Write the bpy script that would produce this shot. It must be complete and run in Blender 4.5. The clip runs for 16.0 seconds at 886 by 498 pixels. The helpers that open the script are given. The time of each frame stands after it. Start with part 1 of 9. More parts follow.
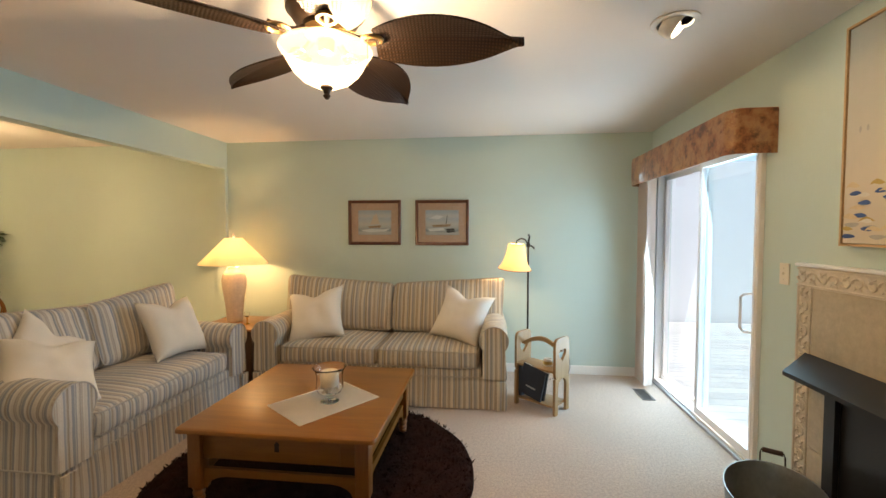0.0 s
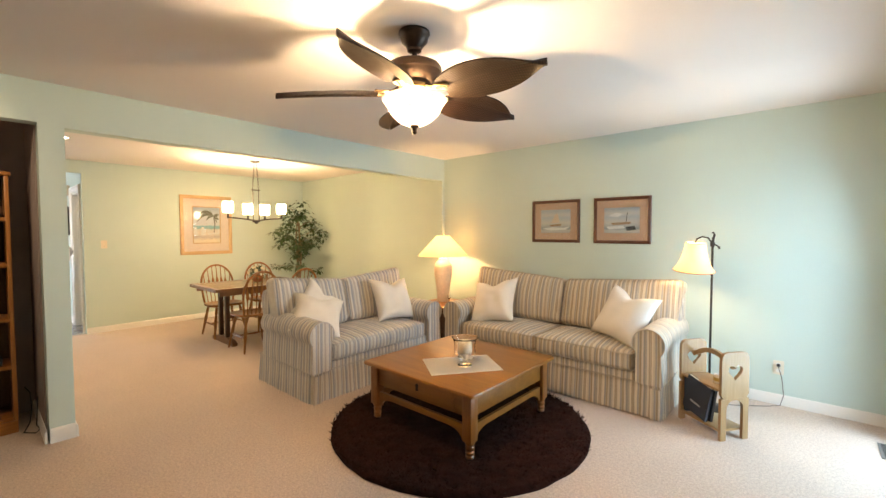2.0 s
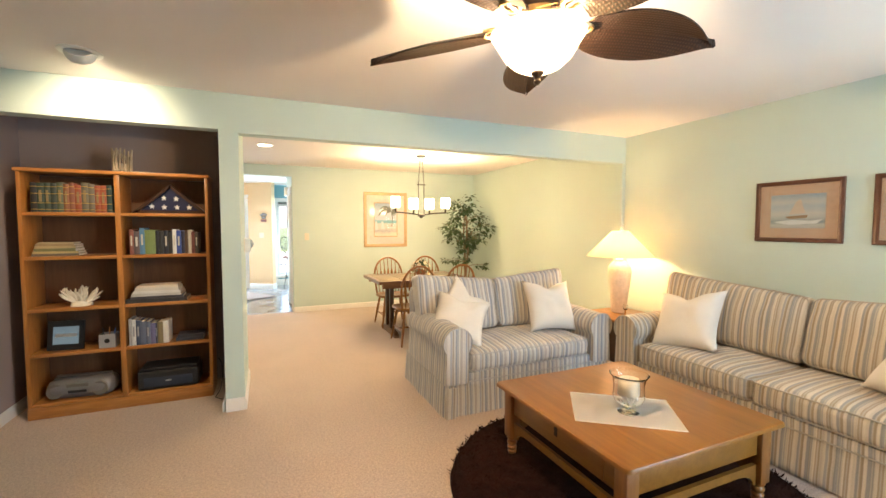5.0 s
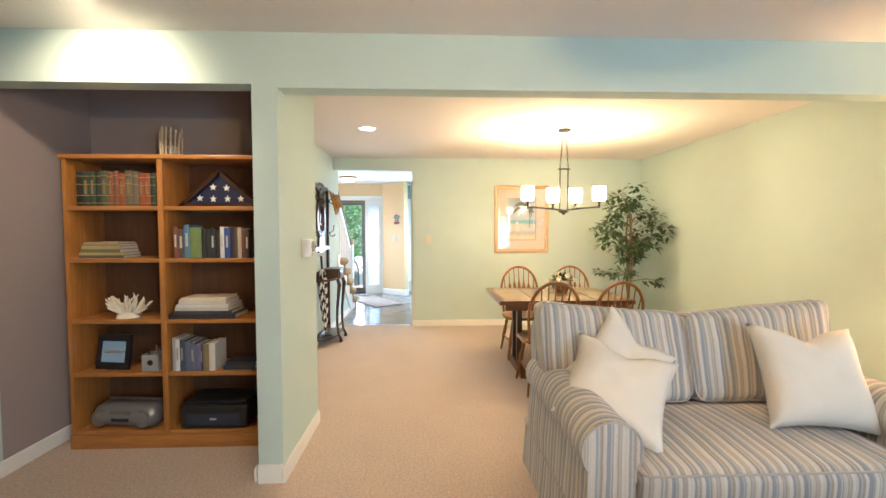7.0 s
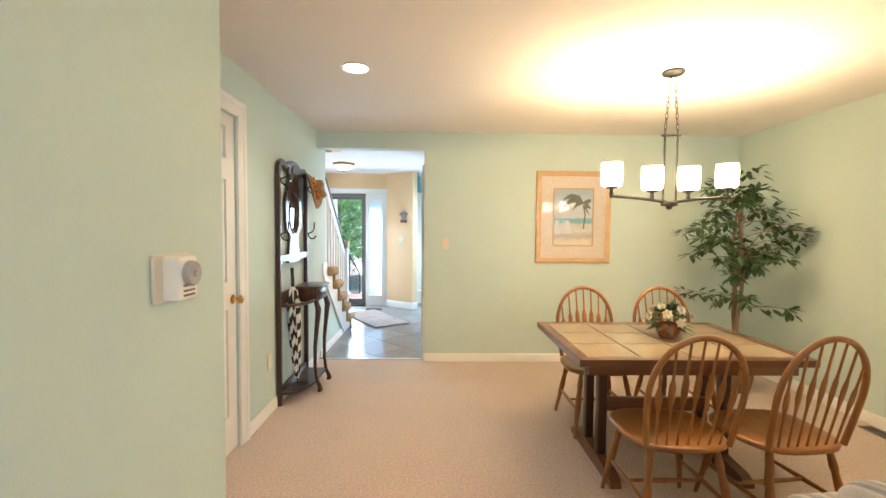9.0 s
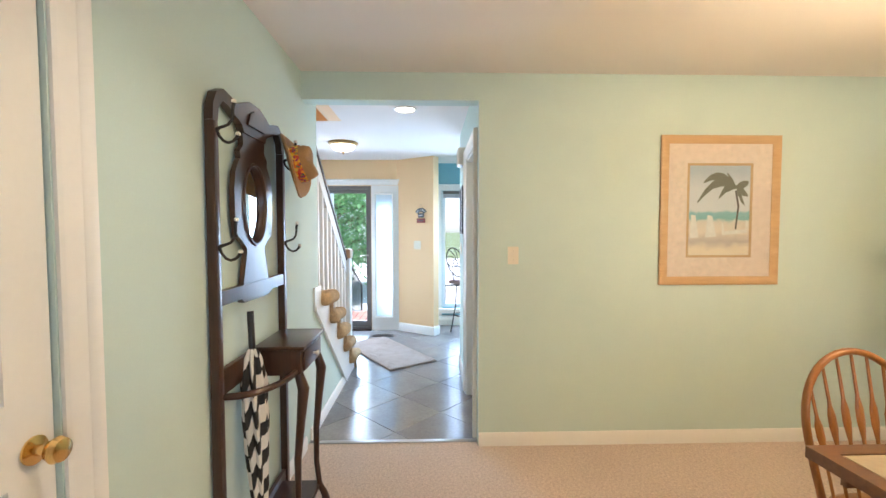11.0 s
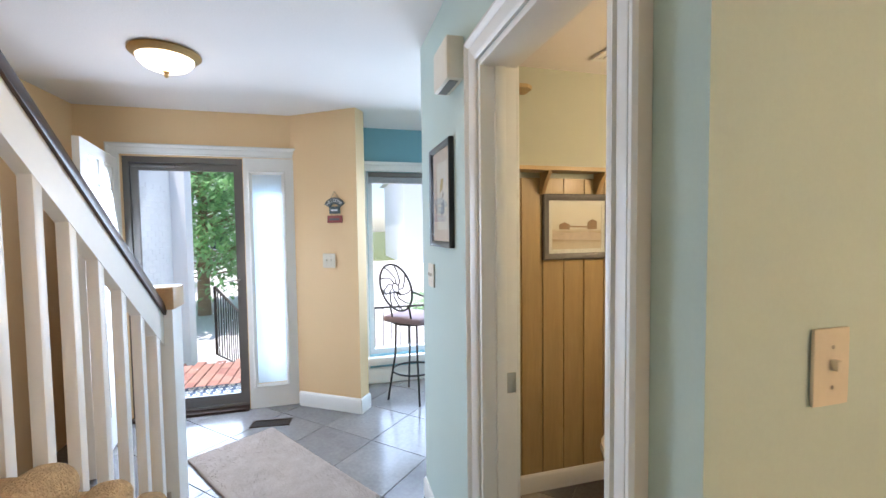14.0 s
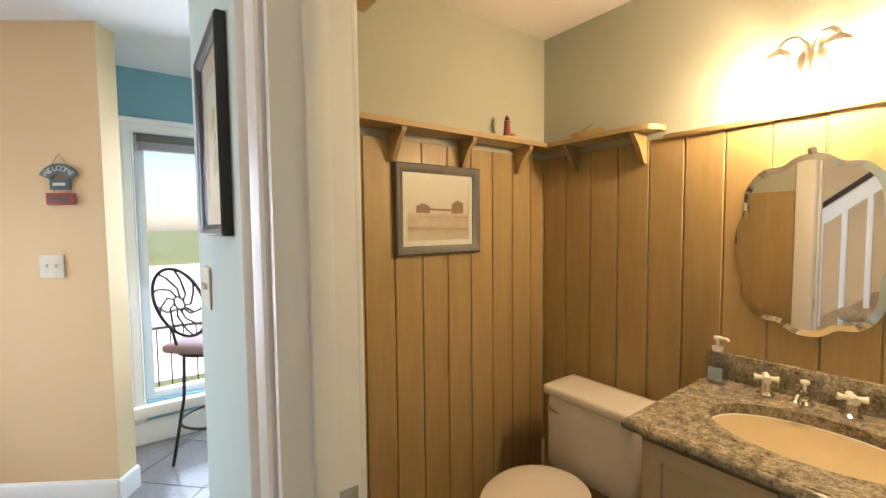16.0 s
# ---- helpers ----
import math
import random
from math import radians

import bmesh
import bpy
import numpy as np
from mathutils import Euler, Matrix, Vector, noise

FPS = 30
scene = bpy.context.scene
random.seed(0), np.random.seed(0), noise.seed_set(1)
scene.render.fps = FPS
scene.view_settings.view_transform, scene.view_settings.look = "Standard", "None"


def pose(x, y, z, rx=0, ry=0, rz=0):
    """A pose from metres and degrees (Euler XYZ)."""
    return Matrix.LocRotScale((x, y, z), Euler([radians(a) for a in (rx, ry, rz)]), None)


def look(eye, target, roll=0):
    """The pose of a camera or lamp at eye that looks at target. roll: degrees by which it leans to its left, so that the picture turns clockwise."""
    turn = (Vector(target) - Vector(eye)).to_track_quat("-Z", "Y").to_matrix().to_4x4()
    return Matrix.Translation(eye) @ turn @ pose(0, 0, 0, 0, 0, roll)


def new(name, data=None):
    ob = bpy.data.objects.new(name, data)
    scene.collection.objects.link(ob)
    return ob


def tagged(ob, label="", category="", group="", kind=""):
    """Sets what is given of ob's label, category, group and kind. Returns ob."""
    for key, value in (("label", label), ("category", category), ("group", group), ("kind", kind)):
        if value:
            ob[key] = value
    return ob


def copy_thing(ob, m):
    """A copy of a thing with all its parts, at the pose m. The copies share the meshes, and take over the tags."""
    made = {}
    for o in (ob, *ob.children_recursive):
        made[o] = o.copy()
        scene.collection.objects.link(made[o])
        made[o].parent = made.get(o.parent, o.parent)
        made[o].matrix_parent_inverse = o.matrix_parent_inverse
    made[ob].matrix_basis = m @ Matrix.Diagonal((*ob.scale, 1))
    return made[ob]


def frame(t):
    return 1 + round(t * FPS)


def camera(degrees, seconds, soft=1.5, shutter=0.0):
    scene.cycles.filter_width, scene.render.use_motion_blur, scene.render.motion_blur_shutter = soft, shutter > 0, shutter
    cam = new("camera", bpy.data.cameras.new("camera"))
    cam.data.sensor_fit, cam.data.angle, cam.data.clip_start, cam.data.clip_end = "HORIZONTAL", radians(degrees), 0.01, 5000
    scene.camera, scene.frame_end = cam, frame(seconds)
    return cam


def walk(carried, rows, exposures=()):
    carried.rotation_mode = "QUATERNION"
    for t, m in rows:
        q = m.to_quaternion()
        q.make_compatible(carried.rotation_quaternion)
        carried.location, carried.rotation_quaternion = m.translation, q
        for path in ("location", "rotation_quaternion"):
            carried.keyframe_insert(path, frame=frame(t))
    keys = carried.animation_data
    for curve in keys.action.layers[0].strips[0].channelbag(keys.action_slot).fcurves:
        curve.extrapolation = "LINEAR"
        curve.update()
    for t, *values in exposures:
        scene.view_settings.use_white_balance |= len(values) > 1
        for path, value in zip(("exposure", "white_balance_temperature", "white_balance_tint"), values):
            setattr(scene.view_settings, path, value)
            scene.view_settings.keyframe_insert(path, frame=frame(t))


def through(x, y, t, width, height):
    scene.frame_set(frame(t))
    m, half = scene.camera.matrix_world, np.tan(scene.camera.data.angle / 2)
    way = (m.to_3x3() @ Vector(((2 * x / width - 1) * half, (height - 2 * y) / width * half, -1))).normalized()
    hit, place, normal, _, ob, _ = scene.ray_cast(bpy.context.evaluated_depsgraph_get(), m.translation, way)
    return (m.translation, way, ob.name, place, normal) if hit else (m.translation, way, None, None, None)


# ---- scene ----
cam = camera(93.7, 16.0)
PATH = [
    (0, (0.2, 0.189, 1.455), (-0.031, 2.173, 1.373), 0.0),
    (0.5, (0.505, 0.166, 1.437), (-0.106, 2.069, 1.364), -0.1),
    (1, (0.746, 0.14, 1.433), (-0.167, 1.918, 1.355), -0.1),
    (1.5, (0.976, 0.103, 1.438), (-0.16, 1.747, 1.359), -0.0),
    (2, (1.129, 0.142, 1.435), (-0.194, 1.639, 1.354), -0.1),
    (2.5, (1.226, 0.18, 1.431), (-0.248, 1.529, 1.346), -0.1),
    (3, (1.276, 0.202, 1.428), (-0.295, 1.436, 1.344), 0.1),
    (3.5, (1.3, 0.275, 1.428), (-0.335, 1.424, 1.341), 0.1),
    (4, (1.236, 0.378, 1.423), (-0.438, 1.468, 1.331), 0.1),
    (4.5, (1.05, 0.573, 1.424), (-0.694, 1.546, 1.325), 0.0),
    (5, (0.844, 0.761, 1.438), (-0.993, 1.543, 1.33), -0.0),
    (5.2, (0.721, 0.835, 1.434), (-1.141, 1.557, 1.33), -0.1),
    (7.3, (-0.661, 1.416, 1.374), (-2.659, 1.445, 1.294), 0.1),
    (7.5, (-0.812, 1.425, 1.369), (-2.81, 1.445, 1.291), 0.2),
    (8, (-1.188, 1.422, 1.380), (-3.186, 1.435, 1.292), 0.3),
    (8.5, (-1.621, 1.380, 1.398), (-3.619, 1.406, 1.310), 0.4),
    (9, (-2.064, 1.286, 1.406), (-4.062, 1.323, 1.318), 0.5),
    (9.5, (-2.472, 1.208, 1.404), (-4.47, 1.259, 1.321), 0.5),
    (10, (-2.918, 1.122, 1.403), (-4.916, 1.173, 1.321), 0.5),
    (10.2, (-3.094, 1.066, 1.404), (-5.091, 1.123, 1.323), 0.5),
    (12.3, (-4.86, 0.688, 1.461), (-6.857, 0.728, 1.369), -0.8),
    (12.5, (-5.015, 0.687, 1.46), (-7.013, 0.729, 1.369), -0.8),
    (13, (-5.404, 0.665, 1.46), (-7.398, 0.803, 1.374), -0.7),
    (13.5, (-5.721, 0.663, 1.464), (-7.696, 0.969, 1.377), -0.8),
    (14, (-6.049, 0.683, 1.476), (-7.978, 1.201, 1.383), -0.7),
    (14.5, (-6.318, 0.714, 1.473), (-8.17, 1.463, 1.366), -0.7),
    (15, (-6.52, 0.784, 1.447), (-8.269, 1.749, 1.338), -0.7),
    (15.5, (-6.634, 0.883, 1.428), (-8.305, 1.977, 1.315), -0.8),
    (16, (-6.714, 1.0, 1.416), (-8.318, 2.19, 1.306), -0.6),
]
EXPOSURES = [(0, 0.68, 7250, 16), (1, 0.9, 7250, 16), (1.5, 1.1, 7200, 18), (2.5, 1.45, 7200, 18), (4, 1.6, 6950, 17), (5, 1.68, 6700, 15), (7.5, 1.45, 6100, 14), (8.5, 1.35, 6100, 14), (10, 1.18, 6050, 14), (12.3, 1.13, 5700, 18), (13.5, 0.90, 6100, 19), (14.5, 0.66, 6650, 21), (15.2, 0.73, 6900, 22), (16, 0.82, 7100, 22)]
walk(cam, [(t, look(eye, target, roll)) for t, eye, target, roll in PATH], EXPOSURES)

# world, exposure and large lights
world = bpy.data.worlds.new("sky")
scene.world = world
world.use_nodes = True
_nt = world.node_tree
_sky = _nt.nodes.new("ShaderNodeTexSky")
_sky.sky_type = "NISHITA"
_sky.sun_disc = False
_sky.sun_elevation = radians(82)
_sky.sun_rotation = radians(151)
_nt.links.new(_sky.outputs[0], _nt.nodes["Background"].inputs[0])
_nt.nodes["Background"].inputs[1].default_value = 0.15


def lamp(name, kind, m, energy, colour, size=0.05, **more):
    data = bpy.data.lights.new(name, kind)
    data.energy, data.color = energy, colour
    if kind == "AREA":
        data.shape, data.size, data.size_y = "RECTANGLE", size, more["size_y"]
    elif kind == "SUN":
        data.angle = size
    else:
        data.shadow_soft_size = size
    if kind == "SPOT":
        data.spot_size, data.spot_blend = radians(more["spread"]), more.get("blend", 0.6)
    ob = new(name, data)
    ob.matrix_world = m
    return ob


WARM = (1.0, 0.77, 0.48)
lamp("sun", "SUN", look((1.4, -2.5, 20), (0, 0, 0)), 5.0, (1.0, 0.95, 0.88), radians(0.6))
# daylight of the sky in the openings
lamp("slider_daylight", "AREA", look((1.93, 3.66, 1.05), (-0.6, 2.4, 0.55)), 32, (0.50, 0.79, 1.0), 1.3, size_y=1.9)
lamp("front_door_daylight", "AREA", look((-9.91, -0.5, 1.05), (-8.0, -0.4, 0.15)), 38, (0.66, 0.83, 1.0), 0.8, size_y=1.9)
lamp("sidelight_daylight", "AREA", look((-9.905, 0.18, 1.05), (-8.0, 0.2, 0.9)), 3.0, (0.55, 0.80, 1.0), 0.2, size_y=1.5)
lamp("kitchen_daylight", "AREA", look((-10.02, 2.0, 1.2), (-8.5, 2.0, 0.45)), 56, (0.62, 0.81, 1.0), 1.7, size_y=1.7)


# materials
def nodes_of(name):
    m = bpy.data.materials.new(name)
    m.use_nodes = True
    return m, m.node_tree, m.node_tree.nodes["Principled BSDF"]


def add(nt, kind, **inputs):
    n = nt.nodes.new("ShaderNode" + kind)
    for k, v in inputs.items():
        n.inputs[k].default_value = v
    return n


def ramp(nt, factor, stops):
    r = nt.nodes.new("ShaderNodeValToRGB")
    while len(r.color_ramp.elements) < len(stops):
        r.color_ramp.elements.new(0.5)
    for e, (at, c) in zip(r.color_ramp.elements, stops):
        e.position, e.color = at, (*c, 1)
    nt.links.new(factor, r.inputs[0])
    return r.outputs[0]


def shade(c, k):
    return tuple(min(1.0, v * k) for v in c)


def bump_from(nt, bsdf, height, strength, distance):
    b = add(nt, "Bump", Strength=strength, Distance=distance)
    nt.links.new(height, b.inputs["Height"])
    nt.links.new(b.outputs[0], bsdf.inputs["Normal"])


def coords(nt, stretch=(1, 1, 1), turn=(0, 0, 0)):
    tc = nt.nodes.new("ShaderNodeTexCoord")
    mp = nt.nodes.new("ShaderNodeMapping")
    mp.inputs["Scale"].default_value = stretch
    mp.inputs["Rotation"].default_value = [radians(a) for a in turn]
    nt.links.new(tc.outputs["Object"], mp.inputs[0])
    return mp.outputs[0]


def noise_tex(nt, vec, scale, detail=4.0, rough=0.55):
    n = add(nt, "TexNoise", Scale=scale, Detail=detail, Roughness=rough)
    nt.links.new(vec, n.inputs["Vector"])
    return n.outputs["Fac"]


def mixed(nt, a, b, fac=0.5):
    m = nt.nodes.new("ShaderNodeMath")
    m.operation = "MULTIPLY_ADD"
    nt.links.new(a, m.inputs[0])
    m.inputs[1].default_value = 1 - fac
    s = nt.nodes.new("ShaderNodeMath")
    s.operation = "MULTIPLY"
    nt.links.new(b, s.inputs[0])
    s.inputs[1].default_value = fac
    nt.links.new(s.outputs[0], m.inputs[2])
    return m.outputs[0]


def plain(name, col, rough=0.5, metal=0.0, var=0.07, big=3.0, fine=60.0, bump=0.05, distance=0.002, stretch=(1, 1, 1), coat=0.0, spec=0.5):
    """A painted, turned or cast surface: colour that drifts at two scales, with a fine relief."""
    m, nt, b = nodes_of(name)
    v = coords(nt, stretch)
    f = mixed(nt, noise_tex(nt, v, big, 3.0), noise_tex(nt, v, fine, 3.0), 0.45)
    nt.links.new(ramp(nt, f, [(0.3, shade(col, 1 - var)), (0.7, shade(col, 1 + var))]), b.inputs["Base Color"])
    b.inputs["Roughness"].default_value, b.inputs["Metallic"].default_value = rough, metal
    b.inputs["Coat Weight"].default_value = coat
    b.inputs["Specular IOR Level"].default_value = spec
    if bump:
        bump_from(nt, b, noise_tex(nt, v, fine * 2, 2.0), bump, distance)
    return m


def wood(name, dark, light, axis="X", rough=0.35, coat=0.15, scale=1.0):
    """Wood with its grain along one axis."""
    m, nt, b = nodes_of(name)
    st = {"X": (0.8, 9, 9), "Y": (9, 0.8, 9), "Z": (9, 9, 0.8)}[axis]
    v = coords(nt, tuple(s * scale for s in st))
    info = nt.nodes.new("ShaderNodeObjectInfo")
    mv = nt.nodes.new("ShaderNodeVectorMath")
    mv.operation = "ADD"
    nt.links.new(v, mv.inputs[0])
    cm = nt.nodes.new("ShaderNodeCombineXYZ")
    mu = nt.nodes.new("ShaderNodeMath")
    mu.operation = "MULTIPLY"
    mu.inputs[1].default_value = 37.0
    nt.links.new(info.outputs["Random"], mu.inputs[0])
    for i in range(3):
        nt.links.new(mu.outputs[0], cm.inputs[i])
    nt.links.new(cm.outputs[0], mv.inputs[1])
    v2 = mv.outputs[0]
    f = mixed(nt, noise_tex(nt, v2, 1.6, 6.0, 0.65), noise_tex(nt, v2, 9.0, 3.0), 0.35)
    nt.links.new(ramp(nt, f, [(0.32, dark), (0.52, tuple((a + c) / 2 for a, c in zip(dark, light))), (0.68, light)]), b.inputs["Base Color"])
    b.inputs["Roughness"].default_value = rough
    b.inputs["Coat Weight"].default_value = coat
    b.inputs["Coat Roughness"].default_value = 0.15
    bump_from(nt, b, noise_tex(nt, v2, 14.0, 3.0), 0.06, 0.001)
    return m


def glowing(name, col, strength, base=(0.9, 0.88, 0.82)):
    m, nt, b = nodes_of(name)
    b.inputs["Base Color"].default_value = (*base, 1)
    b.inputs["Emission Color"].default_value = (*col, 1)
    b.inputs["Emission Strength"].default_value = strength
    b.inputs["Roughness"].default_value = 0.4
    return m


def lit_glass(name, col, strength, through=0.6):
    """Frosted glass round a lamp: it glows, and lets a part of the lamp's light pass."""
    m = glowing(name, col, strength)
    nt = m.node_tree
    t = nt.nodes.new("ShaderNodeBsdfTransparent")
    t.inputs[0].default_value = (1.0, 0.93, 0.82, 1)
    mx = nt.nodes.new("ShaderNodeMixShader")
    mx.inputs[0].default_value = through
    nt.links.new(nt.nodes["Principled BSDF"].outputs[0], mx.inputs[1])
    nt.links.new(t.outputs[0], mx.inputs[2])
    nt.links.new(mx.outputs[0], nt.nodes["Material Output"].inputs[0])
    return m


def glass_mat(name, tint=(1, 1, 1), rough=0.0, ior=1.45):
    m, nt, b = nodes_of(name)
    b.inputs["Base Color"].default_value = (*tint, 1)
    b.inputs["Transmission Weight"].default_value = 1.0
    b.inputs["Roughness"].default_value, b.inputs["IOR"].default_value = rough, ior
    return m


def paint(name, col, var=0.03, rough=0.75):
    """Rolled wall paint: orange-peel relief and a very faint drift."""
    return plain(name, col, rough, var=var, big=1.1, fine=140, bump=0.12, distance=0.0012, spec=0.35)


def carpet_mat(name, dark, light):
    m, nt, b = nodes_of(name)
    v = coords(nt)
    fine = noise_tex(nt, v, 150.0, 4.0, 0.7)
    mid = noise_tex(nt, v, 62.0, 4.0, 0.75)
    broad = noise_tex(nt, v, 2.2, 3.0)
    f = mixed(nt, mixed(nt, fine, mid, 0.45), broad, 0.07)
    nt.links.new(ramp(nt, f, [(0.34, dark), (0.50, tuple((a + c) / 2 for a, c in zip(dark, light))), (0.62, light)]), b.inputs["Base Color"])
    b.inputs["Roughness"].default_value = 0.95
    b.inputs["Specular IOR Level"].default_value = 0.1
    b.inputs["Sheen Weight"].default_value = 0.25
    bump_from(nt, b, mixed(nt, fine, mid, 0.5), 0.7, 0.008)
    return m


def ceiling_mat(name, col):
    m, nt, b = nodes_of(name)
    v = coords(nt)
    f = noise_tex(nt, v, 0.9, 3.0)
    nt.links.new(ramp(nt, f, [(0.3, shade(col, 0.97)), (0.7, col)]), b.inputs["Base Color"])
    b.inputs["Roughness"].default_value = 0.9
    bump_from(nt, b, mixed(nt, noise_tex(nt, v, 55, 4.0, 0.7), noise_tex(nt, v, 150, 2.0), 0.4), 0.35, 0.006)
    return m


def ticking(name, axis, cream, tan, blue, pale):
    """Woven striped upholstery: uneven bands that run across one axis."""
    m, nt, b = nodes_of(name)
    tc = nt.nodes.new("ShaderNodeTexCoord")
    sep = nt.nodes.new("ShaderNodeSeparateXYZ")
    nt.links.new(tc.outputs["Object"], sep.inputs[0])
    wob = noise_tex(nt, tc.outputs["Object"], 5.0, 2.0)
    ma = nt.nodes.new("ShaderNodeMath")
    ma.operation = "MULTIPLY_ADD"
    nt.links.new(wob, ma.inputs[0])
    ma.inputs[1].default_value = 0.014
    if axis < 2:
        nt.links.new(sep.outputs[axis], ma.inputs[2])
    else:
        # along x on faces that look to the front or up, along y on the ends
        sn = nt.nodes.new("ShaderNodeSeparateXYZ")
        nt.links.new(tc.outputs["Normal"], sn.inputs[0])
        ab = nt.nodes.new("ShaderNodeMath")
        ab.operation = "ABSOLUTE"
        nt.links.new(sn.outputs[0], ab.inputs[0])
        gt = nt.nodes.new("ShaderNodeMath")
        gt.operation = "GREATER_THAN"
        gt.inputs[1].default_value = 0.71
        nt.links.new(ab.outputs[0], gt.inputs[0])
        pick = nt.nodes.new("ShaderNodeMix")
        nt.links.new(gt.outputs[0], pick.inputs[0])
        nt.links.new(sep.outputs[0], pick.inputs[2])
        nt.links.new(sep.outputs[1], pick.inputs[3])
        nt.links.new(pick.outputs[0], ma.inputs[2])
    sc = nt.nodes.new("ShaderNodeMath")
    sc.operation = "MULTIPLY"
    sc.inputs[1].default_value = 1 / 0.128
    nt.links.new(ma.outputs[0], sc.inputs[0])
    fr = nt.nodes.new("ShaderNodeMath")
    fr.operation = "FRACT"
    nt.links.new(sc.outputs[0], fr.inputs[0])
    r = nt.nodes.new("ShaderNodeValToRGB")
    stops = [(0.0, cream), (0.10, cream), (0.13, blue), (0.19, blue), (0.22, pale), (0.27, tan), (0.32, tan), (0.35, cream), (0.43, cream), (0.46, blue), (0.56, blue), (0.59, pale), (0.63, blue), (0.67, cream), (0.76, cream), (0.79, tan), (0.85, pale), (0.90, tan), (0.94, cream)]
    while len(r.color_ramp.elements) < len(stops):
        r.color_ramp.elements.new(0.5)
    for e, (at, c) in zip(r.color_ramp.elements, stops):
        e.position, e.color = at, (*c, 1)
    nt.links.new(fr.outputs[0], r.inputs[0])
    # slow drift of tone from stripe to stripe
    drift = nt.nodes.new("ShaderNodeTexNoise")
    drift.noise_dimensions = "1D"
    drift.inputs["Scale"].default_value = 38.0
    drift.inputs["Detail"].default_value = 3.0
    nt.links.new(ma.outputs[0], drift.inputs["W"])
    weave = noise_tex(nt, tc.outputs["Object"], 240.0, 3.0, 0.7)
    tone = mixed(nt, drift.outputs["Fac"], weave, 0.4)
    mx = nt.nodes.new("ShaderNodeMix")
    mx.data_type, mx.blend_type = "RGBA", "MULTIPLY"
    mx.inputs["Factor"].default_value = 0.75
    nt.links.new(r.outputs[0], mx.inputs[6])
    nt.links.new(ramp(nt, tone, [(0.34, (0.58, 0.57, 0.55)), (0.62, (1, 1, 1))]), mx.inputs[7])
    nt.links.new(mx.outputs[2], b.inputs["Base Color"])
    b.inputs["Roughness"].default_value = 0.92
    b.inputs["Specular IOR Level"].default_value = 0.12
    b.inputs["Sheen Weight"].default_value = 0.2
    bump_from(nt, b, mixed(nt, weave, noise_tex(nt, tc.outputs["Object"], 14, 4.0), 0.55), 0.55, 0.007)
    return m


M = {
    "green": paint("pale_green_paint", (0.545, 0.665, 0.625)),
    "peach": paint("peach_paint", (0.82, 0.58, 0.33)),
    "taupe": paint("taupe_paint", (0.35, 0.29, 0.28)),
    "teal": paint("teal_paint", (0.20, 0.41, 0.47)),
    "sage": paint("sage_paint", (0.44, 0.45, 0.37)),
    "ceiling": ceiling_mat("ceiling_plaster", (0.82, 0.775, 0.745)),
    "white": plain("white_gloss_paint", (0.80, 0.79, 0.76), 0.35, var=0.02, bump=0.04, distance=0.001),
    "carpet": carpet_mat("beige_carpet", (0.33, 0.25, 0.20), (0.74, 0.60, 0.50)),
    "panel": wood("tan_panelling", (0.33, 0.225, 0.095), (0.44, 0.31, 0.14), "Z", 0.45, 0.05),
}


# mesh helpers
def box_in(bm, lo, hi, bevel=0.0, m=None, seg=2):
    lo, hi = Vector(lo), Vector(hi)
    vs = [bm.verts.new((x, y, z)) for x in (lo.x, hi.x) for y in (lo.y, hi.y) for z in (lo.z, hi.z)]
    fs = [bm.faces.new([vs[i] for i in q]) for q in ((0, 1, 3, 2), (4, 6, 7, 5), (0, 4, 5, 1), (2, 3, 7, 6), (0, 2, 6, 4), (1, 5, 7, 3))]
    if bevel:
        edges = list({e for f in fs for e in f.edges})
        made = bmesh.ops.bevel(bm, geom=edges, offset=bevel, segments=seg, affect="EDGES", profile=0.5)
        vs = list({v for f in made["faces"] for v in f.verts} | {v for v in vs if v.is_valid})
    if m is not None:
        bmesh.ops.transform(bm, matrix=m, verts=vs)
    return vs


def box(lo, hi, bevel=0.0, m=None, seg=2):
    bm = bmesh.new()
    box_in(bm, lo, hi, bevel, m, seg)
    return bm


def rings_in(bm, rings, closed_ends=True, loop=False):
    """Skin a row of rings of points."""
    made = [[bm.verts.new(p) for p in ring] for ring in rings]
    n = len(made[0])
    pairs = list(zip(made, made[1:])) + ([(made[-1], made[0])] if loop else [])
    for a, b in pairs:
        for i in range(n):
            bm.faces.new((a[i], a[(i + 1) % n], b[(i + 1) % n], b[i]))
    if closed_ends and not loop:
        bm.faces.new(made[0][::-1])
        bm.faces.new(made[-1])
    return [v for r in made for v in r]


def lathe_in(bm, profile, centre=(0, 0, 0), n=24, m=None, closed=True):
    """Turn (radius, height) pairs round the z axis."""
    c = Vector(centre)
    rings = [[c + Vector((r * math.cos(2 * math.pi * i / n), r * math.sin(2 * math.pi * i / n), z)) for i in range(n)] for r, z in profile]
    if m is not None:
        rings = [[m @ p for p in ring] for ring in rings]
    return rings_in(bm, rings, closed)


def lathe(profile, centre=(0, 0, 0), n=24, m=None, closed=True):
    bm = bmesh.new()
    lathe_in(bm, profile, centre, n, m, closed)
    return bm


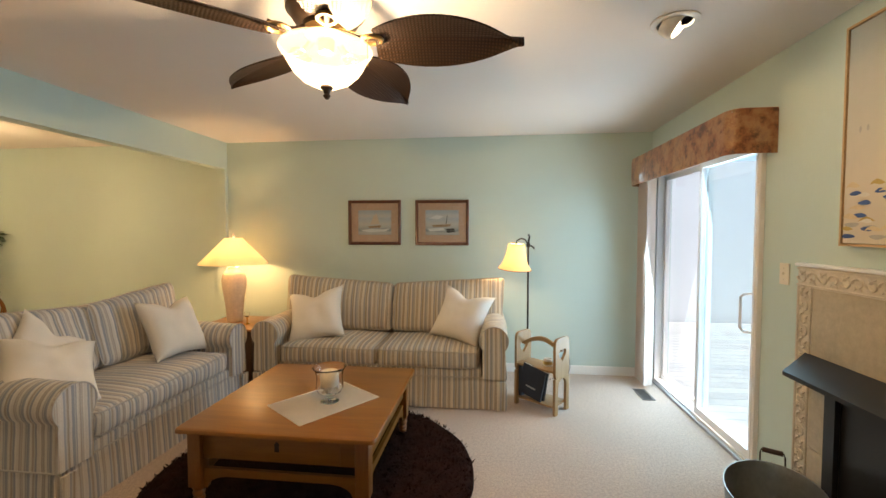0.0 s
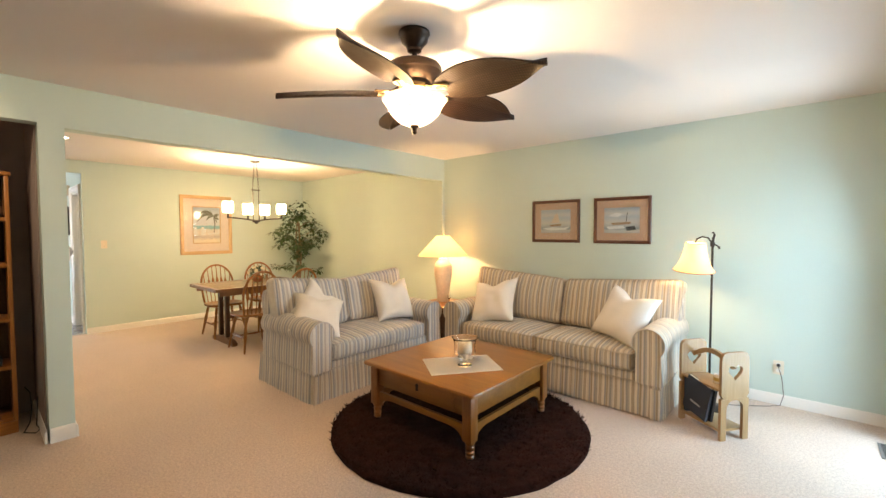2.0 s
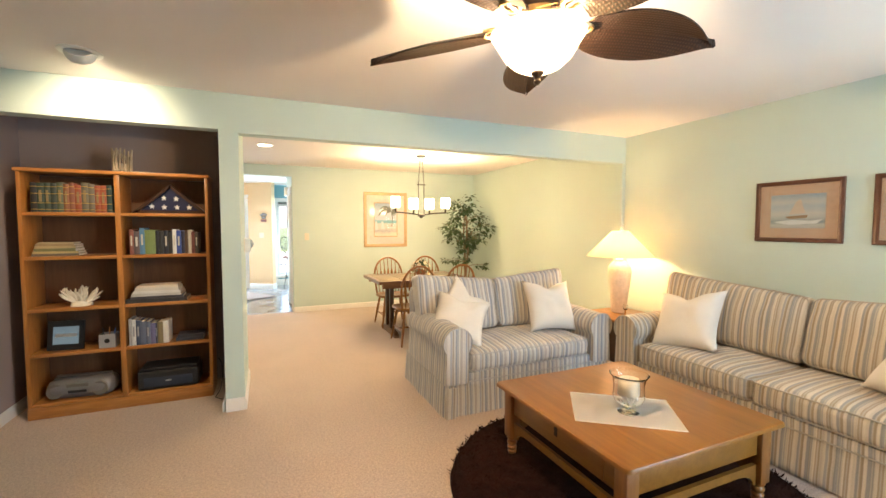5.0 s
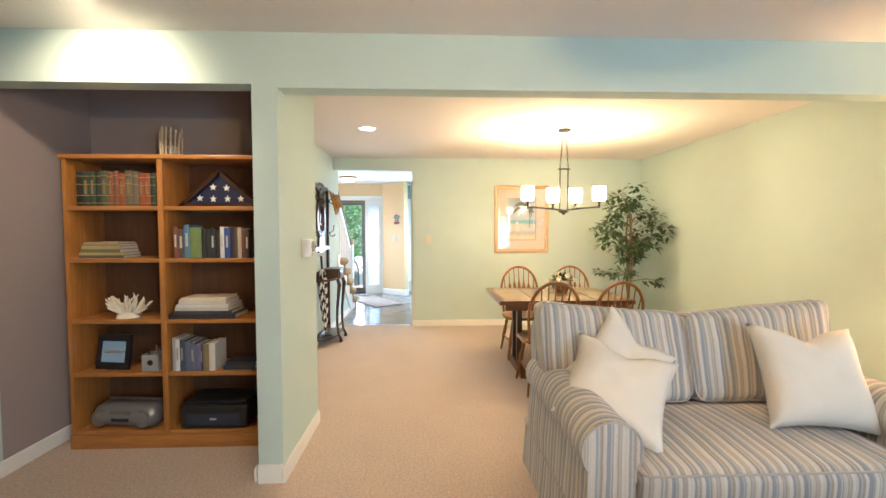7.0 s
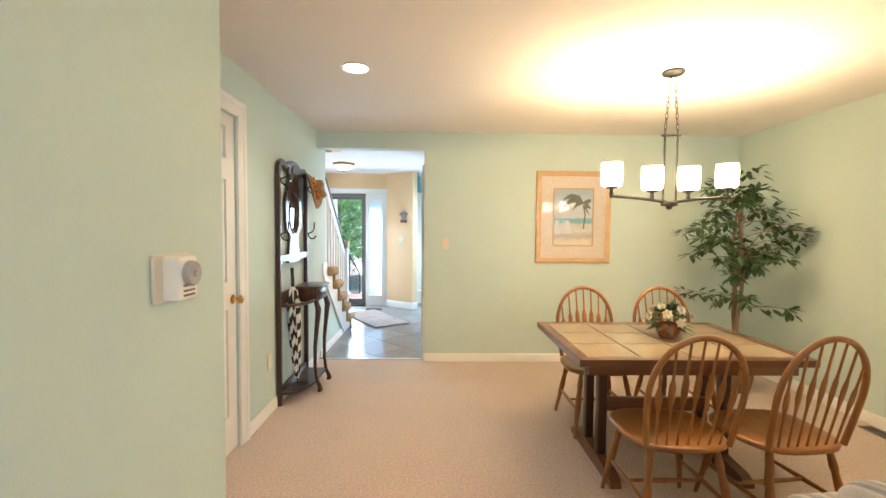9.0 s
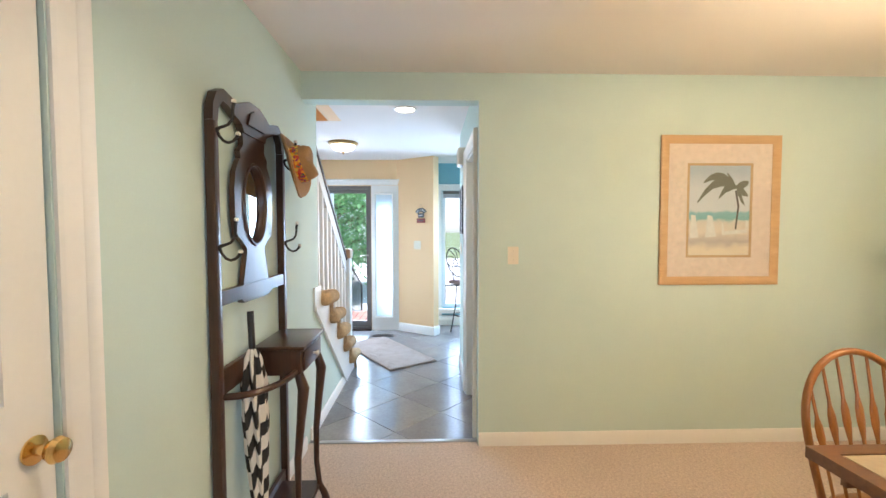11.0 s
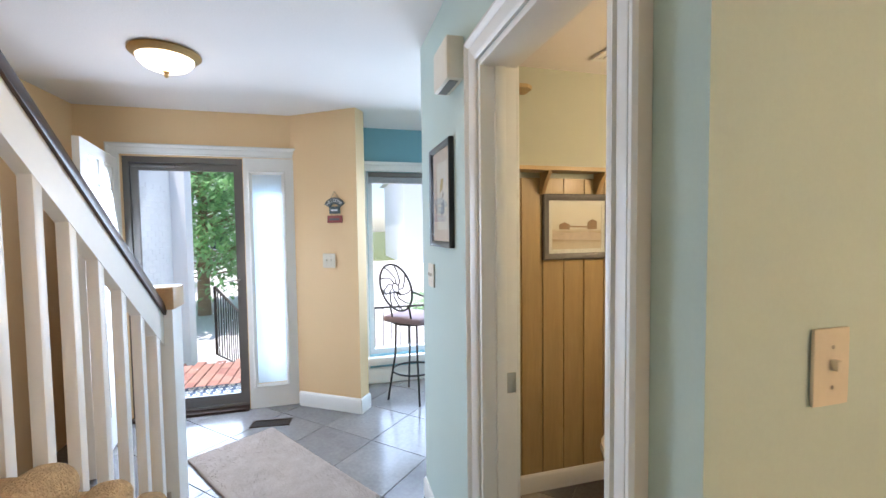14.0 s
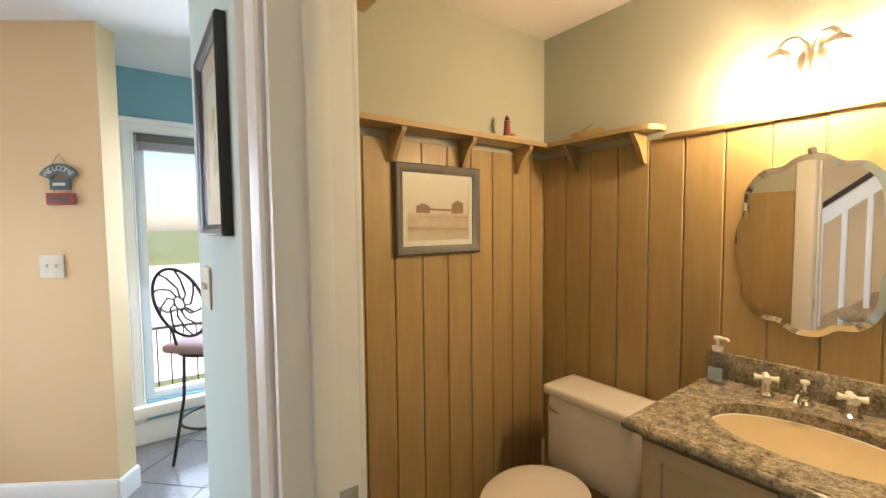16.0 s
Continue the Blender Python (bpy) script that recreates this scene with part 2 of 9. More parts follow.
def tube_in(bm, points, radius, n=8, loop=False):
    """A rod along points; radius is a number or one for each point."""
    pts = [Vector(p) for p in points]
    rad = radius if isinstance(radius, (list, tuple)) else [radius] * len(pts)
    rings, side = [], None
    for i, p in enumerate(pts):
        a = pts[i - 1] if (i or loop) else p
        b = pts[(i + 1) % len(pts)] if (loop or i + 1 < len(pts)) else p
        d = (b - a).normalized()
        if side is None:
            side = d.orthogonal().normalized()
        side = (side - d * side.dot(d)).normalized()
        up = d.cross(side)
        rings.append([p + rad[i] * (math.cos(2 * math.pi * k / n) * side + math.sin(2 * math.pi * k / n) * up) for k in range(n)])
    return rings_in(bm, rings, True, loop)


def tube(points, radius, n=8, loop=False):
    bm = bmesh.new()
    tube_in(bm, points, radius, n, loop)
    return bm


def slab_in(bm, outline, t0, t1, to3):
    """A flat outline with a thickness from t0 to t1; to3(u, v, t) lays it into space."""
    a = [bm.verts.new(to3(u, v, t0)) for u, v in outline]
    b = [bm.verts.new(to3(u, v, t1)) for u, v in outline]
    n = len(a)
    bm.faces.new(a[::-1])
    bm.faces.new(b)
    for i in range(n):
        bm.faces.new((a[i], a[(i + 1) % n], b[(i + 1) % n], b[i]))


def slab(outline, t0, t1, to3):
    bm = bmesh.new()
    slab_in(bm, outline, t0, t1, to3)
    return bm


XY = lambda u, v, t: (u, v, t)
XZ = lambda u, v, t: (u, t, v)
YZ = lambda u, v, t: (t, u, v)


def mesh_of(name, bm, material, smooth=40):
    bmesh.ops.recalc_face_normals(bm, faces=bm.faces)
    me = bpy.data.meshes.new(name)
    bm.to_mesh(me)
    bm.free()
    for mt in material if isinstance(material, (list, tuple)) else [material]:
        me.materials.append(mt)
    if smooth:
        for p in me.polygons:
            p.use_smooth = True
        me.set_sharp_from_angle(angle=radians(smooth))
    return me


def part(name, bm, material, parent, label="", smooth=40, m=None):
    ob = new(name, mesh_of(name, bm, material, smooth))
    ob.parent = parent
    if m is not None:
        ob.matrix_basis = m
    return tagged(ob, label)


def thing(name, m, label, category, group="", kind=""):
    ob = new(name)
    ob.matrix_basis = m
    ob.empty_display_size = 0.1
    return tagged(ob, label, category, group, kind)


def solid(name, bm, material, label, category, group="", kind="", smooth=40, m=None):
    ob = new(name, mesh_of(name, bm, material, smooth))
    if m is not None:
        ob.matrix_basis = m
    return tagged(ob, label, category, group, kind)


def structure(name, bm, material, label, category="", smooth=30):
    return solid(name, bm, material, label, category or name.split("_")[0], kind="structure", smooth=smooth)


def wall_bm(u, z, t, holes, to3, bm=None):
    """A wall of thickness t[0]..t[1] over u and z with rectangular holes that go through it."""
    bm = bm or bmesh.new()
    us = sorted({*u, *[h[0] for h in holes], *[h[1] for h in holes]})
    zs = sorted({*z, *[h[2] for h in holes], *[h[3] for h in holes]})
    us = [a for a in us if u[0] <= a <= u[1]]
    zs = [a for a in zs if z[0] <= a <= z[1]]

    def full(i, j):
        if not (0 <= i < len(us) - 1 and 0 <= j < len(zs) - 1):
            return False
        cu, cz = (us[i] + us[i + 1]) / 2, (zs[j] + zs[j + 1]) / 2
        return not any(h[0] < cu < h[1] and h[2] < cz < h[3] for h in holes)

    def quad(*pts):
        bm.faces.new([bm.verts.new(to3(*p)) for p in pts])

    for i in range(len(us) - 1):
        for j in range(len(zs) - 1):
            if not full(i, j):
                continue
            a, b, c, d = us[i], us[i + 1], zs[j], zs[j + 1]
            for s in t:
                quad((a, c, s), (b, c, s), (b, d, s), (a, d, s))
            for di, dj, e in ((-1, 0, ((a, c), (a, d))), (1, 0, ((b, c), (b, d))), (0, -1, ((a, c), (b, c))), (0, 1, ((a, d), (b, d)))):
                if not full(i + di, j + dj):
                    (p, q), (r, s2) = e
                    quad((p, q, t[0]), (r, s2, t[0]), (r, s2, t[1]), (p, q, t[1]))
    bmesh.ops.remove_doubles(bm, verts=bm.verts, dist=0.0005)
    return bm


M.update({
    "dark_wood": wood("dark_walnut", (0.024, 0.010, 0.006), (0.066, 0.026, 0.013), "Z", 0.3, 0.3),
    "dark_wood_x": wood("dark_walnut_along", (0.024, 0.010, 0.006), (0.066, 0.026, 0.013), "X", 0.3, 0.3),
    "oak": wood("honey_oak", (0.28, 0.105, 0.024), (0.54, 0.235, 0.06), "X", 0.35, 0.2),
    "oak_z": wood("honey_oak_upright", (0.28, 0.105, 0.024), (0.54, 0.235, 0.06), "Z", 0.35, 0.2),
    "oak_y": wood("honey_oak_across", (0.28, 0.105, 0.024), (0.54, 0.235, 0.06), "Y", 0.35, 0.2),
    "maple": wood("maple_tabletop", (0.19, 0.072, 0.010), (0.33, 0.130, 0.020), "X", 0.36, 0.05, 0.6),
    "maple_z": wood("maple_upright", (0.20, 0.068, 0.014), (0.34, 0.13, 0.030), "Z", 0.3, 0.3),
    "pine": wood("pale_pine", (0.28, 0.155, 0.06), (0.44, 0.27, 0.125), "Z", 0.4, 0.1),
    "pine_x": wood("pale_pine_along", (0.28, 0.155, 0.06), (0.44, 0.27, 0.125), "X", 0.4, 0.1),
    "bronze": plain("oil_rubbed_bronze", (0.045, 0.028, 0.02), 0.38, 0.75, 0.2, 8, 120, 0.05),
    "iron": plain("black_iron", (0.03, 0.028, 0.026), 0.5, 0.5, 0.2, 10, 150, 0.1),
    "brass": plain("polished_brass", (0.78, 0.52, 0.20), 0.18, 1.0, 0.06, 6, 80, 0.0),
    "chrome": plain("chrome", (0.75, 0.75, 0.75), 0.08, 1.0, 0.03, 6, 80, 0.0),
    "nickel": plain("brushed_nickel", (0.50, 0.46, 0.40), 0.28, 1.0, 0.06, 6, 80, 0.02),
    "black": plain("black_plastic", (0.012, 0.012, 0.014), 0.35, 0, 0.2, 9, 120, 0.03),
    "grey": plain("grey_metal_paint", (0.16, 0.15, 0.14), 0.4, 0.3, 0.1, 5, 90, 0.03),
    "silver": plain("silver_plastic", (0.42, 0.43, 0.45), 0.32, 0.4, 0.06, 5, 90, 0.02),
    "ivory": plain("ivory_plastic", (0.74, 0.68, 0.56), 0.35, 0, 0.03, 8, 90, 0.02),
    "porcelain": plain("white_porcelain", (0.82, 0.78, 0.70), 0.08, 0, 0.02, 4, 60, 0.0, coat=0.4),
    "cloth": plain("white_cotton", (0.78, 0.74, 0.68), 0.95, 0, 0.05, 6, 220, 0.35, 0.003, spec=0.1),
    "linen": plain("cream_linen", (0.84, 0.80, 0.72), 0.95, 0, 0.05, 12, 320, 0.10, 0.001, spec=0.1),
    "glass": glass_mat("clear_glass"),
})


def pane_mat(name, tint=(0.96, 0.98, 1.0), gloss=0.9):
    """Window glass: see-through, with a reflection that grows at grazing angles."""
    m, nt, b = nodes_of(name)
    nt.nodes.remove(b)
    t = nt.nodes.new("ShaderNodeBsdfTransparent")
    t.inputs[0].default_value = (*tint, 1)
    g = nt.nodes.new("ShaderNodeBsdfGlossy")
    g.inputs["Roughness"].default_value = 0.01
    g.inputs["Color"].default_value = (gloss, gloss, gloss, 1)
    lw = add(nt, "LayerWeight", Blend=0.5)
    pw = nt.nodes.new("ShaderNodeMath")
    pw.operation = "POWER"
    pw.inputs[1].default_value = 5.0
    nt.links.new(lw.outputs["Facing"], pw.inputs[0])
    fr = nt.nodes.new("ShaderNodeMath")
    fr.operation = "MULTIPLY_ADD"
    fr.inputs[1].default_value, fr.inputs[2].default_value = 0.7, 0.03
    nt.links.new(pw.outputs[0], fr.inputs[0])
    mx = nt.nodes.new("ShaderNodeMixShader")
    nt.links.new(fr.outputs[0], mx.inputs[0])
    nt.links.new(t.outputs[0], mx.inputs[1])
    nt.links.new(g.outputs[0], mx.inputs[2])
    nt.links.new(mx.outputs[0], nt.nodes["Material Output"].inputs[0])
    return m


def mirror_mat(name):
    m, nt, b = nodes_of(name)
    b.inputs["Base Color"].default_value = (0.88, 0.89, 0.88, 1)
    b.inputs["Metallic"].default_value, b.inputs["Roughness"].default_value = 1.0, 0.01
    return m


def random_tone(name, cols, rough=0.6, spread=0.1, bump=0.2, fine=40):
    """One piece of many: its colour is drawn from cols, with clouding and fine relief."""
    m, nt, b = nodes_of(name)
    info = nt.nodes.new("ShaderNodeObjectInfo")
    base = ramp(nt, info.outputs["Random"], [(i / max(1, len(cols) - 1), c) for i, c in enumerate(cols)])
    v = coords(nt)
    mv = nt.nodes.new("ShaderNodeVectorMath")
    mv.operation = "ADD"
    nt.links.new(v, mv.inputs[0])
    nt.links.new(info.outputs["Location"], mv.inputs[1])
    f = mixed(nt, noise_tex(nt, mv.outputs[0], 5, 5.0, 0.6), noise_tex(nt, mv.outputs[0], fine, 3.0), 0.4)
    mx = nt.nodes.new("ShaderNodeMix")
    mx.data_type, mx.blend_type = "RGBA", "MULTIPLY"
    mx.inputs["Factor"].default_value = 1.0
    nt.links.new(base, mx.inputs[6])
    nt.links.new(ramp(nt, f, [(0.3, (1 - 2 * spread,) * 3), (0.7, (1.0,) * 3)]), mx.inputs[7])
    nt.links.new(mx.outputs[2], b.inputs["Base Color"])
    b.inputs["Roughness"].default_value = rough
    bump_from(nt, b, f, bump, 0.003)
    return m


M.update({
    "pane": pane_mat("window_glass"),
    "tint_pane": pane_mat("tinted_door_glass", (0.86, 0.94, 0.97)),
    "mirror": mirror_mat("mirror_glass"),
    "slate": random_tone("slate_tile", [(0.19, 0.185, 0.19), (0.23, 0.22, 0.215), (0.27, 0.255, 0.245)], 0.2, 0.16, 0.15),
    "grout": plain("grey_grout", (0.30, 0.28, 0.25), 0.9, 0, 0.1, 6, 120, 0.2),
    "brick": random_tone("red_brick", [(0.38, 0.19, 0.15), (0.45, 0.26, 0.20), (0.33, 0.16, 0.13)], 0.8, 0.15, 0.4),
    "deck": random_tone("grey_deck_board", [(0.34, 0.37, 0.39), (0.42, 0.45, 0.46), (0.38, 0.40, 0.42)], 0.75, 0.15, 0.3),
    "board": M["panel"],
    "concrete": plain("pale_concrete", (0.66, 0.65, 0.63), 0.9, 0, 0.1, 1.5, 60, 0.3, 0.004),
    "siding": plain("white_siding", (0.86, 0.88, 0.89), 0.6, 0, 0.04, 2, 60, 0.1),
    "asphalt": plain("grey_asphalt", (0.16, 0.16, 0.16), 0.9, 0, 0.15, 1.5, 120, 0.4, 0.004),
})

# the structure
H = 2.44
YN, XE, XH, XD, YL = 4.53, 1.77, -2.72, -6.49, 0.03
YH, XB, YB = 1.165, -8.13, 2.70          # hall wall, bathroom's west and north walls
XF = -9.77                               # front wall
structure("floor", box((-6.55, -2.75, -0.12), (XE + 0.15, YN + 0.12, 0.0)), M["carpet"], "beige low-pile wall-to-wall carpet floor")
foyer_floor = structure("foyer_floor", box((-10.2, -1.25, -0.12), (-6.55, YN + 0.12, -0.009)), M["grout"], "grey slate tile floor laid on the diagonal", "floor")
structure("ceiling", box((XD, -2.75, H), (XE + 0.15, YN + 0.12, H + 0.12)), M["ceiling"], "white textured plaster ceiling")
SLIDE = (2.86, 4.42, 0.0, 2.02)
FIRE = (1.26, 2.22, 0.0, 0.78)
structure("wall_north", wall_bm((-6.62, XE + 0.15), (0, H), (YN, YN + 0.12), [], XZ), M["green"], "pale green painted wall behind the sofa", "wall")
structure("wall_east", wall_bm((-2.75, YN), (0, H), (XE, XE + 0.15), [SLIDE, FIRE], YZ), M["green"], "pale green painted wall with a sliding glass door", "wall")
structure("wall_south", wall_bm((XH - 0.12, XE), (0, H), (-2.75, -2.6), [], XZ), M["green"], "plain pale green painted wall", "wall")
structure("wall_header", wall_bm((-2.6, YN), (0, H), (XH - 0.12, XH), [(-1.03, 0.446, 0, 2.168), (0.580, YN - 0.045, 0, 2.15)], YZ), M["green"], "pale green header wall over dining opening and bookcase niche", "wall")
# Thin sheet added to stop light leaking through the gap behind the partition.
structure("wall_niche_step", wall_bm((-3.5465, -3.453), (0, H), (0.4453, 0.4478), [], XZ), M["green"], "thin pale green sheet added over the gap beside the niche", "wall")
structure("wall_niche_side", wall_bm((-3.455, XH - 0.12), (0, H), (0.448, 0.580), [], XZ), M["green"], "short pale green partition beside the bookcase niche", "wall")
structure("wall_niche_lining", wall_bm((-3.545, XH - 0.12), (0, H), (0.436, 0.445), [], XZ), M["taupe"], "dark taupe painted side of the niche", "wall")
structure("wall_niche_back", wall_bm((-1.15, 0.436), (0, H), (-3.66, -3.545), [], YZ), M["taupe"], "dark taupe wall at the back of the niche", "wall")
structure("wall_niche_end", wall_bm((-3.545, XH - 0.12), (0, H), (-1.15, -1.03), [], XZ), M["taupe"], "dark taupe side wall of the niche", "wall")
structure("wall_niche_return", wall_bm((YL - 0.12, 0.4475), (0, H), (-3.57, -3.5475), [], YZ), M["green"], "pale green return wall behind the niche", "wall")
CLOSET = (-4.72, -4.07, 0.0, 2.11)
structure("wall_closet", wall_bm((XD, -3.57), (0, H), (YL - 0.12, YL), [CLOSET], XZ), M["green"], "pale green wall with a white closet door", "wall")
structure("wall_dining", wall_bm((YL, YN), (0, H), (XD - 0.12, XD), [(YL, YH, 0, 2.265)], YZ), M["green"], "pale green dining room wall with an opening to the foyer", "wall")
BATH = (-7.36, -6.68, 0.0, 2.03)
structure("wall_hall", wall_bm((-8.26, XD - 0.12), (0, H), (YH, YH + 0.12), [BATH], XZ), M["green"], "pale green hall wall with the bathroom doorway", "wall")
structure("wall_bath_west", wall_bm((YH + 0.12, YB + 0.12), (0, H), (-8.26, XB), [], YZ), M["sage"], "grey-green painted bathroom wall above panelling", "wall")
structure("wall_bath_north", wall_bm((XB, XD - 0.12), (0, H), (YB, YB + 0.12), [], XZ), M["sage"], "grey-green painted bathroom wall above panelling", "wall")
structure("wall_bath_south_lower", box((XB, YH + 0.1205, 0), (-7.435, YH + 0.130, 1.60)), M["panel"], "tan panelled lower bathroom wall beside the doorway", "wall")
structure("wall_bath_south_upper", box((XB, YH + 0.1205, 1.603), (-7.435, YH + 0.126, 2.344)), M["sage"], "grey-green painted bathroom wall beside the doorway", "wall")
structure("bath_ceiling", box((XB, YH + 0.12, 2.345), (XD - 0.12, YB, H - 0.003)), M["ceiling"], "white plaster bathroom ceiling", "ceiling")
DOOR, SIDE = (-0.86, -0.005, 0.0, 2.075), (0.06, 0.30, 0.20, 1.95)
structure("wall_front", wall_bm((-1.15, 0.62), (0, H), (XF - 0.15, XF), [DOOR, SIDE], YZ), M["peach"], "peach painted wall round the front door", "wall")
structure("wall_foyer_south", wall_bm((-9.87, -3.66), (0, 5.0), (-1.27, -1.15), [], XZ), M["peach"], "peach painted wall beside the stairs", "wall")
structure("foyer_ceiling", box((-10.3, YL, H), (XD - 0.12, 3.2, H + 0.12)), M["ceiling"], "smooth white plaster foyer ceiling", "ceiling")
structure("foyer_ceiling_corner", box((-10.3, -1.27, H), (-7.69, YL, H + 0.12)), M["ceiling"], "smooth white plaster foyer ceiling by the door", "ceiling")
structure("stairwell_lid", box((-7.69, -1.27, 5.0), (-3.6, YL, 5.1)), M["ceiling"], "plaster ceiling high over the stairwell", "ceiling")
structure("stairwell_wall", wall_bm((-1.15, YL - 0.12), (H + 0.003, 5.0), (-7.81, -7.684), [], YZ), M["peach"], "peach painted stairwell wall upstairs", "wall")
structure("stairwell_wall_inner", wall_bm((-7.69, -3.6), (H + 0.002, 5.0), (YL - 0.12, YL), [], XZ), M["peach"], "peach painted stairwell wall upstairs", "wall")
structure("stairwell_wall_end", wall_bm((-1.15, YL - 0.12), (0, 5.0), (-3.66, -3.575), [], YZ), M["peach"], "peach painted wall at the stair head", "wall")
# wall that runs on from the dining room and is cut away along the stair flight
structure("wall_stair", slab([(XD - 0.002, 0.0), (XD - 0.002, H), (-6.84, H), (-6.84, 0.995), (-7.90, 0.0)], YL - 0.12, YL - 0.001, XZ), M["green"], "pale green wall below the stair flight", "wall")
KWIN = (1.02, 2.75, 0.27, 2.03)
structure("wall_kitchen", wall_bm((0.60, 3.2), (0, H), (-10.2, -10.05), [KWIN], YZ), M["teal"], "teal painted kitchen wall with a wide window", "wall")
structure("wall_kitchen_north", wall_bm((-10.2, -8.26), (0, H), (3.08, 3.2), [], XZ), M["teal"], "plain teal painted kitchen wall", "wall")
structure("wall_kitchen_east", wall_bm((YB + 0.12, 3.08), (0, H), (-8.26, -8.14), [], YZ), M["teal"], "plain teal painted kitchen wall", "wall")
E1, E2 = Vector((-9.73, 0.40)), Vector((-9.41, 0.885))
EN = Vector((E1.y - E2.y, E2.x - E1.x)).normalized()
EN = -EN if EN.y < 0 else EN
structure("wall_pier", slab([E1 + Vector((-0.08, -0.09)), E2, E2 + EN * 0.13, E1 + EN * 0.13 + Vector((-0.08, -0.09))], 0, H, XY), M["peach"], "peach painted angled wall between door and kitchen", "wall")
structure("wall_kitchen_return", wall_bm((-10.05, XF - 0.148), (0, H), (0.60, 0.72), [], XZ), M["teal"], "teal painted return wall beside the window", "wall")


# skirting, casings and other trim
def baseboard(name, p, q, side, height=0.088, depth=0.014):
    """A moulded skirting along p-q, on the side that side points to."""
    p, q, s = Vector((*p, 0)), Vector((*q, 0)), Vector((*side, 0)).normalized()
    prof = [(0, 0), (depth, 0), (depth, height - 0.016), (depth * 0.75, height - 0.008), (depth * 0.4, height), (0, height)]
    bm = bmesh.new()
    rings_in(bm, [[e + s * (d + 0.001) + Vector((0, 0, h)) for d, h in prof] for e in (p, q)])
    return structure(name, bm, M["white"], "white painted moulded skirting board", "baseboard")


baseboard("baseboard_north", (-6.48, YN), (XE, YN), (0, -1))
baseboard("baseboard_post", (XH, 0.447), (XH, 0.579), (1, 0), 0.10, 0.016)
baseboard("baseboard_niche_side", (-3.45, 0.580), (XH + 0.014, 0.580), (0, 1))
baseboard("baseboard_niche_end", (-3.54, -1.03), (XH, -1.03), (0, 1))
baseboard("baseboard_niche_lining", (-3.54, 0.436), (XH, 0.436), (0, -1))
baseboard("baseboard_closet", (XD + 0.014, YL), (-4.825, YL), (0, 1))
baseboard("baseboard_closet_end", (-3.97, YL), (-3.585, YL), (0, 1))
baseboard("baseboard_dining", (XD, YH + 0.002), (XD, YN), (1, 0))
baseboard("baseboard_hall_far", (-8.26, YH), (-7.47, YH), (0, -1), 0.10)
baseboard("baseboard_stair", (-7.86, YL), (XD - 0.1, YL), (0, 1), 0.085)
baseboard("baseboard_pier", tuple(E1), tuple(E2), tuple(-EN), 0.12, 0.018)
baseboard("baseboard_pier_end", tuple(E2 - EN * 0.015), tuple(E2 + EN * 0.13), tuple((E2 - E1).normalized()), 0.12, 0.018)
baseboard("baseboard_bath", (XB + 0.012, YH + 0.12), (XB + 0.012, YB), (1, 0), 0.10, 0.016)
baseboard("baseboard_kitchen", (-10.05, 0.72), (-10.05, 3.08), (1, 0), 0.15, 0.018)
baseboard("baseboard_east", (XE, 2.53), (XE, 2.78), (-1, 0))


def casing_bm(u0, u1, top, width, sill=False, face=0.018):
    """A moulded frame round an opening: two legs and a head, in u, v, t with t = 0 on the wall and growing out of it."""
    bms = []
    prof = [(0.004, 0), (0.004, face * 0.5), (0.012, face * 0.75), (0.017, face * 0.45), (0.023, face * 0.62), (width * 0.60, face * 0.95), (width * 0.64, face * 0.70), (width * 0.69, face * 1.15), (width - 0.013, face * 1.5), (width - 0.003, face * 1.3), (width, 0)]
    for path in ([(u0, 0, -1, 0), (u0, top, -1, 1)], [(u1, 0, 1, 0), (u1, top, 1, 1)], [(u0, top, -1, 1), (u1, top, 1, 1)]):
        rings = []
        for u, v, du, dv in path:
            head = path[0][1] == top
            rings.append([(u + du * d, v + dv * d, t) for d, t in prof] if (head or dv) else [(u + du * d, v, t) for d, t in prof])
        bms.append(rings)
    return bms


def casing(name, u0, u1, top, width, to3, label="white painted moulded door casing"):
    ob = tagged(new(name), label, "trim", kind="structure")
    for rings, nm in zip(casing_bm(u0, u1, top, width), ("leg", "leg", "head")):
        bm = bmesh.new()
        rings_in(bm, [[to3(*p) for p in r] for r in rings])
        part(nm, bm, M["white"], ob)
    return ob


casing("closet_casing", -4.72, -4.07, 2.11, 0.10, lambda u, v, t: (u, YL + 0.001 + t, v))
casing("bath_casing", -7.36, -6.68, 2.03, 0.09, lambda u, v, t: (u, YH - 0.001 - t, v))
casing("front_casing", -0.86, 0.39, 2.08, 0.09, lambda u, v, t: (XF + 0.001 + t, u, v))
casing("slider_casing", 2.86, 4.42, 2.02, 0.065, lambda u, v, t: (XE - 0.001 - t, u, v))
casing("kitchen_window_casing", KWIN[0], KWIN[1], KWIN[3], 0.10, lambda u, v, t: (-10.05 + 0.001 + t, u, v), "white painted window casing")
structure("kitchen_window_sill", box((-10.052, 0.95, 0.19), (-9.98, 2.85, 0.262), 0.006), M["white"], "white painted window sill", "sill")

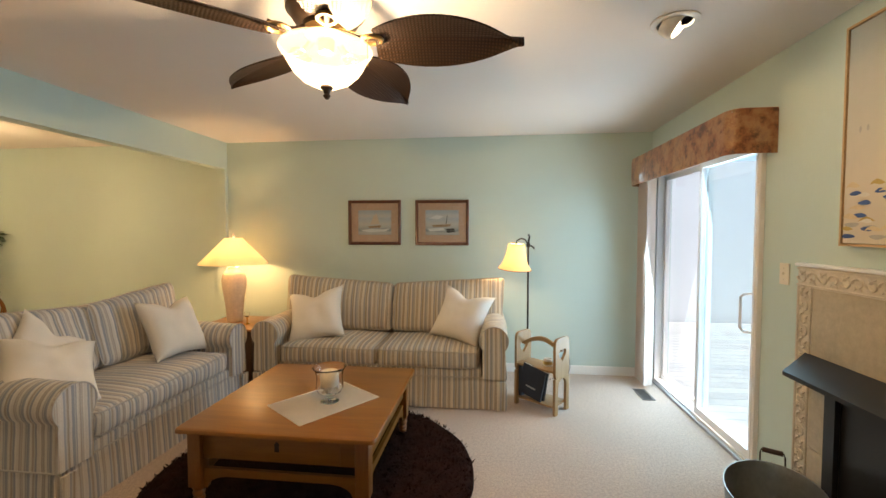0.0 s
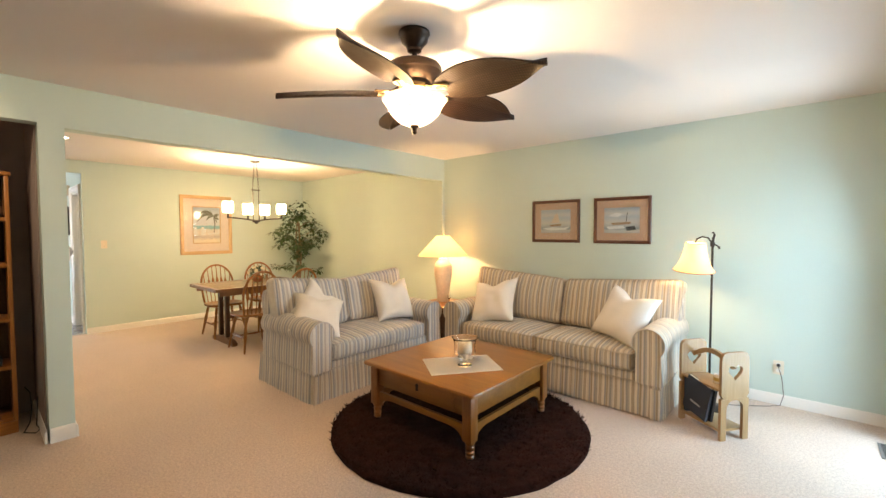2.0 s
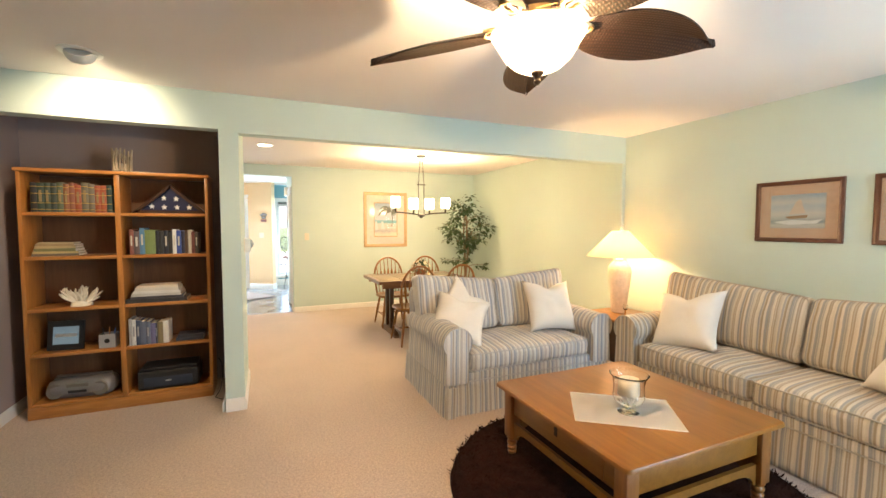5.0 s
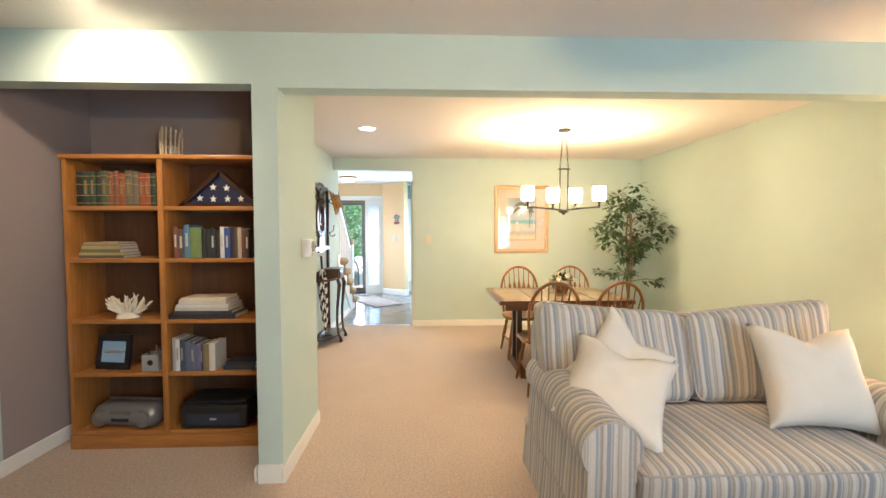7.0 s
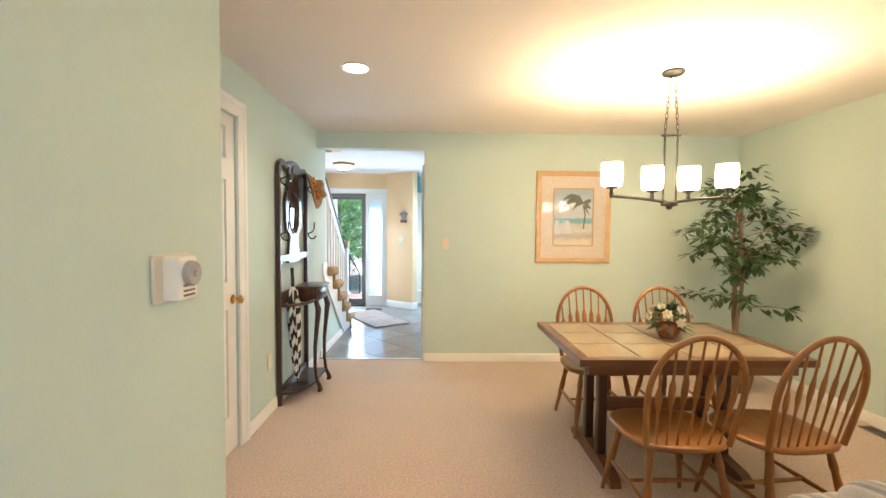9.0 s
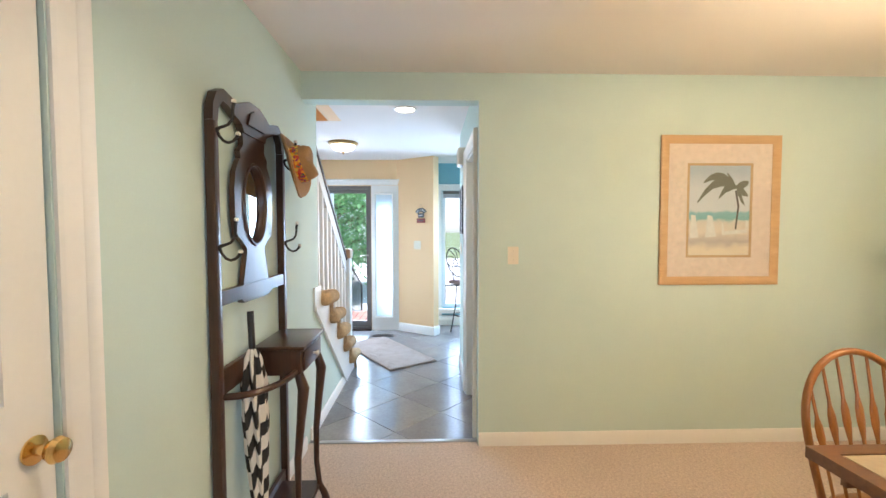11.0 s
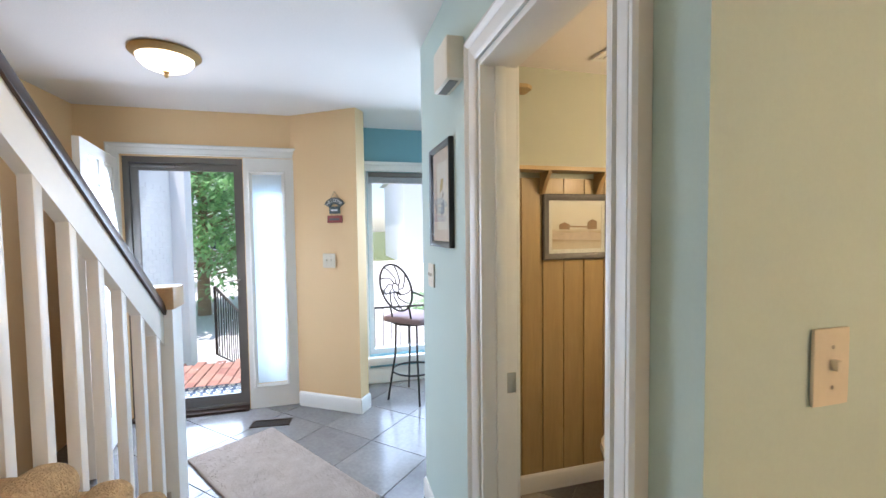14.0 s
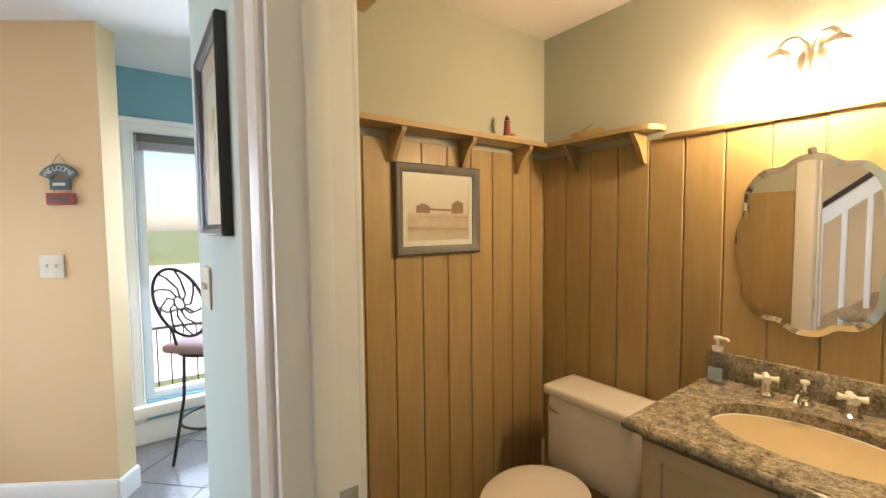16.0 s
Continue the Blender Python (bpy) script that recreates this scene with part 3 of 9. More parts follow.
# jambs of the bathroom doorway
jambs = tagged(new("bath_jambs"), "white painted bathroom door jambs", "trim", kind="structure")
part("jamb", box((-7.362, YH - 0.004, 0), (-7.342, YH + 0.125, 2.03), 0.002), M["white"], jambs)
part("jamb", box((-6.698, YH - 0.004, 0), (-6.678, YH + 0.125, 2.03), 0.002), M["white"], jambs)
part("head", box((-7.342, YH - 0.004, 2.008), (-6.698, YH + 0.125, 2.03), 0.002), M["white"], jambs)
part("stop", box((-7.342, YH + 0.045, 0), (-7.330, YH + 0.082, 2.008), 0.002), M["white"], jambs)
part("stop", box((-6.710, YH + 0.045, 0), (-6.698, YH + 0.082, 2.008), 0.002), M["white"], jambs)
plate = part("strike_plate", box((-7.3425, YH + 0.086, 0.915), (-7.3395, YH + 0.118, 0.985), 0.0008), M["nickel"], jambs, "nickel strike plate")
part("inner_casing", box((-7.43, YH + 0.121, 0), (-7.345, YH + 0.138, 2.10), 0.004), M["white"], jambs)


def panel_door(name, w, h, m, label, material, group=""):
    """A six-panel door: stiles and rails with raised, bevelled panels on both faces. Local x along the width, z up."""
    d = thing(name, m, label, "door")
    t = 0.035
    xs = [0, 0.16 * w, 0.44 * w, 0.56 * w, 0.84 * w, w]
    zs = [0, 0.11 * h, 0.43 * h, 0.512 * h, 0.81 * h, 0.872 * h, 0.962 * h, h]
    holes = [(xs[a], xs[a + 1], zs[b], zs[b + 1]) for a in (1, 3) for b in (1, 3, 5)]
    part("frame", wall_bm((0, w), (0, h), (-t / 2, t / 2), holes, XZ), material, d, smooth=0)
    for a, b, c, e in holes:
        bm = bmesh.new()
        for s in (-1, 1):
            rings = []
            for inset, y in ((0, 0.004), (0.012, 0.008), (0.03, 0.0155), (0.036, 0.0155)):
                rings.append([(a + inset, s * y, c + inset), (b - inset, s * y, c + inset), (b - inset, s * y, e - inset), (a + inset, s * y, e - inset)])
            rings_in(bm, rings)
        part("panel", bm, material, d, smooth=0)
    return d


cd = panel_door("closet_door", 0.644, 2.09, pose(-4.717, YL - 0.03, 0.012), "white six-panel closet door with brass knob", M["white"])
kn = part("knob", lathe([(0.004, 0.0), (0.030, 0.002), (0.030, 0.006), (0.012, 0.010), (0.010, 0.030), (0.022, 0.038), (0.028, 0.050), (0.024, 0.062), (0.006, 0.068)], n=20, m=pose(0.050, 0.018, 0.955, -90, 0, 0)), M["brass"], cd, "polished brass knob")
for hz in (0.22, 1.0, 1.79):
    part("hinge", box((0.636, 0.016, hz), (0.65, 0.024, hz + 0.09), 0.003), M["brass"], cd, "brass butt hinge")


# soft shapes
def soft_box(size, r, crown=(0, 0, 0), cuts=9, m=None, bm=None, seed=0, wrinkle=0.0):
    """A padded box about the origin: rounded edges by r, faces that swell by crown."""
    bm = bm or bmesh.new()
    hx, hy, hz = (s / 2 for s in size)
    made = {}

    def vert(u, v, w):
        key = (round(u, 4), round(v, 4), round(w, 4))
        if key not in made:
            p = Vector((u * hx, v * hy, w * hz))
            q = Vector((max(-hx + r, min(hx - r, p.x)), max(-hy + r, min(hy - r, p.y)), max(-hz + r, min(hz - r, p.z))))
            d = p - q
            if d.length > 1e-9:
                p = q + d.normalized() * min(r, d.length * 1.0 if d.length < r else r)
            k = lambda a: 1 - a * a
            p.x += u * crown[0] * k(v) * k(w)
            p.y += v * crown[1] * k(u) * k(w)
            p.z += w * crown[2] * k(u) * k(v)
            if wrinkle:
                p += noise.noise_vector(Vector((p.x * 7 + seed, p.y * 7, p.z * 7))) * wrinkle
            made[key] = bm.verts.new(m @ p if m is not None else p)
        return made[key]

    s = [math.sin(math.pi / 2 * (-1 + 2 * i / cuts)) for i in range(cuts + 1)]
    for fix in range(3):
        for sign in (-1, 1):
            for i in range(cuts):
                for j in range(cuts):
                    quad = []
                    for a, b in ((i, j), (i + 1, j), (i + 1, j + 1), (i, j + 1)):
                        c = [s[a], s[b]]
                        c.insert(fix, sign)
                        quad.append(vert(*c))
                    bm.faces.new(quad)
    return bm


def rounded_loop(hx, hy, r, z, n=5):
    pts = []
    for cx, cy, a0 in ((hx - r, hy - r, 0), (-hx + r, hy - r, 90), (-hx + r, -hy + r, 180), (hx - r, -hy + r, 270)):
        for i in range(n + 1):
            a = radians(a0 + 90 * i / n)
            pts.append((cx + r * math.cos(a), cy + r * math.sin(a), z))
    return pts


def throw_pillow(m, size=0.50, thick=0.20, seed=0, label="plump white cotton throw pillow on a sofa"):
    """A knife-edged pillow with pointed corners and a dented top edge. Local x, z in its plane, y its thickness."""
    n, bm = 18, bmesh.new()
    for s in (-1, 1):
        grid = []
        for i in range(n + 1):
            row = []
            for j in range(n + 1):
                u, v = -1 + 2 * i / n, -1 + 2 * j / n
                pinch = 0.13
                x = u * size / 2 * (1 - pinch * (1 - v * v))
                z = v * size / 2 * (1 - pinch * (1 - u * u))
                if v > 0:
                    z -= 0.055 * size / 0.5 * math.exp(-(u / 0.35) ** 2) * v
                y = s * thick / 2 * ((1 - u ** 4) * (1 - v ** 4)) ** 0.6
                k = noise.noise(Vector((u * 2.2 + seed, v * 2.2, s * 0.7 + seed))) * 0.022 * (1 - u * u) * (1 - v * v)
                k += 0.008 * math.sin(9 * u * v + seed) * (1 - abs(u)) * (1 - abs(v))
                row.append(bm.verts.new((x, y + s * k, z)))
            grid.append(row)
        for i in range(n):
            for j in range(n):
                bm.faces.new((grid[i][j], grid[i + 1][j], grid[i + 1][j + 1], grid[i][j + 1]))
    bmesh.ops.remove_doubles(bm, verts=bm.verts, dist=0.0004)
    return solid("throw_pillow", bm, M["cloth"], label, "pillow", "throw pillows", smooth=80, m=m)


COOL = ((0.70, 0.67, 0.63), (0.46, 0.41, 0.36), (0.35, 0.375, 0.42), (0.58, 0.565, 0.55))
TAN = ((0.70, 0.63, 0.52), (0.40, 0.32, 0.23), (0.38, 0.375, 0.365), (0.58, 0.52, 0.43))
CLOTHS = {}
for kind, cols in (("cool", COOL), ("tan", TAN)):
    CLOTHS[kind] = [ticking("striped_upholstery_" + kind + tail, k, *cols) for k, tail in enumerate(("", "_side", "_wrap"))]
    CLOTHS[kind].append(plain("upholstery_cord_" + kind, shade(cols[3], 0.78), 0.9, 0, 0.1, 20, 200, 0.1))


def rolled_sofa(name, L, D, m, label, cloths, seats):
    """A sofa with rolled arms and a pleated skirt; local x along its length, front towards -y."""
    s = thing(name, m, label, "sofa")
    along, across, wrap, cord = cloths
    aw, y0, y1 = 0.235, -D / 2, D / 2
    inner = L / 2 - aw
    # skirt with soft pleats, hung flush under the arms and the seat
    bm = bmesh.new()
    loop = rounded_loop(L / 2 - 0.014, D / 2 - 0.010, 0.03, 0, 4)
    dense = []
    for a, b in zip(loop, loop[1:] + loop[:1]):
        a, b = Vector(a), Vector(b)
        k = max(1, int((b - a).length / 0.03))
        dense += [a + (b - a) * i / k for i in range(k)]
    rings = []
    for z, out in ((0.010, 0.012), (0.07, 0.009), (0.15, 0.004), (0.22, 0.0), (0.262, -0.004), (0.270, -0.012)):
        ring = []
        for p in dense:
            d = Vector((p.x / (L / 2), p.y / (D / 2), 0)).normalized()
            w = (0.012 * noise.noise(Vector((p.x * 8, p.y * 8, z * 2))) + 0.005 * noise.noise(Vector((p.x * 26, p.y * 26, 7)))) * (1.15 - z / 0.25)
            ring.append(p + d * (out + w) + Vector((0, 0, z)))
        rings.append(ring)
    rings_in(bm, rings)
    part("skirt", bm, wrap, s, "striped pleated skirt", smooth=60)
    for sx in (-1, 1):
        pleat = box((-0.040, -0.010, 0.010), (0.040, 0.004, 0.25), 0.004, pose(sx * (L / 2 - 0.055), y0 - 0.010, 0, 3, 0, 0))
        part("corner_pleat", pleat, along, s)
    part("welt", tube([Vector((p[0], p[1], 0.268)) for p in rounded_loop(L / 2 - 0.010, D / 2 - 0.006, 0.03, 0)], 0.0045, 6, True), cord, s, "corded welt above the skirt")
    part("seat_frame", box((-inner - 0.02, y0 + 0.014, 0.25), (inner + 0.02, y1 - 0.02, 0.33), 0.012), along, s)
    # arms
    for sx in (-1, 1):
        R, cx, cz = 0.116, 0.120, 0.575
        prof = [(0.03, 0.262), (0.03, 0.46)]
        for i in range(21):
            a = radians(222 - i * (222 + 40) / 20)
            prof.append((cx + R * math.cos(a), cz + R * math.sin(a) * 0.98))
        prof += [(0.212, 0.47), (0.218, 0.36), (0.222, 0.262)]
        bm = bmesh.new()
        steps = 16
        rings = []
        for i in range(steps + 1):
            t = i / steps
            y = y0 + 0.006 + t * (D - 0.10)
            ring = []
            for q, z in prof:
                k = noise.noise(Vector((q * 9, y * 6, z * 9 + sx))) * 0.006
                ring.append((sx * (L / 2 - 0.235 + q + k), y, z + (0.010 * math.sin(math.pi * t) + k if z > 0.5 else 0)))
            rings.append(ring)
        rings_in(bm, rings)
        arm = part("arm", bm, across, s, "rolled arm in striped fabric", smooth=50)
        face = [(sx * (L / 2 - 0.235 + q), z) for q, z in prof]
        part("arm_panel", slab(face, y0 + 0.008, y0 - 0.008, XZ), along, arm, smooth=30)
        part("welt", tube([(x, y0 - 0.008, z) for x, z in face[1:-3]], 0.0045, 6), cord, arm)
    # back
    bm = soft_box((L - 0.08, 0.20, 0.66), 0.07, (0, 0.01, -0.02), 10, pose(0, y1 - 0.115, 0.575, -6, 0, 0), wrinkle=0.006)
    part("back_frame", bm, wrap, s, smooth=60)
    # seat cushions
    cw = inner * 2 / seats
    for i in range(seats):
        d = D - 0.30
        c = pose(-inner + cw * (i + 0.5), y0 + 0.002 + d / 2, 0.405)
        cu = part("seat_cushion", soft_box((cw - 0.006, d, 0.160), 0.045, (0.004, 0.010, 0.030), 16, seed=i * 9, wrinkle=0.007), along, s, "boxed striped seat cushion", smooth=70, m=c)
        for z in (-0.062, 0.066):
            part("welt", tube([(x, y * (1 + 0.012 * (1 - abs(x) / cw)), z) for x, y, _ in rounded_loop(cw / 2 - 0.006, d / 2 - 0.002, 0.045, 0)], 0.0045, 6, True), cord, cu)
    # loose back cushions, higher at their outer corners and slumped towards the middle
    bw = L / 2 - 0.03
    for i, sx in enumerate((-1, 1)):
        b = pose(sx * bw / 2, y1 - 0.265, 0.735, -13, 0, 0)

        def slump(p):
            u, w = sx * p.x / (bw / 2), max(0.0, p.z / 0.25)
            return Vector((p.x + sx * 0.022 * w * max(0.0, u) ** 2, p.y - 0.02 * w * u, p.z + w * (0.034 * u + 0.012 * u * u - 0.012)))

        bm = soft_box((bw - 0.010, 0.20, 0.50), 0.055, (0.004, 0.030, 0.006), 18, seed=i * 9 + 4, wrinkle=0.012)
        for v in bm.verts:
            v.co = slump(v.co)
        bc = part("back_cushion", bm, along, s, "plump striped back cushion", smooth=70, m=b)
        part("welt", tube([slump(Vector((x, -0.084, z))) for x, z, _ in rounded_loop(bw / 2 - 0.012, 0.25 - 0.008, 0.055, 0)], 0.004, 6, True), cord, bc)
    return s


rolled_sofa("sofa", 2.19, 0.93, pose(-0.755, 3.53 + 0.465, 0), "striped tan and cream rolled-arm sofa with skirt", CLOTHS["tan"], 2)
rolled_sofa("loveseat", 1.62, 0.97, pose(-1.935 - 0.485, 2.76, -0.012, 0, 0, 90), "striped blue-grey rolled-arm loveseat with skirt", CLOTHS["cool"], 1)
throw_pillow(pose(-1.40, 3.83, 0.695, -34, -10, 8), 0.52, 0.19, 1)
throw_pillow(pose(-0.06, 3.86, 0.705, -28, 10, -22), 0.49, 0.20, 2)
throw_pillow(pose(-2.30, 2.25, 0.665, -50, 14, 62), 0.47, 0.17, 3)
throw_pillow(pose(-2.48, 2.36, 0.715, -20, 40, 80), 0.42, 0.13, 7)
throw_pillow(pose(-2.29, 3.17, 0.705, -28, 3, 84), 0.49, 0.19, 4)


# round shag rug
def shag_rug(cx, cy, r):
    rng = random.Random(5)
    bm = bmesh.new()
    n = 96
    edge = [r * (1 + 0.012 * noise.noise(Vector((math.cos(2 * math.pi * i / n) * 6, math.sin(2 * math.pi * i / n) * 6, 3)))) for i in range(n)]
    prev = None
    for k in range(25):
        f = k / 24
        ring = []
        for i in range(n):
            a = 2 * math.pi * i / n
            rr = edge[i] * f if f > 0 else 0.001
            z = 0.024 + 0.010 * noise.noise(Vector((rr * math.cos(a) * 16, rr * math.sin(a) * 16, 1)))
            z *= 1 if f < 0.97 else 0.35
            ring.append(bm.verts.new((rr * math.cos(a), rr * math.sin(a), z)))
        if prev:
            for i in range(n):
                bm.faces.new((prev[i], prev[(i + 1) % n], ring[(i + 1) % n], ring[i]))
        prev = ring
    low = [bm.verts.new((v.co.x, v.co.y, 0.001)) for v in prev]
    for i in range(n):
        bm.faces.new((prev[i], prev[(i + 1) % n], low[(i + 1) % n], low[i]))
    rug = thing("rug", pose(cx, cy, 0), "round dark brown shaggy rug under the coffee table", "rug")
    part("backing", bm, M["rug"], rug, smooth=80)
    pile = bmesh.new()
    for _ in range(13000):
        a, q = rng.random() * 2 * math.pi, math.sqrt(rng.random()) * r * 1.0
        x, y = q * math.cos(a), q * math.sin(a)
        h, w, b = rng.uniform(0.008, 0.020), rng.uniform(0.004, 0.008), rng.random() * 2 * math.pi
        lx, ly = rng.uniform(-0.024, 0.024), rng.uniform(-0.024, 0.024)
        dx, dy = w * math.cos(b), w * math.sin(b)
        z0 = 0.016
        v = [pile.verts.new(p) for p in ((x - dx, y - dy, z0), (x + dx, y + dy, z0), (x + lx + dx * 0.3, y + ly + dy * 0.3, z0 + h), (x + lx - dx * 0.3, y + ly - dy * 0.3, z0 + h))]
        pile.faces.new(v)
    tagged(part("shag", pile, M["rug"], rug), kind="stuff")


M["rug"] = plain("dark_brown_shag", (0.030, 0.010, 0.007), 0.95, 0, 0.45, 14, 180, 0.8, 0.01, spec=0.12)
shag_rug(-0.84, 2.55, 0.945)


def coffee_table():
    t = thing("coffee_table", pose(-0.87, 2.605, 0.0), "square honey-stained wooden coffee table with drawer and turned feet", "table")
    hx, hy = 0.525, 0.535
    bm = bmesh.new()
    rings = []
    for inset, z in ((0.010, 0.436), (0.0, 0.440), (0.0, 0.452), (0.003, 0.459), (0.010, 0.462)):
        rings.append(rounded_loop(hx - inset, hy - inset, 0.03, z, 4))
    rings_in(bm, rings)
    part("tabletop", bm, M["maple"], t, "honey-stained tabletop with rounded edge", smooth=30)
    lx, ly = 0.445, 0.455
    for sx in (-1, 1):
        for sy in (-1, 1):
            bm = bmesh.new()
            box_in(bm, (sx * lx - 0.036, sy * ly - 0.036, 0.135), (sx * lx + 0.036, sy * ly + 0.036, 0.437), 0.006)
            leg = part("leg", bm, M["maple_z"], t)
            part("turned_foot", lathe([(0.018, 0.026), (0.024, 0.03), (0.028, 0.042), (0.022, 0.05), (0.028, 0.058), (0.030, 0.068), (0.022, 0.078), (0.029, 0.088), (0.031, 0.10), (0.024, 0.112), (0.033, 0.124), (0.033, 0.136)], (sx * lx, sy * ly, 0), 16), M["maple_z"], leg)
    for sy in (-1, 1):
        part("apron", box((-lx + 0.036, sy * ly - 0.012, 0.285), (lx - 0.036, sy * ly + 0.012, 0.436), 0.003), M["maple"], t)
    for sx in (-1, 1):
        part("apron", box((sx * lx - 0.012, -ly + 0.036, 0.285), (sx * lx + 0.012, ly - 0.036, 0.436), 0.003), M["maple"], t)
    dr = part("drawer_front", box((-0.33, -ly - 0.019, 0.295), (0.33, -ly - 0.0125, 0.427), 0.003), M["maple"], t, "drawer front with keyhole")
    part("keyhole", slab([(-0.013, 0.345), (0.013, 0.345), (0.011, 0.37), (0.014, 0.385), (0.0, 0.398), (-0.014, 0.385), (-0.011, 0.37)], -ly - 0.022, -ly - 0.0195, XZ), M["bronze"], dr, "dark bronze keyhole plate")
    # lower rails with arched brackets
    for ax in (0, 1):
        for s in (-1, 1):
            half = (lx if ax == 0 else ly) - 0.036
            top, mid, end = 0.232, 0.192, 0.125
            out = [(-half, top), (half, top), (half, end)]
            out += [(half - 0.02, end + 0.004)] + [(half - 0.02 - 0.12 * (1 - math.cos(radians(a))), end + 0.004 + (mid - end - 0.004) * math.sin(radians(a))) for a in (20, 40, 60, 80, 90)]
            out += [(-x, z) for x, z in out[2:][::-1]]
            off = s * (ly if ax == 0 else lx)
            to3 = (lambda u, v, w: (u, w, v)) if ax == 0 else (lambda u, v, w: (w, u, v))
            part("stretcher", slab(out, off - 0.011, off + 0.011, to3), M["maple"], t, smooth=20)
    return t


coffee_table()
mat = bmesh.new()
n = 10
q = [[mat.verts.new((-0.258 + 0.516 * i / n, -0.186 + 0.372 * j / n, 0.0025 + 0.0012 * noise.noise(Vector((i * 0.7, j * 0.9, 2))))) for j in range(n + 1)] for i in range(n + 1)]
for i in range(n):
    for j in range(n):
        mat.faces.new((q[i][j], q[i + 1][j], q[i + 1][j + 1], q[i][j + 1]))
bmesh.ops.solidify(mat, geom=mat.faces[:], thickness=0.0018)
tm = thing("table_mat", pose(-0.765, 2.485, 0.4625, 0, 0, 53.7), "cream linen table mat on the coffee table", "mat")
part("cloth", mat, M["linen"], tm)
part("hem", tube([(x, y, 0.0038) for x, y in ((-0.256, -0.184), (0.256, -0.184), (0.256, 0.184), (-0.256, 0.184))], 0.002, 5, True), M["linen"], tm)

M["wax"] = plain("ivory_wax", (0.80, 0.72, 0.56), 0.45, 0, 0.04, 10, 60, 0.05)
M["shells"] = plain("white_shells", (0.72, 0.68, 0.62), 0.4, 0, 0.12, 20, 60, 0.3)
hur = thing("candle_holder", pose(-0.735, 2.49, 0.4665), "clear footed glass candle holder with ivory candle and shells", "candle holder")
outer = [(0.052, 0.0), (0.054, 0.004), (0.040, 0.010), (0.018, 0.018), (0.016, 0.028), (0.040, 0.040), (0.070, 0.060), (0.080, 0.085), (0.077, 0.11), (0.076, 0.15), (0.084, 0.185), (0.098, 0.204)]
inner_p = [(r - 0.004, z) for r, z in outer[::-1][:-4]]
part("glass", lathe(outer + [(0.096, 0.205)] + inner_p[:-1] + [(0.002, 0.046)], n=28), M["glass"], hur, "clear glass vase on a foot")
part("candle", lathe([(0.002, 0.095), (0.050, 0.095), (0.053, 0.10), (0.053, 0.172), (0.049, 0.178), (0.022, 0.172), (0.002, 0.169)], n=24), M["wax"], hur, "ivory pillar candle")
part("wick", tube([(0, 0, 0.169), (0.001, 0.001, 0.178), (0.004, 0.001, 0.183)], 0.0012, 6), M["black"], hur)
bm = bmesh.new()
rng = random.Random(3)
for _ in range(26):
    a, rr = rng.random() * 6.28, rng.uniform(0.01, 0.05)
    soft_box((rng.uniform(0.014, 0.026), rng.uniform(0.012, 0.02), rng.uniform(0.008, 0.014)), 0.004, cuts=3, m=pose(rr * math.cos(a), rr * math.sin(a), rng.uniform(0.062, 0.09), rng.uniform(0, 360), rng.uniform(0, 360), 0), bm=bm)
tagged(part("shells", bm, M["shells"], hur, "small white shells"), kind="stuff")


# ceiling fan
M["rattan"] = None


def rattan(name):
    m, nt, b = nodes_of(name)
    v = coords(nt)
    w1 = nt.nodes.new("ShaderNodeTexWave")
    w1.inputs["Scale"].default_value = 26
    w1.bands_direction = "X"
    w2 = nt.nodes.new("ShaderNodeTexWave")
    w2.inputs["Scale"].default_value = 26
    w2.bands_direction = "Y"
    for w in (w1, w2):
        w.inputs["Distortion"].default_value = 0.6
        nt.links.new(v, w.inputs["Vector"])
    f = nt.nodes.new("ShaderNodeMath")
    f.operation = "MULTIPLY"
    nt.links.new(w1.outputs["Fac"], f.inputs[0])
    nt.links.new(w2.outputs["Fac"], f.inputs[1])
    nt.links.new(ramp(nt, f.outputs[0], [(0.05, (0.010, 0.005, 0.003)), (0.6, (0.036, 0.017, 0.009))]), b.inputs["Base Color"])
    b.inputs["Roughness"].default_value = 0.55
    b.inputs["Specular IOR Level"].default_value = 0.3
    bump_from(nt, b, f.outputs[0], 0.4, 0.004)
    return m


M["rattan"] = rattan("woven_dark_rattan")
M["dull_bronze"] = plain("brushed_brass_bronze", (0.42, 0.27, 0.12), 0.3, 0.9, 0.12, 8, 90, 0.03)
M["bowl"] = lit_glass("lit_frosted_bowl", (1.0, 0.78, 0.48), 3.6, 0.88)
fan = thing("ceiling_fan", pose(-0.39, 1.645, H), "dark bronze ceiling fan with five leaf blades and lit bowl", "ceiling fan")
part("canopy", lathe([(0.078, -0.001), (0.080, -0.012), (0.074, -0.022), (0.070, -0.030), (0.066, -0.050), (0.045, -0.072), (0.036, -0.082), (0.036, -0.095), (0.016, -0.102)], n=32), M["bronze"], fan, "stepped bronze canopy")
part("downrod", lathe([(0.0125, -0.095), (0.0125, -0.150), (0.03, -0.150), (0.03, -0.162)], n=16), M["bronze"], fan)
part("motor", lathe([(0.03, -0.142), (0.085, -0.150), (0.128, -0.166), (0.138, -0.182), (0.138, -0.206), (0.126, -0.216), (0.112, -0.240), (0.082, -0.252), (0.082, -0.268)], n=40), M["bronze"], fan, "bronze motor housing")
part("light_kit", lathe([(0.078, -0.262), (0.080, -0.272), (0.076, -0.290), (0.056, -0.300), (0.030, -0.304), (0.026, -0.345), (0.010, -0.350)], n=32), M["dull_bronze"], fan, "lit bronze light kit")
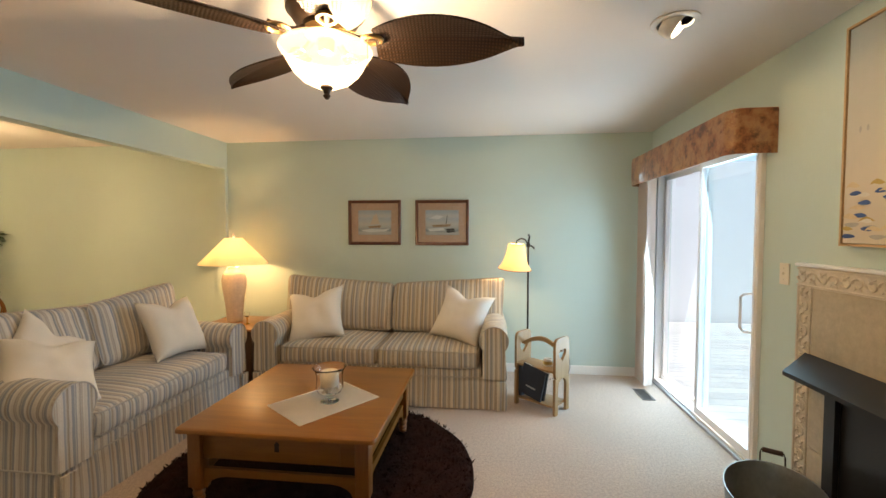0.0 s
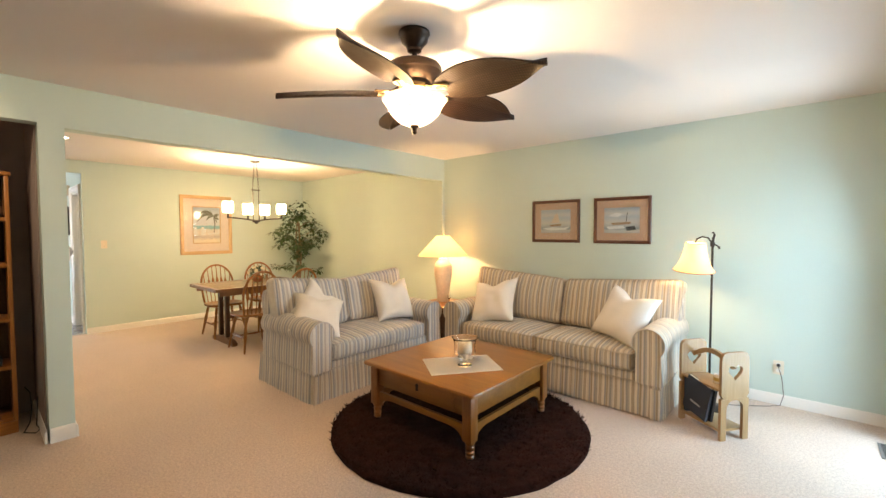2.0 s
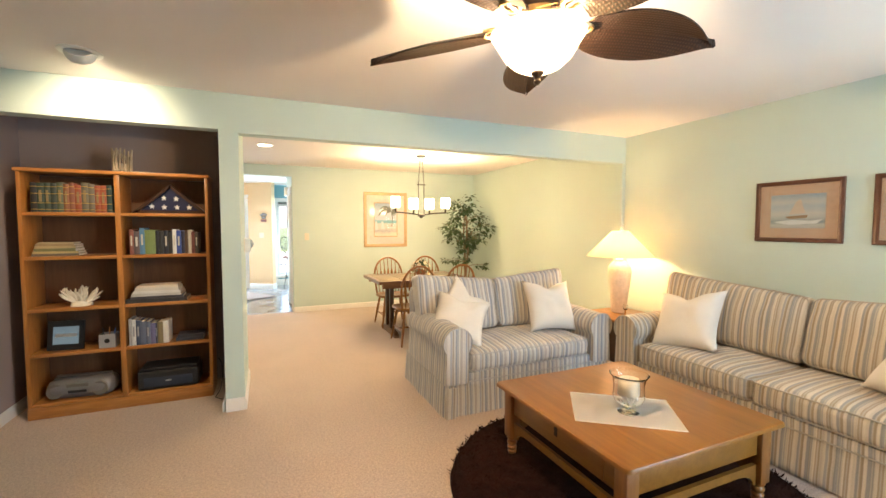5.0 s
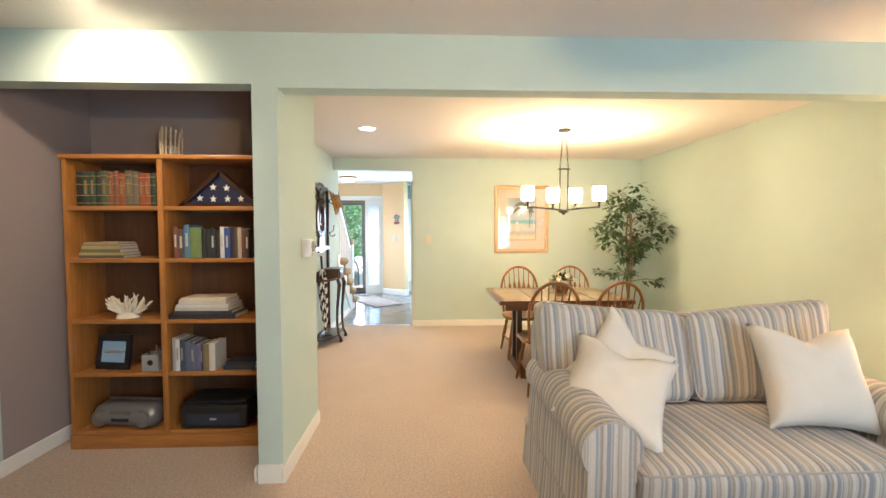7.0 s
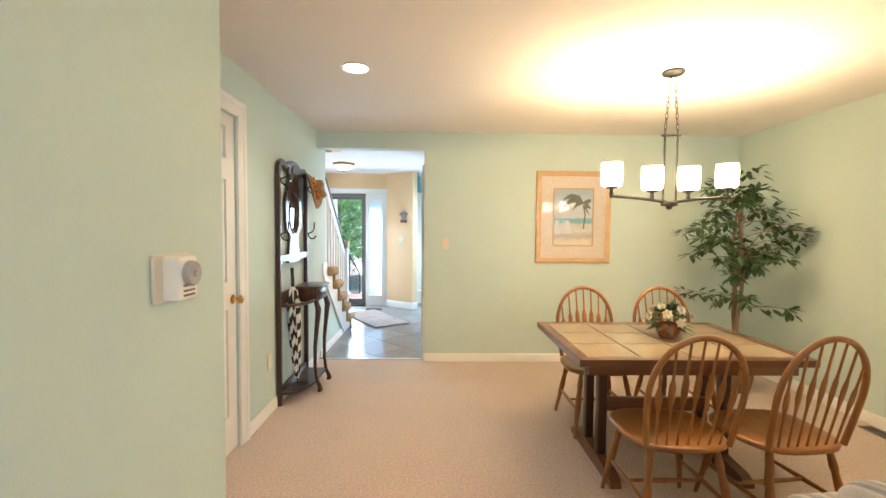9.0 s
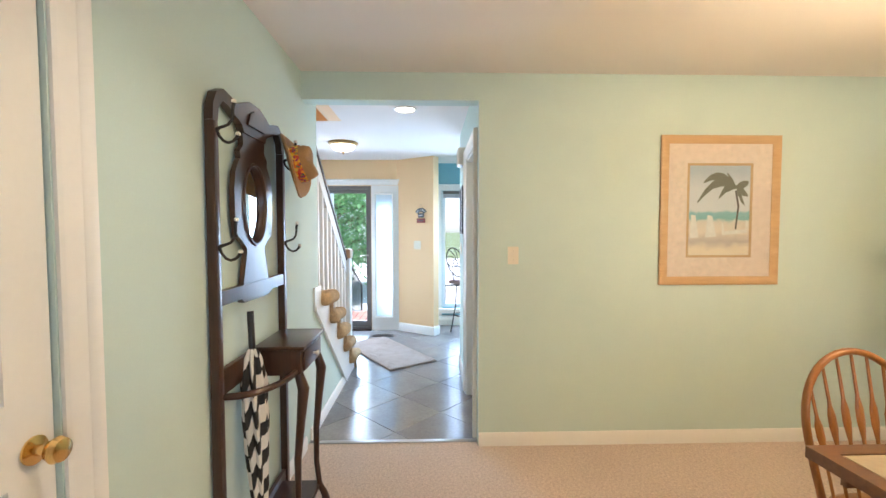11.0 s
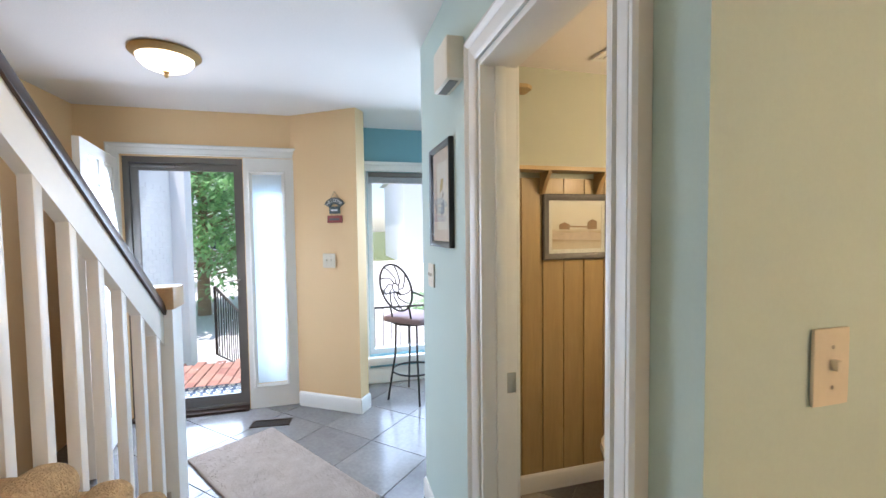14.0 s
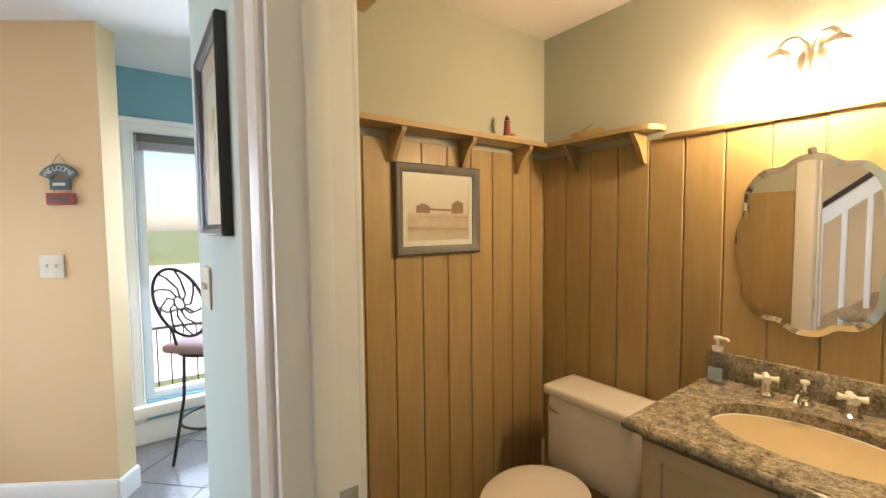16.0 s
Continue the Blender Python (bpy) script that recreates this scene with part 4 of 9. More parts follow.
bowl = [(0.160, -0.330), (0.164, -0.337), (0.156, -0.350), (0.143, -0.368), (0.132, -0.390), (0.115, -0.416), (0.085, -0.443), (0.047, -0.462), (0.010, -0.468)]
part("glass_bowl", lathe(bowl + [(0.010, -0.464), (0.046, -0.458), (0.085, -0.436), (0.111, -0.413), (0.128, -0.388), (0.139, -0.366), (0.152, -0.348), (0.158, -0.330)], n=48, closed=False), M["bowl"], fan, "lit frosted glass bowl", smooth=60)
part("finial", lathe([(0.022, -0.462), (0.024, -0.470), (0.013, -0.478), (0.010, -0.490), (0.014, -0.497), (0.006, -0.508)], n=16), M["bronze"], fan)
part("pull_chain", tube([(0.07, -0.06, -0.29), (0.166, -0.05, -0.318), (0.168, -0.05, -0.42)], 0.0012, 5), M["brass"], fan)
for k in range(5):
    ang = 5 + 72 * k
    turn = pose(0, 0, -0.295, 0, 0, ang)
    holder = part("blade_arm", tube([(0.075, 0, 0.02), (0.11, 0, 0.002), (0.15, 0, -0.004), (0.20, 0, 0.004)], [0.013, 0.011, 0.010, 0.012], 8), M["bronze"], fan, m=turn)
    part("ring", tube([(0.165 + 0.035 * math.cos(a), 0.030 * math.sin(a), -0.006) for a in [2 * math.pi * i / 16 for i in range(16)]], 0.008, 6, True), M["dull_bronze"], holder, "brass blade ring")
    bm = bmesh.new()
    rows = []
    N = 22
    for i in range(N + 1):
        s = i / N
        x = 0.175 + 0.53 * s
        w = 0.118 * (math.sin(math.pi * min(1, 0.10 + 0.90 * s) ** 0.86)) ** 0.72 if s < 1 else 0.003
        w = max(w * (1 - s ** 9), 0.003)
        drop = -0.028 * (s - 0.35) ** 2 + 0.004
        row = []
        for j in range(13):
            v = -1 + 2 * j / 12
            rib = 0.005 * math.exp(-(v / 0.10) ** 2)
            row.append((x, v * w, drop + rib - 0.018 * v * v - 0.30 * v * w))
        rows.append(row)
    for off in (0.0, -0.007):
        vs = [[bm.verts.new((x, y, z + off)) for x, y, z in row] for row in rows]
        for i in range(N):
            for j in range(12):
                bm.faces.new((vs[i][j], vs[i + 1][j], vs[i + 1][j + 1], vs[i][j + 1]))
        if off == 0.0:
            top = vs
    rim = lambda g: [g[i][0] for i in range(N + 1)] + g[N][1:] + [g[i][12] for i in range(N - 1, -1, -1)] + g[0][11:0:-1]
    ra, rb = rim(top), rim(vs)
    for i in range(len(ra)):
        bm.faces.new((ra[i], ra[(i + 1) % len(ra)], rb[(i + 1) % len(ra)], rb[i]))
    part("blade", bm, M["rattan"], fan, "leaf-shaped woven rattan blade", smooth=50, m=turn)
lamp("fan_light", "POINT", pose(-0.39, 1.645, H - 0.385), 33, WARM, 0.016)


# eyeball downlights
M["lit_disc"] = glowing("lit_lamp_face", (1.0, 0.84, 0.6), 9.0)


def eyeball(x, y, aim, power):
    e = thing("eyeball_downlight", pose(x, y, H), "white eyeball downlight tilted in a ceiling ring", "downlight", "ceiling downlights")
    part("ring", lathe([(0.105, -0.001), (0.105, -0.006), (0.095, -0.010), (0.078, -0.012), (0.074, -0.001)], n=36), M["white"], e)
    d = (Vector(aim) - Vector((x, y, H))).normalized()
    rot = d.to_track_quat("-Z", "Y").to_matrix().to_4x4()
    sh = [(0.072, 0.03), (0.076, 0.0), (0.072, -0.02), (0.064, -0.034), (0.058, -0.034), (0.058, -0.012), (0.002, -0.010)]
    part("eyeball", lathe(sh, n=32, m=pose(0, 0, -0.004) @ rot), M["white"], e)
    part("lamp_face", lathe([(0.002, -0.0135), (0.056, -0.0135), (0.056, -0.0155), (0.002, -0.0155)], n=24, m=pose(0, 0, -0.004) @ rot), M["lit_disc"], e, "lit lamp face")
    lamp("eyeball_beam", "SPOT", Matrix.Translation(Vector((x, y, H)) + d * 0.055) @ rot, power, (1.0, 0.78, 0.5), 0.04, spread=118, blend=0.9)
    return e


eyeball(1.05, 2.29, (1.75, 2.0, 1.75), 3.5)
eyeball(-2.22, -0.20, (-2.75, -0.24, 2.05), 17)


# pictures
def art_mat(name, kind):
    """A small painted scene made of soft bands and clouds, in generated coordinates."""
    m, nt, b = nodes_of(name)
    tc = nt.nodes.new("ShaderNodeTexCoord")
    mp = nt.nodes.new("ShaderNodeMapping")
    nt.links.new(tc.outputs["Generated"], mp.inputs[0])
    sep = nt.nodes.new("ShaderNodeSeparateXYZ")
    nt.links.new(mp.outputs[0], sep.inputs[0])
    nz = noise_tex(nt, mp.outputs[0], 5.0 if kind != "birds" else 9.0, 5.0, 0.6)
    ma = nt.nodes.new("ShaderNodeMath")
    ma.operation = "MULTIPLY_ADD"
    nt.links.new(nz, ma.inputs[0])
    ma.inputs[1].default_value = 0.16
    nt.links.new(sep.outputs[2], ma.inputs[2])
    bands = {
        "sea": [(0.0, (0.26, 0.27, 0.26)), (0.18, (0.52, 0.51, 0.46)), (0.28, (0.27, 0.31, 0.32)), (0.40, (0.48, 0.49, 0.45)), (0.52, (0.58, 0.56, 0.49)), (0.72, (0.44, 0.49, 0.51)), (0.85, (0.56, 0.55, 0.50)), (1.0, (0.38, 0.43, 0.47))],
        "beach": [(0.0, (0.74, 0.65, 0.47)), (0.16, (0.76, 0.66, 0.50)), (0.24, (0.50, 0.44, 0.40)), (0.34, (0.72, 0.63, 0.52)), (0.46, (0.66, 0.60, 0.52)), (0.49, (0.22, 0.46, 0.47)), (0.56, (0.26, 0.48, 0.52)), (0.59, (0.62, 0.64, 0.64)), (0.82, (0.60, 0.63, 0.65)), (1.0, (0.42, 0.49, 0.56))],
        "sepia": [(0.0, (0.70, 0.60, 0.44)), (0.22, (0.62, 0.50, 0.34)), (0.34, (0.34, 0.22, 0.12)), (0.46, (0.56, 0.42, 0.26)), (0.55, (0.74, 0.66, 0.52)), (1.0, (0.80, 0.74, 0.62))],
        "birds": [(0.0, (0.62, 0.56, 0.46)), (0.35, (0.66, 0.60, 0.50)), (0.6, (0.55, 0.54, 0.48)), (1.0, (0.38, 0.42, 0.42))],
    }[kind]
    nt.links.new(ramp(nt, ma.outputs[0], bands), b.inputs["Base Color"])
    b.inputs["Roughness"].default_value = 0.7
    return m


for k in ("sea", "beach", "sepia", "birds"):
    M["art_" + k] = art_mat("painted_" + k, k)


def frame_in(bm, w, h, width, depth):
    """A mitred frame with a stepped section, in x-z, out of the wall towards -y; its back on y = 0."""
    prof = [(0.0, 0.0), (0.0, depth * 0.8), (width * 0.18, depth), (width * 0.5, depth * 0.92), (width * 0.8, depth * 0.62), (width, depth * 0.5), (width, 0.0)]
    corners = ((-1, -1), (1, -1), (1, 1), (-1, 1))
    rings_in(bm, [[(sx * (w / 2 - i), -o, sz * (h / 2 - i)) for i, o in prof] for sx, sz in corners], loop=True)


def picture(m, w, h, fw, frame_mat, mat_mats, art, label, bands=(), shapes=(), depth=0.022, mats=(0.05,)):
    """A framed picture: frame, one or two mats, the painting and its painted shapes, and a pane of glass. Local -y faces the room."""
    p = thing("framed_picture", m, label, "picture")
    bm = bmesh.new()
    frame_in(bm, w, h, fw, depth)
    part("frame", bm, frame_mat, p, smooth=30)
    x, z, y = w / 2 - fw, h / 2 - fw, -0.004
    for k, (mm, wd) in enumerate(zip(mat_mats, mats)):
        part("mat", wall_bm((-x, x), (-z, z), (y, y - 0.0025), [(-x + wd, x - wd, -z + wd, z - wd)], XZ), mm, p, smooth=0)
        x, z = x - wd, z - wd
    part("painting", box((-x - 0.004, -0.0035, -z - 0.004), (x + 0.004, -0.001, z + 0.004)), art, p, smooth=0)
    for name, outline, mm, lift in shapes:
        part(name, slab([(u * x, v * z) for u, v in outline], -0.0037 - lift, -0.0042 - lift, XZ), mm, p, smooth=0)
    part("glass_pane", box((-w / 2 + fw - 0.003, -0.0115, -h / 2 + fw - 0.003), (w / 2 - fw + 0.003, -0.0100, h / 2 - fw + 0.003)), M["pane"], p, "clear picture glass", smooth=0)
    return p


flat = lambda n, c: plain(n, c, 0.75, 0, 0.12, 30, 160, 0.0)
M.update({
    "mat_tan": flat("tan_card", (0.55, 0.36, 0.24)), "mat_cream": flat("cream_card", (0.74, 0.62, 0.52)), "mat_white": flat("white_card", (0.80, 0.76, 0.66)),
    "ink_sail": flat("sail_paint", (0.64, 0.50, 0.37)), "ink_dark": flat("dark_paint", (0.06, 0.06, 0.055)), "ink_foam": flat("foam_paint", (0.70, 0.70, 0.66)),
    "ink_palm": flat("palm_paint", (0.17, 0.17, 0.13)), "ink_trunk": flat("trunk_paint", (0.10, 0.08, 0.07)), "ink_chair": flat("chair_paint", (0.72, 0.70, 0.64)),
    "ink_blue": flat("blue_paint", (0.05, 0.11, 0.30)), "ink_ochre": flat("ochre_paint", (0.50, 0.36, 0.12)), "ink_grey": flat("grey_paint", (0.42, 0.42, 0.40)), "ink_brown": flat("brown_wash", (0.34, 0.21, 0.11)),
    "red_wood": wood("reddish_frame_wood", (0.075, 0.022, 0.010), (0.15, 0.05, 0.022), "X", 0.3, 0.3),
    "blond": wood("blond_frame_wood", (0.48, 0.30, 0.14), (0.62, 0.42, 0.22), "X", 0.4, 0.15),
})
boat = [("hull", [(-0.45, -0.30), (0.40, -0.22), (0.34, -0.40), (-0.30, -0.45)], M["ink_brown"], 0.0), ("sail", [(-0.30, -0.18), (0.30, -0.12), (0.12, 0.72), (-0.05, 0.55)], M["ink_sail"], 0.0), ("foam", [(-0.9, -0.62), (-0.2, -0.50), (0.5, -0.56), (0.9, -0.48), (0.7, -0.72), (-0.3, -0.80)], M["ink_foam"], 0.0)]
surf = [("hull", [(-0.62, -0.18), (0.55, -0.12), (0.45, -0.30), (-0.5, -0.36)], M["ink_brown"], 0.0), ("mast", [(0.22, -0.12), (0.27, -0.12), (0.34, 0.62), (0.31, 0.62)], M["ink_dark"], 0.0), ("rock", [(0.25, -0.50), (0.72, -0.45), (0.80, -0.75), (0.3, -0.82)], M["ink_dark"], 0.0), ("foam", [(-0.9, -0.48), (0.1, -0.42), (0.2, -0.62), (-0.7, -0.70)], M["ink_foam"], 0.0), ("cloud", [(-0.8, 0.35), (-0.3, 0.62), (0.1, 0.5), (-0.2, 0.28)], M["ink_foam"], 0.0)]
picture(pose(-1.04, YN - 0.001, 1.555), 0.575, 0.475, 0.032, M["red_wood"], (M["mat_tan"],), M["art_sea"], "sailing boat painting in a reddish-brown wooden frame", shapes=boat, mats=(0.075,))
picture(pose(-0.315, YN - 0.001, 1.552), 0.565, 0.475, 0.032, M["red_wood"], (M["mat_tan"],), M["art_sea"], "rough sea painting in a reddish-brown wooden frame", shapes=surf, mats=(0.075,))


# table lamp on the corner table
def shade_mat(name, col, glow, power):
    """A lit fabric shade: cloth that lets light through, warmed by the bulb inside."""
    m, nt, b = nodes_of(name)
    v = coords(nt, (1, 1, 1))
    nt.links.new(ramp(nt, noise_tex(nt, v, 220, 3.0), [(0.3, shade(col, 0.9)), (0.7, col)]), b.inputs["Base Color"])
    b.inputs["Roughness"].default_value = 0.9
    tr = nt.nodes.new("ShaderNodeBsdfTranslucent")
    tr.inputs[0].default_value = (*col, 1)
    mx = nt.nodes.new("ShaderNodeMixShader")
    mx.inputs[0].default_value = 0.5
    out = nt.nodes["Material Output"]
    nt.links.new(b.outputs[0], mx.inputs[1])
    nt.links.new(tr.outputs[0], mx.inputs[2])
    nt.links.new(mx.outputs[0], out.inputs[0])
    b.inputs["Emission Color"].default_value = (*glow, 1)
    b.inputs["Emission Strength"].default_value = power
    return m


M["coolie"] = shade_mat("coolie_shade_cloth", (0.88, 0.76, 0.58), (1.0, 0.58, 0.22), 0.28)
M["bell"] = shade_mat("bell_shade_cloth", (0.88, 0.72, 0.46), (1.0, 0.62, 0.24), 0.6)
M["lamp_clay"] = plain("whitewashed_clay", (0.72, 0.62, 0.52), 0.75, 0, 0.16, 9, 40, 0.6, 0.01)
ct = thing("corner_table", pose(-2.34, 4.12, 0), "brown wooden corner table between sofa and loveseat", "table")
part("tabletop", box((-0.30, -0.30, 0.515), (0.30, 0.30, 0.54), 0.008), M["oak"], ct)
for sx in (-1, 1):
    for sy in (-1, 1):
        part("leg", box((sx * 0.26 - 0.025, sy * 0.26 - 0.025, 0), (sx * 0.26 + 0.025, sy * 0.26 + 0.025, 0.515), 0.004), M["dark_wood"], ct)
for sy in (-1, 1):
    part("side_panel", box((-0.235, sy * 0.26 - 0.01, 0.12), (0.235, sy * 0.26 + 0.01, 0.514)), M["dark_wood_x"], ct)
    part("side_panel", box((sy * 0.26 - 0.01, -0.235, 0.12), (sy * 0.26 + 0.01, 0.235, 0.514)), M["dark_wood"], ct)
part("shelf", box((-0.235, -0.235, 0.13), (0.235, 0.235, 0.15), 0.003), M["dark_wood_x"], ct)
tl = thing("table_lamp", pose(-2.42, 4.16, 0.5415), "white clay vase lamp with a lit wide cone shade", "lamp")
part("vase", lathe([(0.070, 0.0), (0.075, 0.006), (0.080, 0.10), (0.094, 0.22), (0.112, 0.34), (0.118, 0.42), (0.108, 0.475), (0.082, 0.515), (0.060, 0.535), (0.056, 0.555), (0.03, 0.56)], n=36), M["lamp_clay"], tl, "whitewashed clay vase")
part("stem", lathe([(0.012, 0.555), (0.012, 0.60), (0.018, 0.60), (0.018, 0.66)], n=12), M["brass"], tl)
part("bulb", lathe([(0.004, 0.655), (0.018, 0.665), (0.030, 0.70), (0.024, 0.735), (0.004, 0.75)], n=14), lit_glass("lit_bulb", (1.0, 0.72, 0.4), 3.0, 0.8), tl, "lit bulb")
part("shade", lathe([(0.325, 0.588), (0.323, 0.592), (0.082, 0.850), (0.079, 0.850), (0.320, 0.592), (0.322, 0.588)], n=48, closed=False), M["coolie"], tl, "lit amber cone shade", smooth=50)
part("harp", tube([(0.03, 0, 0.60), (0.055, 0, 0.70), (0.03, 0, 0.83), (0, 0, 0.86), (-0.03, 0, 0.83), (-0.055, 0, 0.70), (-0.03, 0, 0.60)], 0.0022, 6), M["brass"], tl)
part("finial", lathe([(0.006, 0.852), (0.012, 0.858), (0.014, 0.87), (0.008, 0.885), (0.003, 0.898)], n=12), M["lamp_clay"], tl)
lamp("table_lamp_bulb", "POINT", pose(-2.42, 4.16, 1.255), 13, (1.0, 0.70, 0.38), 0.03)
cs = thing("candlestick", pose(-2.20, 4.02, 0.5415), "small brass and glass candlestick on the corner table", "candlestick")
part("base", lathe([(0.03, 0), (0.03, 0.004), (0.008, 0.012), (0.006, 0.06), (0.012, 0.07), (0.005, 0.075)], n=16), M["brass"], cs)
part("glass_cup", lathe([(0.01, 0.072), (0.022, 0.085), (0.024, 0.12), (0.022, 0.12), (0.020, 0.087), (0.002, 0.076)], n=16), M["glass"], cs)

# floor lamp behind the magazine stand
fl = thing("floor_lamp", pose(0.54, 4.10, 0), "dark iron floor lamp with a lit cream bell shade", "lamp")
part("base", lathe([(0.12, 0.0), (0.122, 0.008), (0.10, 0.016), (0.04, 0.024), (0.014, 0.045)], n=32), M["iron"], fl)
part("pole", lathe([(0.0085, 0.03), (0.0085, 1.36)], n=14), M["iron"], fl)
part("scroll", tube([(0, 0, 1.33), (0.004, 0, 1.38), (0.012, 0, 1.41), (0.004, 0, 1.43), (-0.006, 0, 1.425)], [0.010, 0.010, 0.008, 0.007, 0.006], 8), M["iron"], fl)
part("clamp", lathe([(0.014, 1.315), (0.018, 1.32), (0.018, 1.345), (0.014, 1.35)], n=14), M["iron"], fl)
part("knob", tube([(0, 0, 1.333), (0.03, -0.015, 1.325), (0.048, -0.022, 1.312), (0.05, -0.022, 1.295)], [0.006, 0.006, 0.008, 0.007], 8), M["iron"], fl)
part("arm", tube([(0, 0, 1.335), (-0.03, -0.01, 1.385), (-0.07, -0.025, 1.395), (-0.105, -0.035, 1.375), (-0.115, -0.04, 1.345)], 0.007, 8), M["iron"], fl)
sh = part("shade", lathe([(0.152, -0.135), (0.128, -0.105), (0.105, -0.055), (0.088, 0.0), (0.075, 0.075), (0.072, 0.095), (0.070, 0.095), (0.073, 0.075), (0.086, 0.0), (0.103, -0.055), (0.126, -0.104), (0.150, -0.135)], n=40, closed=False), M["bell"], fl, "lit cream bell shade with dark trim", smooth=60, m=pose(-0.115, -0.04, 1.25, 6, 4, 0))
part("trim", tube([(0.152 * math.cos(a), 0.152 * math.sin(a), -0.135) for a in [2 * math.pi * i / 40 for i in range(40)]], 0.0035, 6, True), M["oak"], sh)
part("trim", tube([(0.0725 * math.cos(a), 0.0725 * math.sin(a), 0.095) for a in [2 * math.pi * i / 28 for i in range(28)]], 0.003, 6, True), M["oak"], sh)
lamp("floor_lamp_bulb", "POINT", pose(0.425, 4.06, 1.245), 5, WARM, 0.03)


# heart-cut magazine stand
def heart(cx, cz, s):
    pts = []
    for i in range(24):
        a = 2 * math.pi * i / 24
        pts.append((cx + s * 0.0585 * 16 * math.sin(a) ** 3 / 16, cz + s * 0.0585 * (13 * math.cos(a) - 5 * math.cos(2 * a) - 2 * math.cos(3 * a) - math.cos(4 * a)) / 16))
    return pts


def holed_panel(outline, hole, t0, t1, to3):
    """A flat panel with one hole, skinned between its two outlines (same count of points)."""
    bm = bmesh.new()
    n = len(outline)
    vs = {}
    for k, t in enumerate((t0, t1)):
        vs["o", k] = [bm.verts.new(to3(u, v, t)) for u, v in outline]
        vs["h", k] = [bm.verts.new(to3(u, v, t)) for u, v in hole]
        for i in range(n):
            j = (i + 1) % n
            bm.faces.new((vs["o", k][i], vs["o", k][j], vs["h", k][j], vs["h", k][i]))
    for key in "oh":
        for i in range(n):
            j = (i + 1) % n
            bm.faces.new((vs[key, 0][i], vs[key, 0][j], vs[key, 1][j], vs[key, 1][i]))
    return bm


def resample(loop, n, start_angle, c):
    """n points of a closed outline, met by even rays from c."""
    out = []
    for i in range(n):
        a = start_angle + 2 * math.pi * i / n
        d = Vector((math.cos(a), math.sin(a)))
        best = None
        for p, q in zip(loop, loop[1:] + loop[:1]):
            p, q = Vector(p) - Vector(c), Vector(q) - Vector(c)
            e = q - p
            det = d.x * -e.y + d.y * e.x
            if abs(det) < 1e-12:
                continue
            r = (p.x * -e.y + p.y * e.x) / det
            s = (d.x * p.y - d.y * p.x) / det
            if r > 0 and -1e-6 <= s <= 1 + 1e-6 and (best is None or r > best):
                best = r
        out.append((c[0] + d.x * best, c[1] + d.y * best))
    return out


ax = Vector((-0.29, 0.22)).normalized()
rack_turn = math.degrees(math.atan2(-ax.y, -ax.x))
rk = thing("magazine_stand", pose(0.62, 3.685, 0, 0, 0, rack_turn), "pine magazine stand with heart cut-outs by the sofa", "magazine stand")
for sx in (-1, 1):
    X = sx * 0.18
    w, h = 0.112, 0.61
    top = []
    for cx, a0 in ((w - 0.045, 0), (-w + 0.045, 90)):
        top += [(cx + 0.045 * math.cos(radians(a0 + 15 * i)), h - 0.045 + 0.045 * math.sin(radians(a0 + 15 * i))) for i in range(7)]
    upper = [(w, 0.29)] + top + [(-w, 0.29)]
    c = (0.0, 0.475)
    N = 40
    panel = part("side_panel", holed_panel(resample(upper, N, 0.01, c), resample(heart(0, 0.475, 1.0), N, 0.01, c), X - 0.011, X + 0.011, YZ), M["pine"], rk, "pine side panel with a heart cut-out", smooth=25)
    arch = [(0.068 * math.cos(radians(a)), 0.22 + 0.06 * math.sin(radians(a))) for a in range(180, -1, -20)]
    low = [(-w, 0.2895), (-w, 0.0), (-0.068, 0.0)] + arch + [(0.068, 0.0), (w, 0.0), (w, 0.2895)]
    part("leg_panel", slab(low, X - 0.011, X + 0.011, YZ), M["pine"], panel, smooth=25)
part("shelf", box((-0.169, -0.105, 0.335), (0.169, 0.105, 0.353), 0.003), M["pine_x"], rk)
part("bottom_board", box((-0.169, -0.105, 0.055), (0.169, 0.105, 0.072), 0.003), M["pine_x"], rk)
bow = [(u, 0.52 + 0.065 * math.cos(radians(90 * u / 0.169))) for u in [0.169 * (-1 + i / 8) for i in range(17)]]
part("handle", slab(bow + [(u, v - 0.035) for u, v in bow[::-1]], -0.010, 0.010, XZ), M["pine_x"], rk, "arched pine carrying handle", smooth=30)
M["book_navy"] = plain("navy_book_cloth", (0.022, 0.030, 0.050), 0.6, 0, 0.1, 12, 200, 0.1)
M["paper"] = plain("paper_edges", (0.70, 0.66, 0.56), 0.9, 0, 0.1, 90, 300, 0.2)


def book(m, w, h, t, cover, label, group="books"):
    """A closed hardback; local x its thickness, y its depth (spine at -y), z its height."""
    b = thing("book", m, label, "book", group)
    bm = bmesh.new()
    box_in(bm, (0, 0, 0), (0.0025, w, h))
    box_in(bm, (t - 0.0025, 0, 0), (t, w, h))
    box_in(bm, (0, -0.002, 0), (t, 0.0, h))
    part("cover", bm, cover, b, smooth=0)
    part("page_block", box((0.0027, 0.001, 0.003), (t - 0.0027, w - 0.005, h - 0.003)), M["paper"], b, smooth=0)
    return b


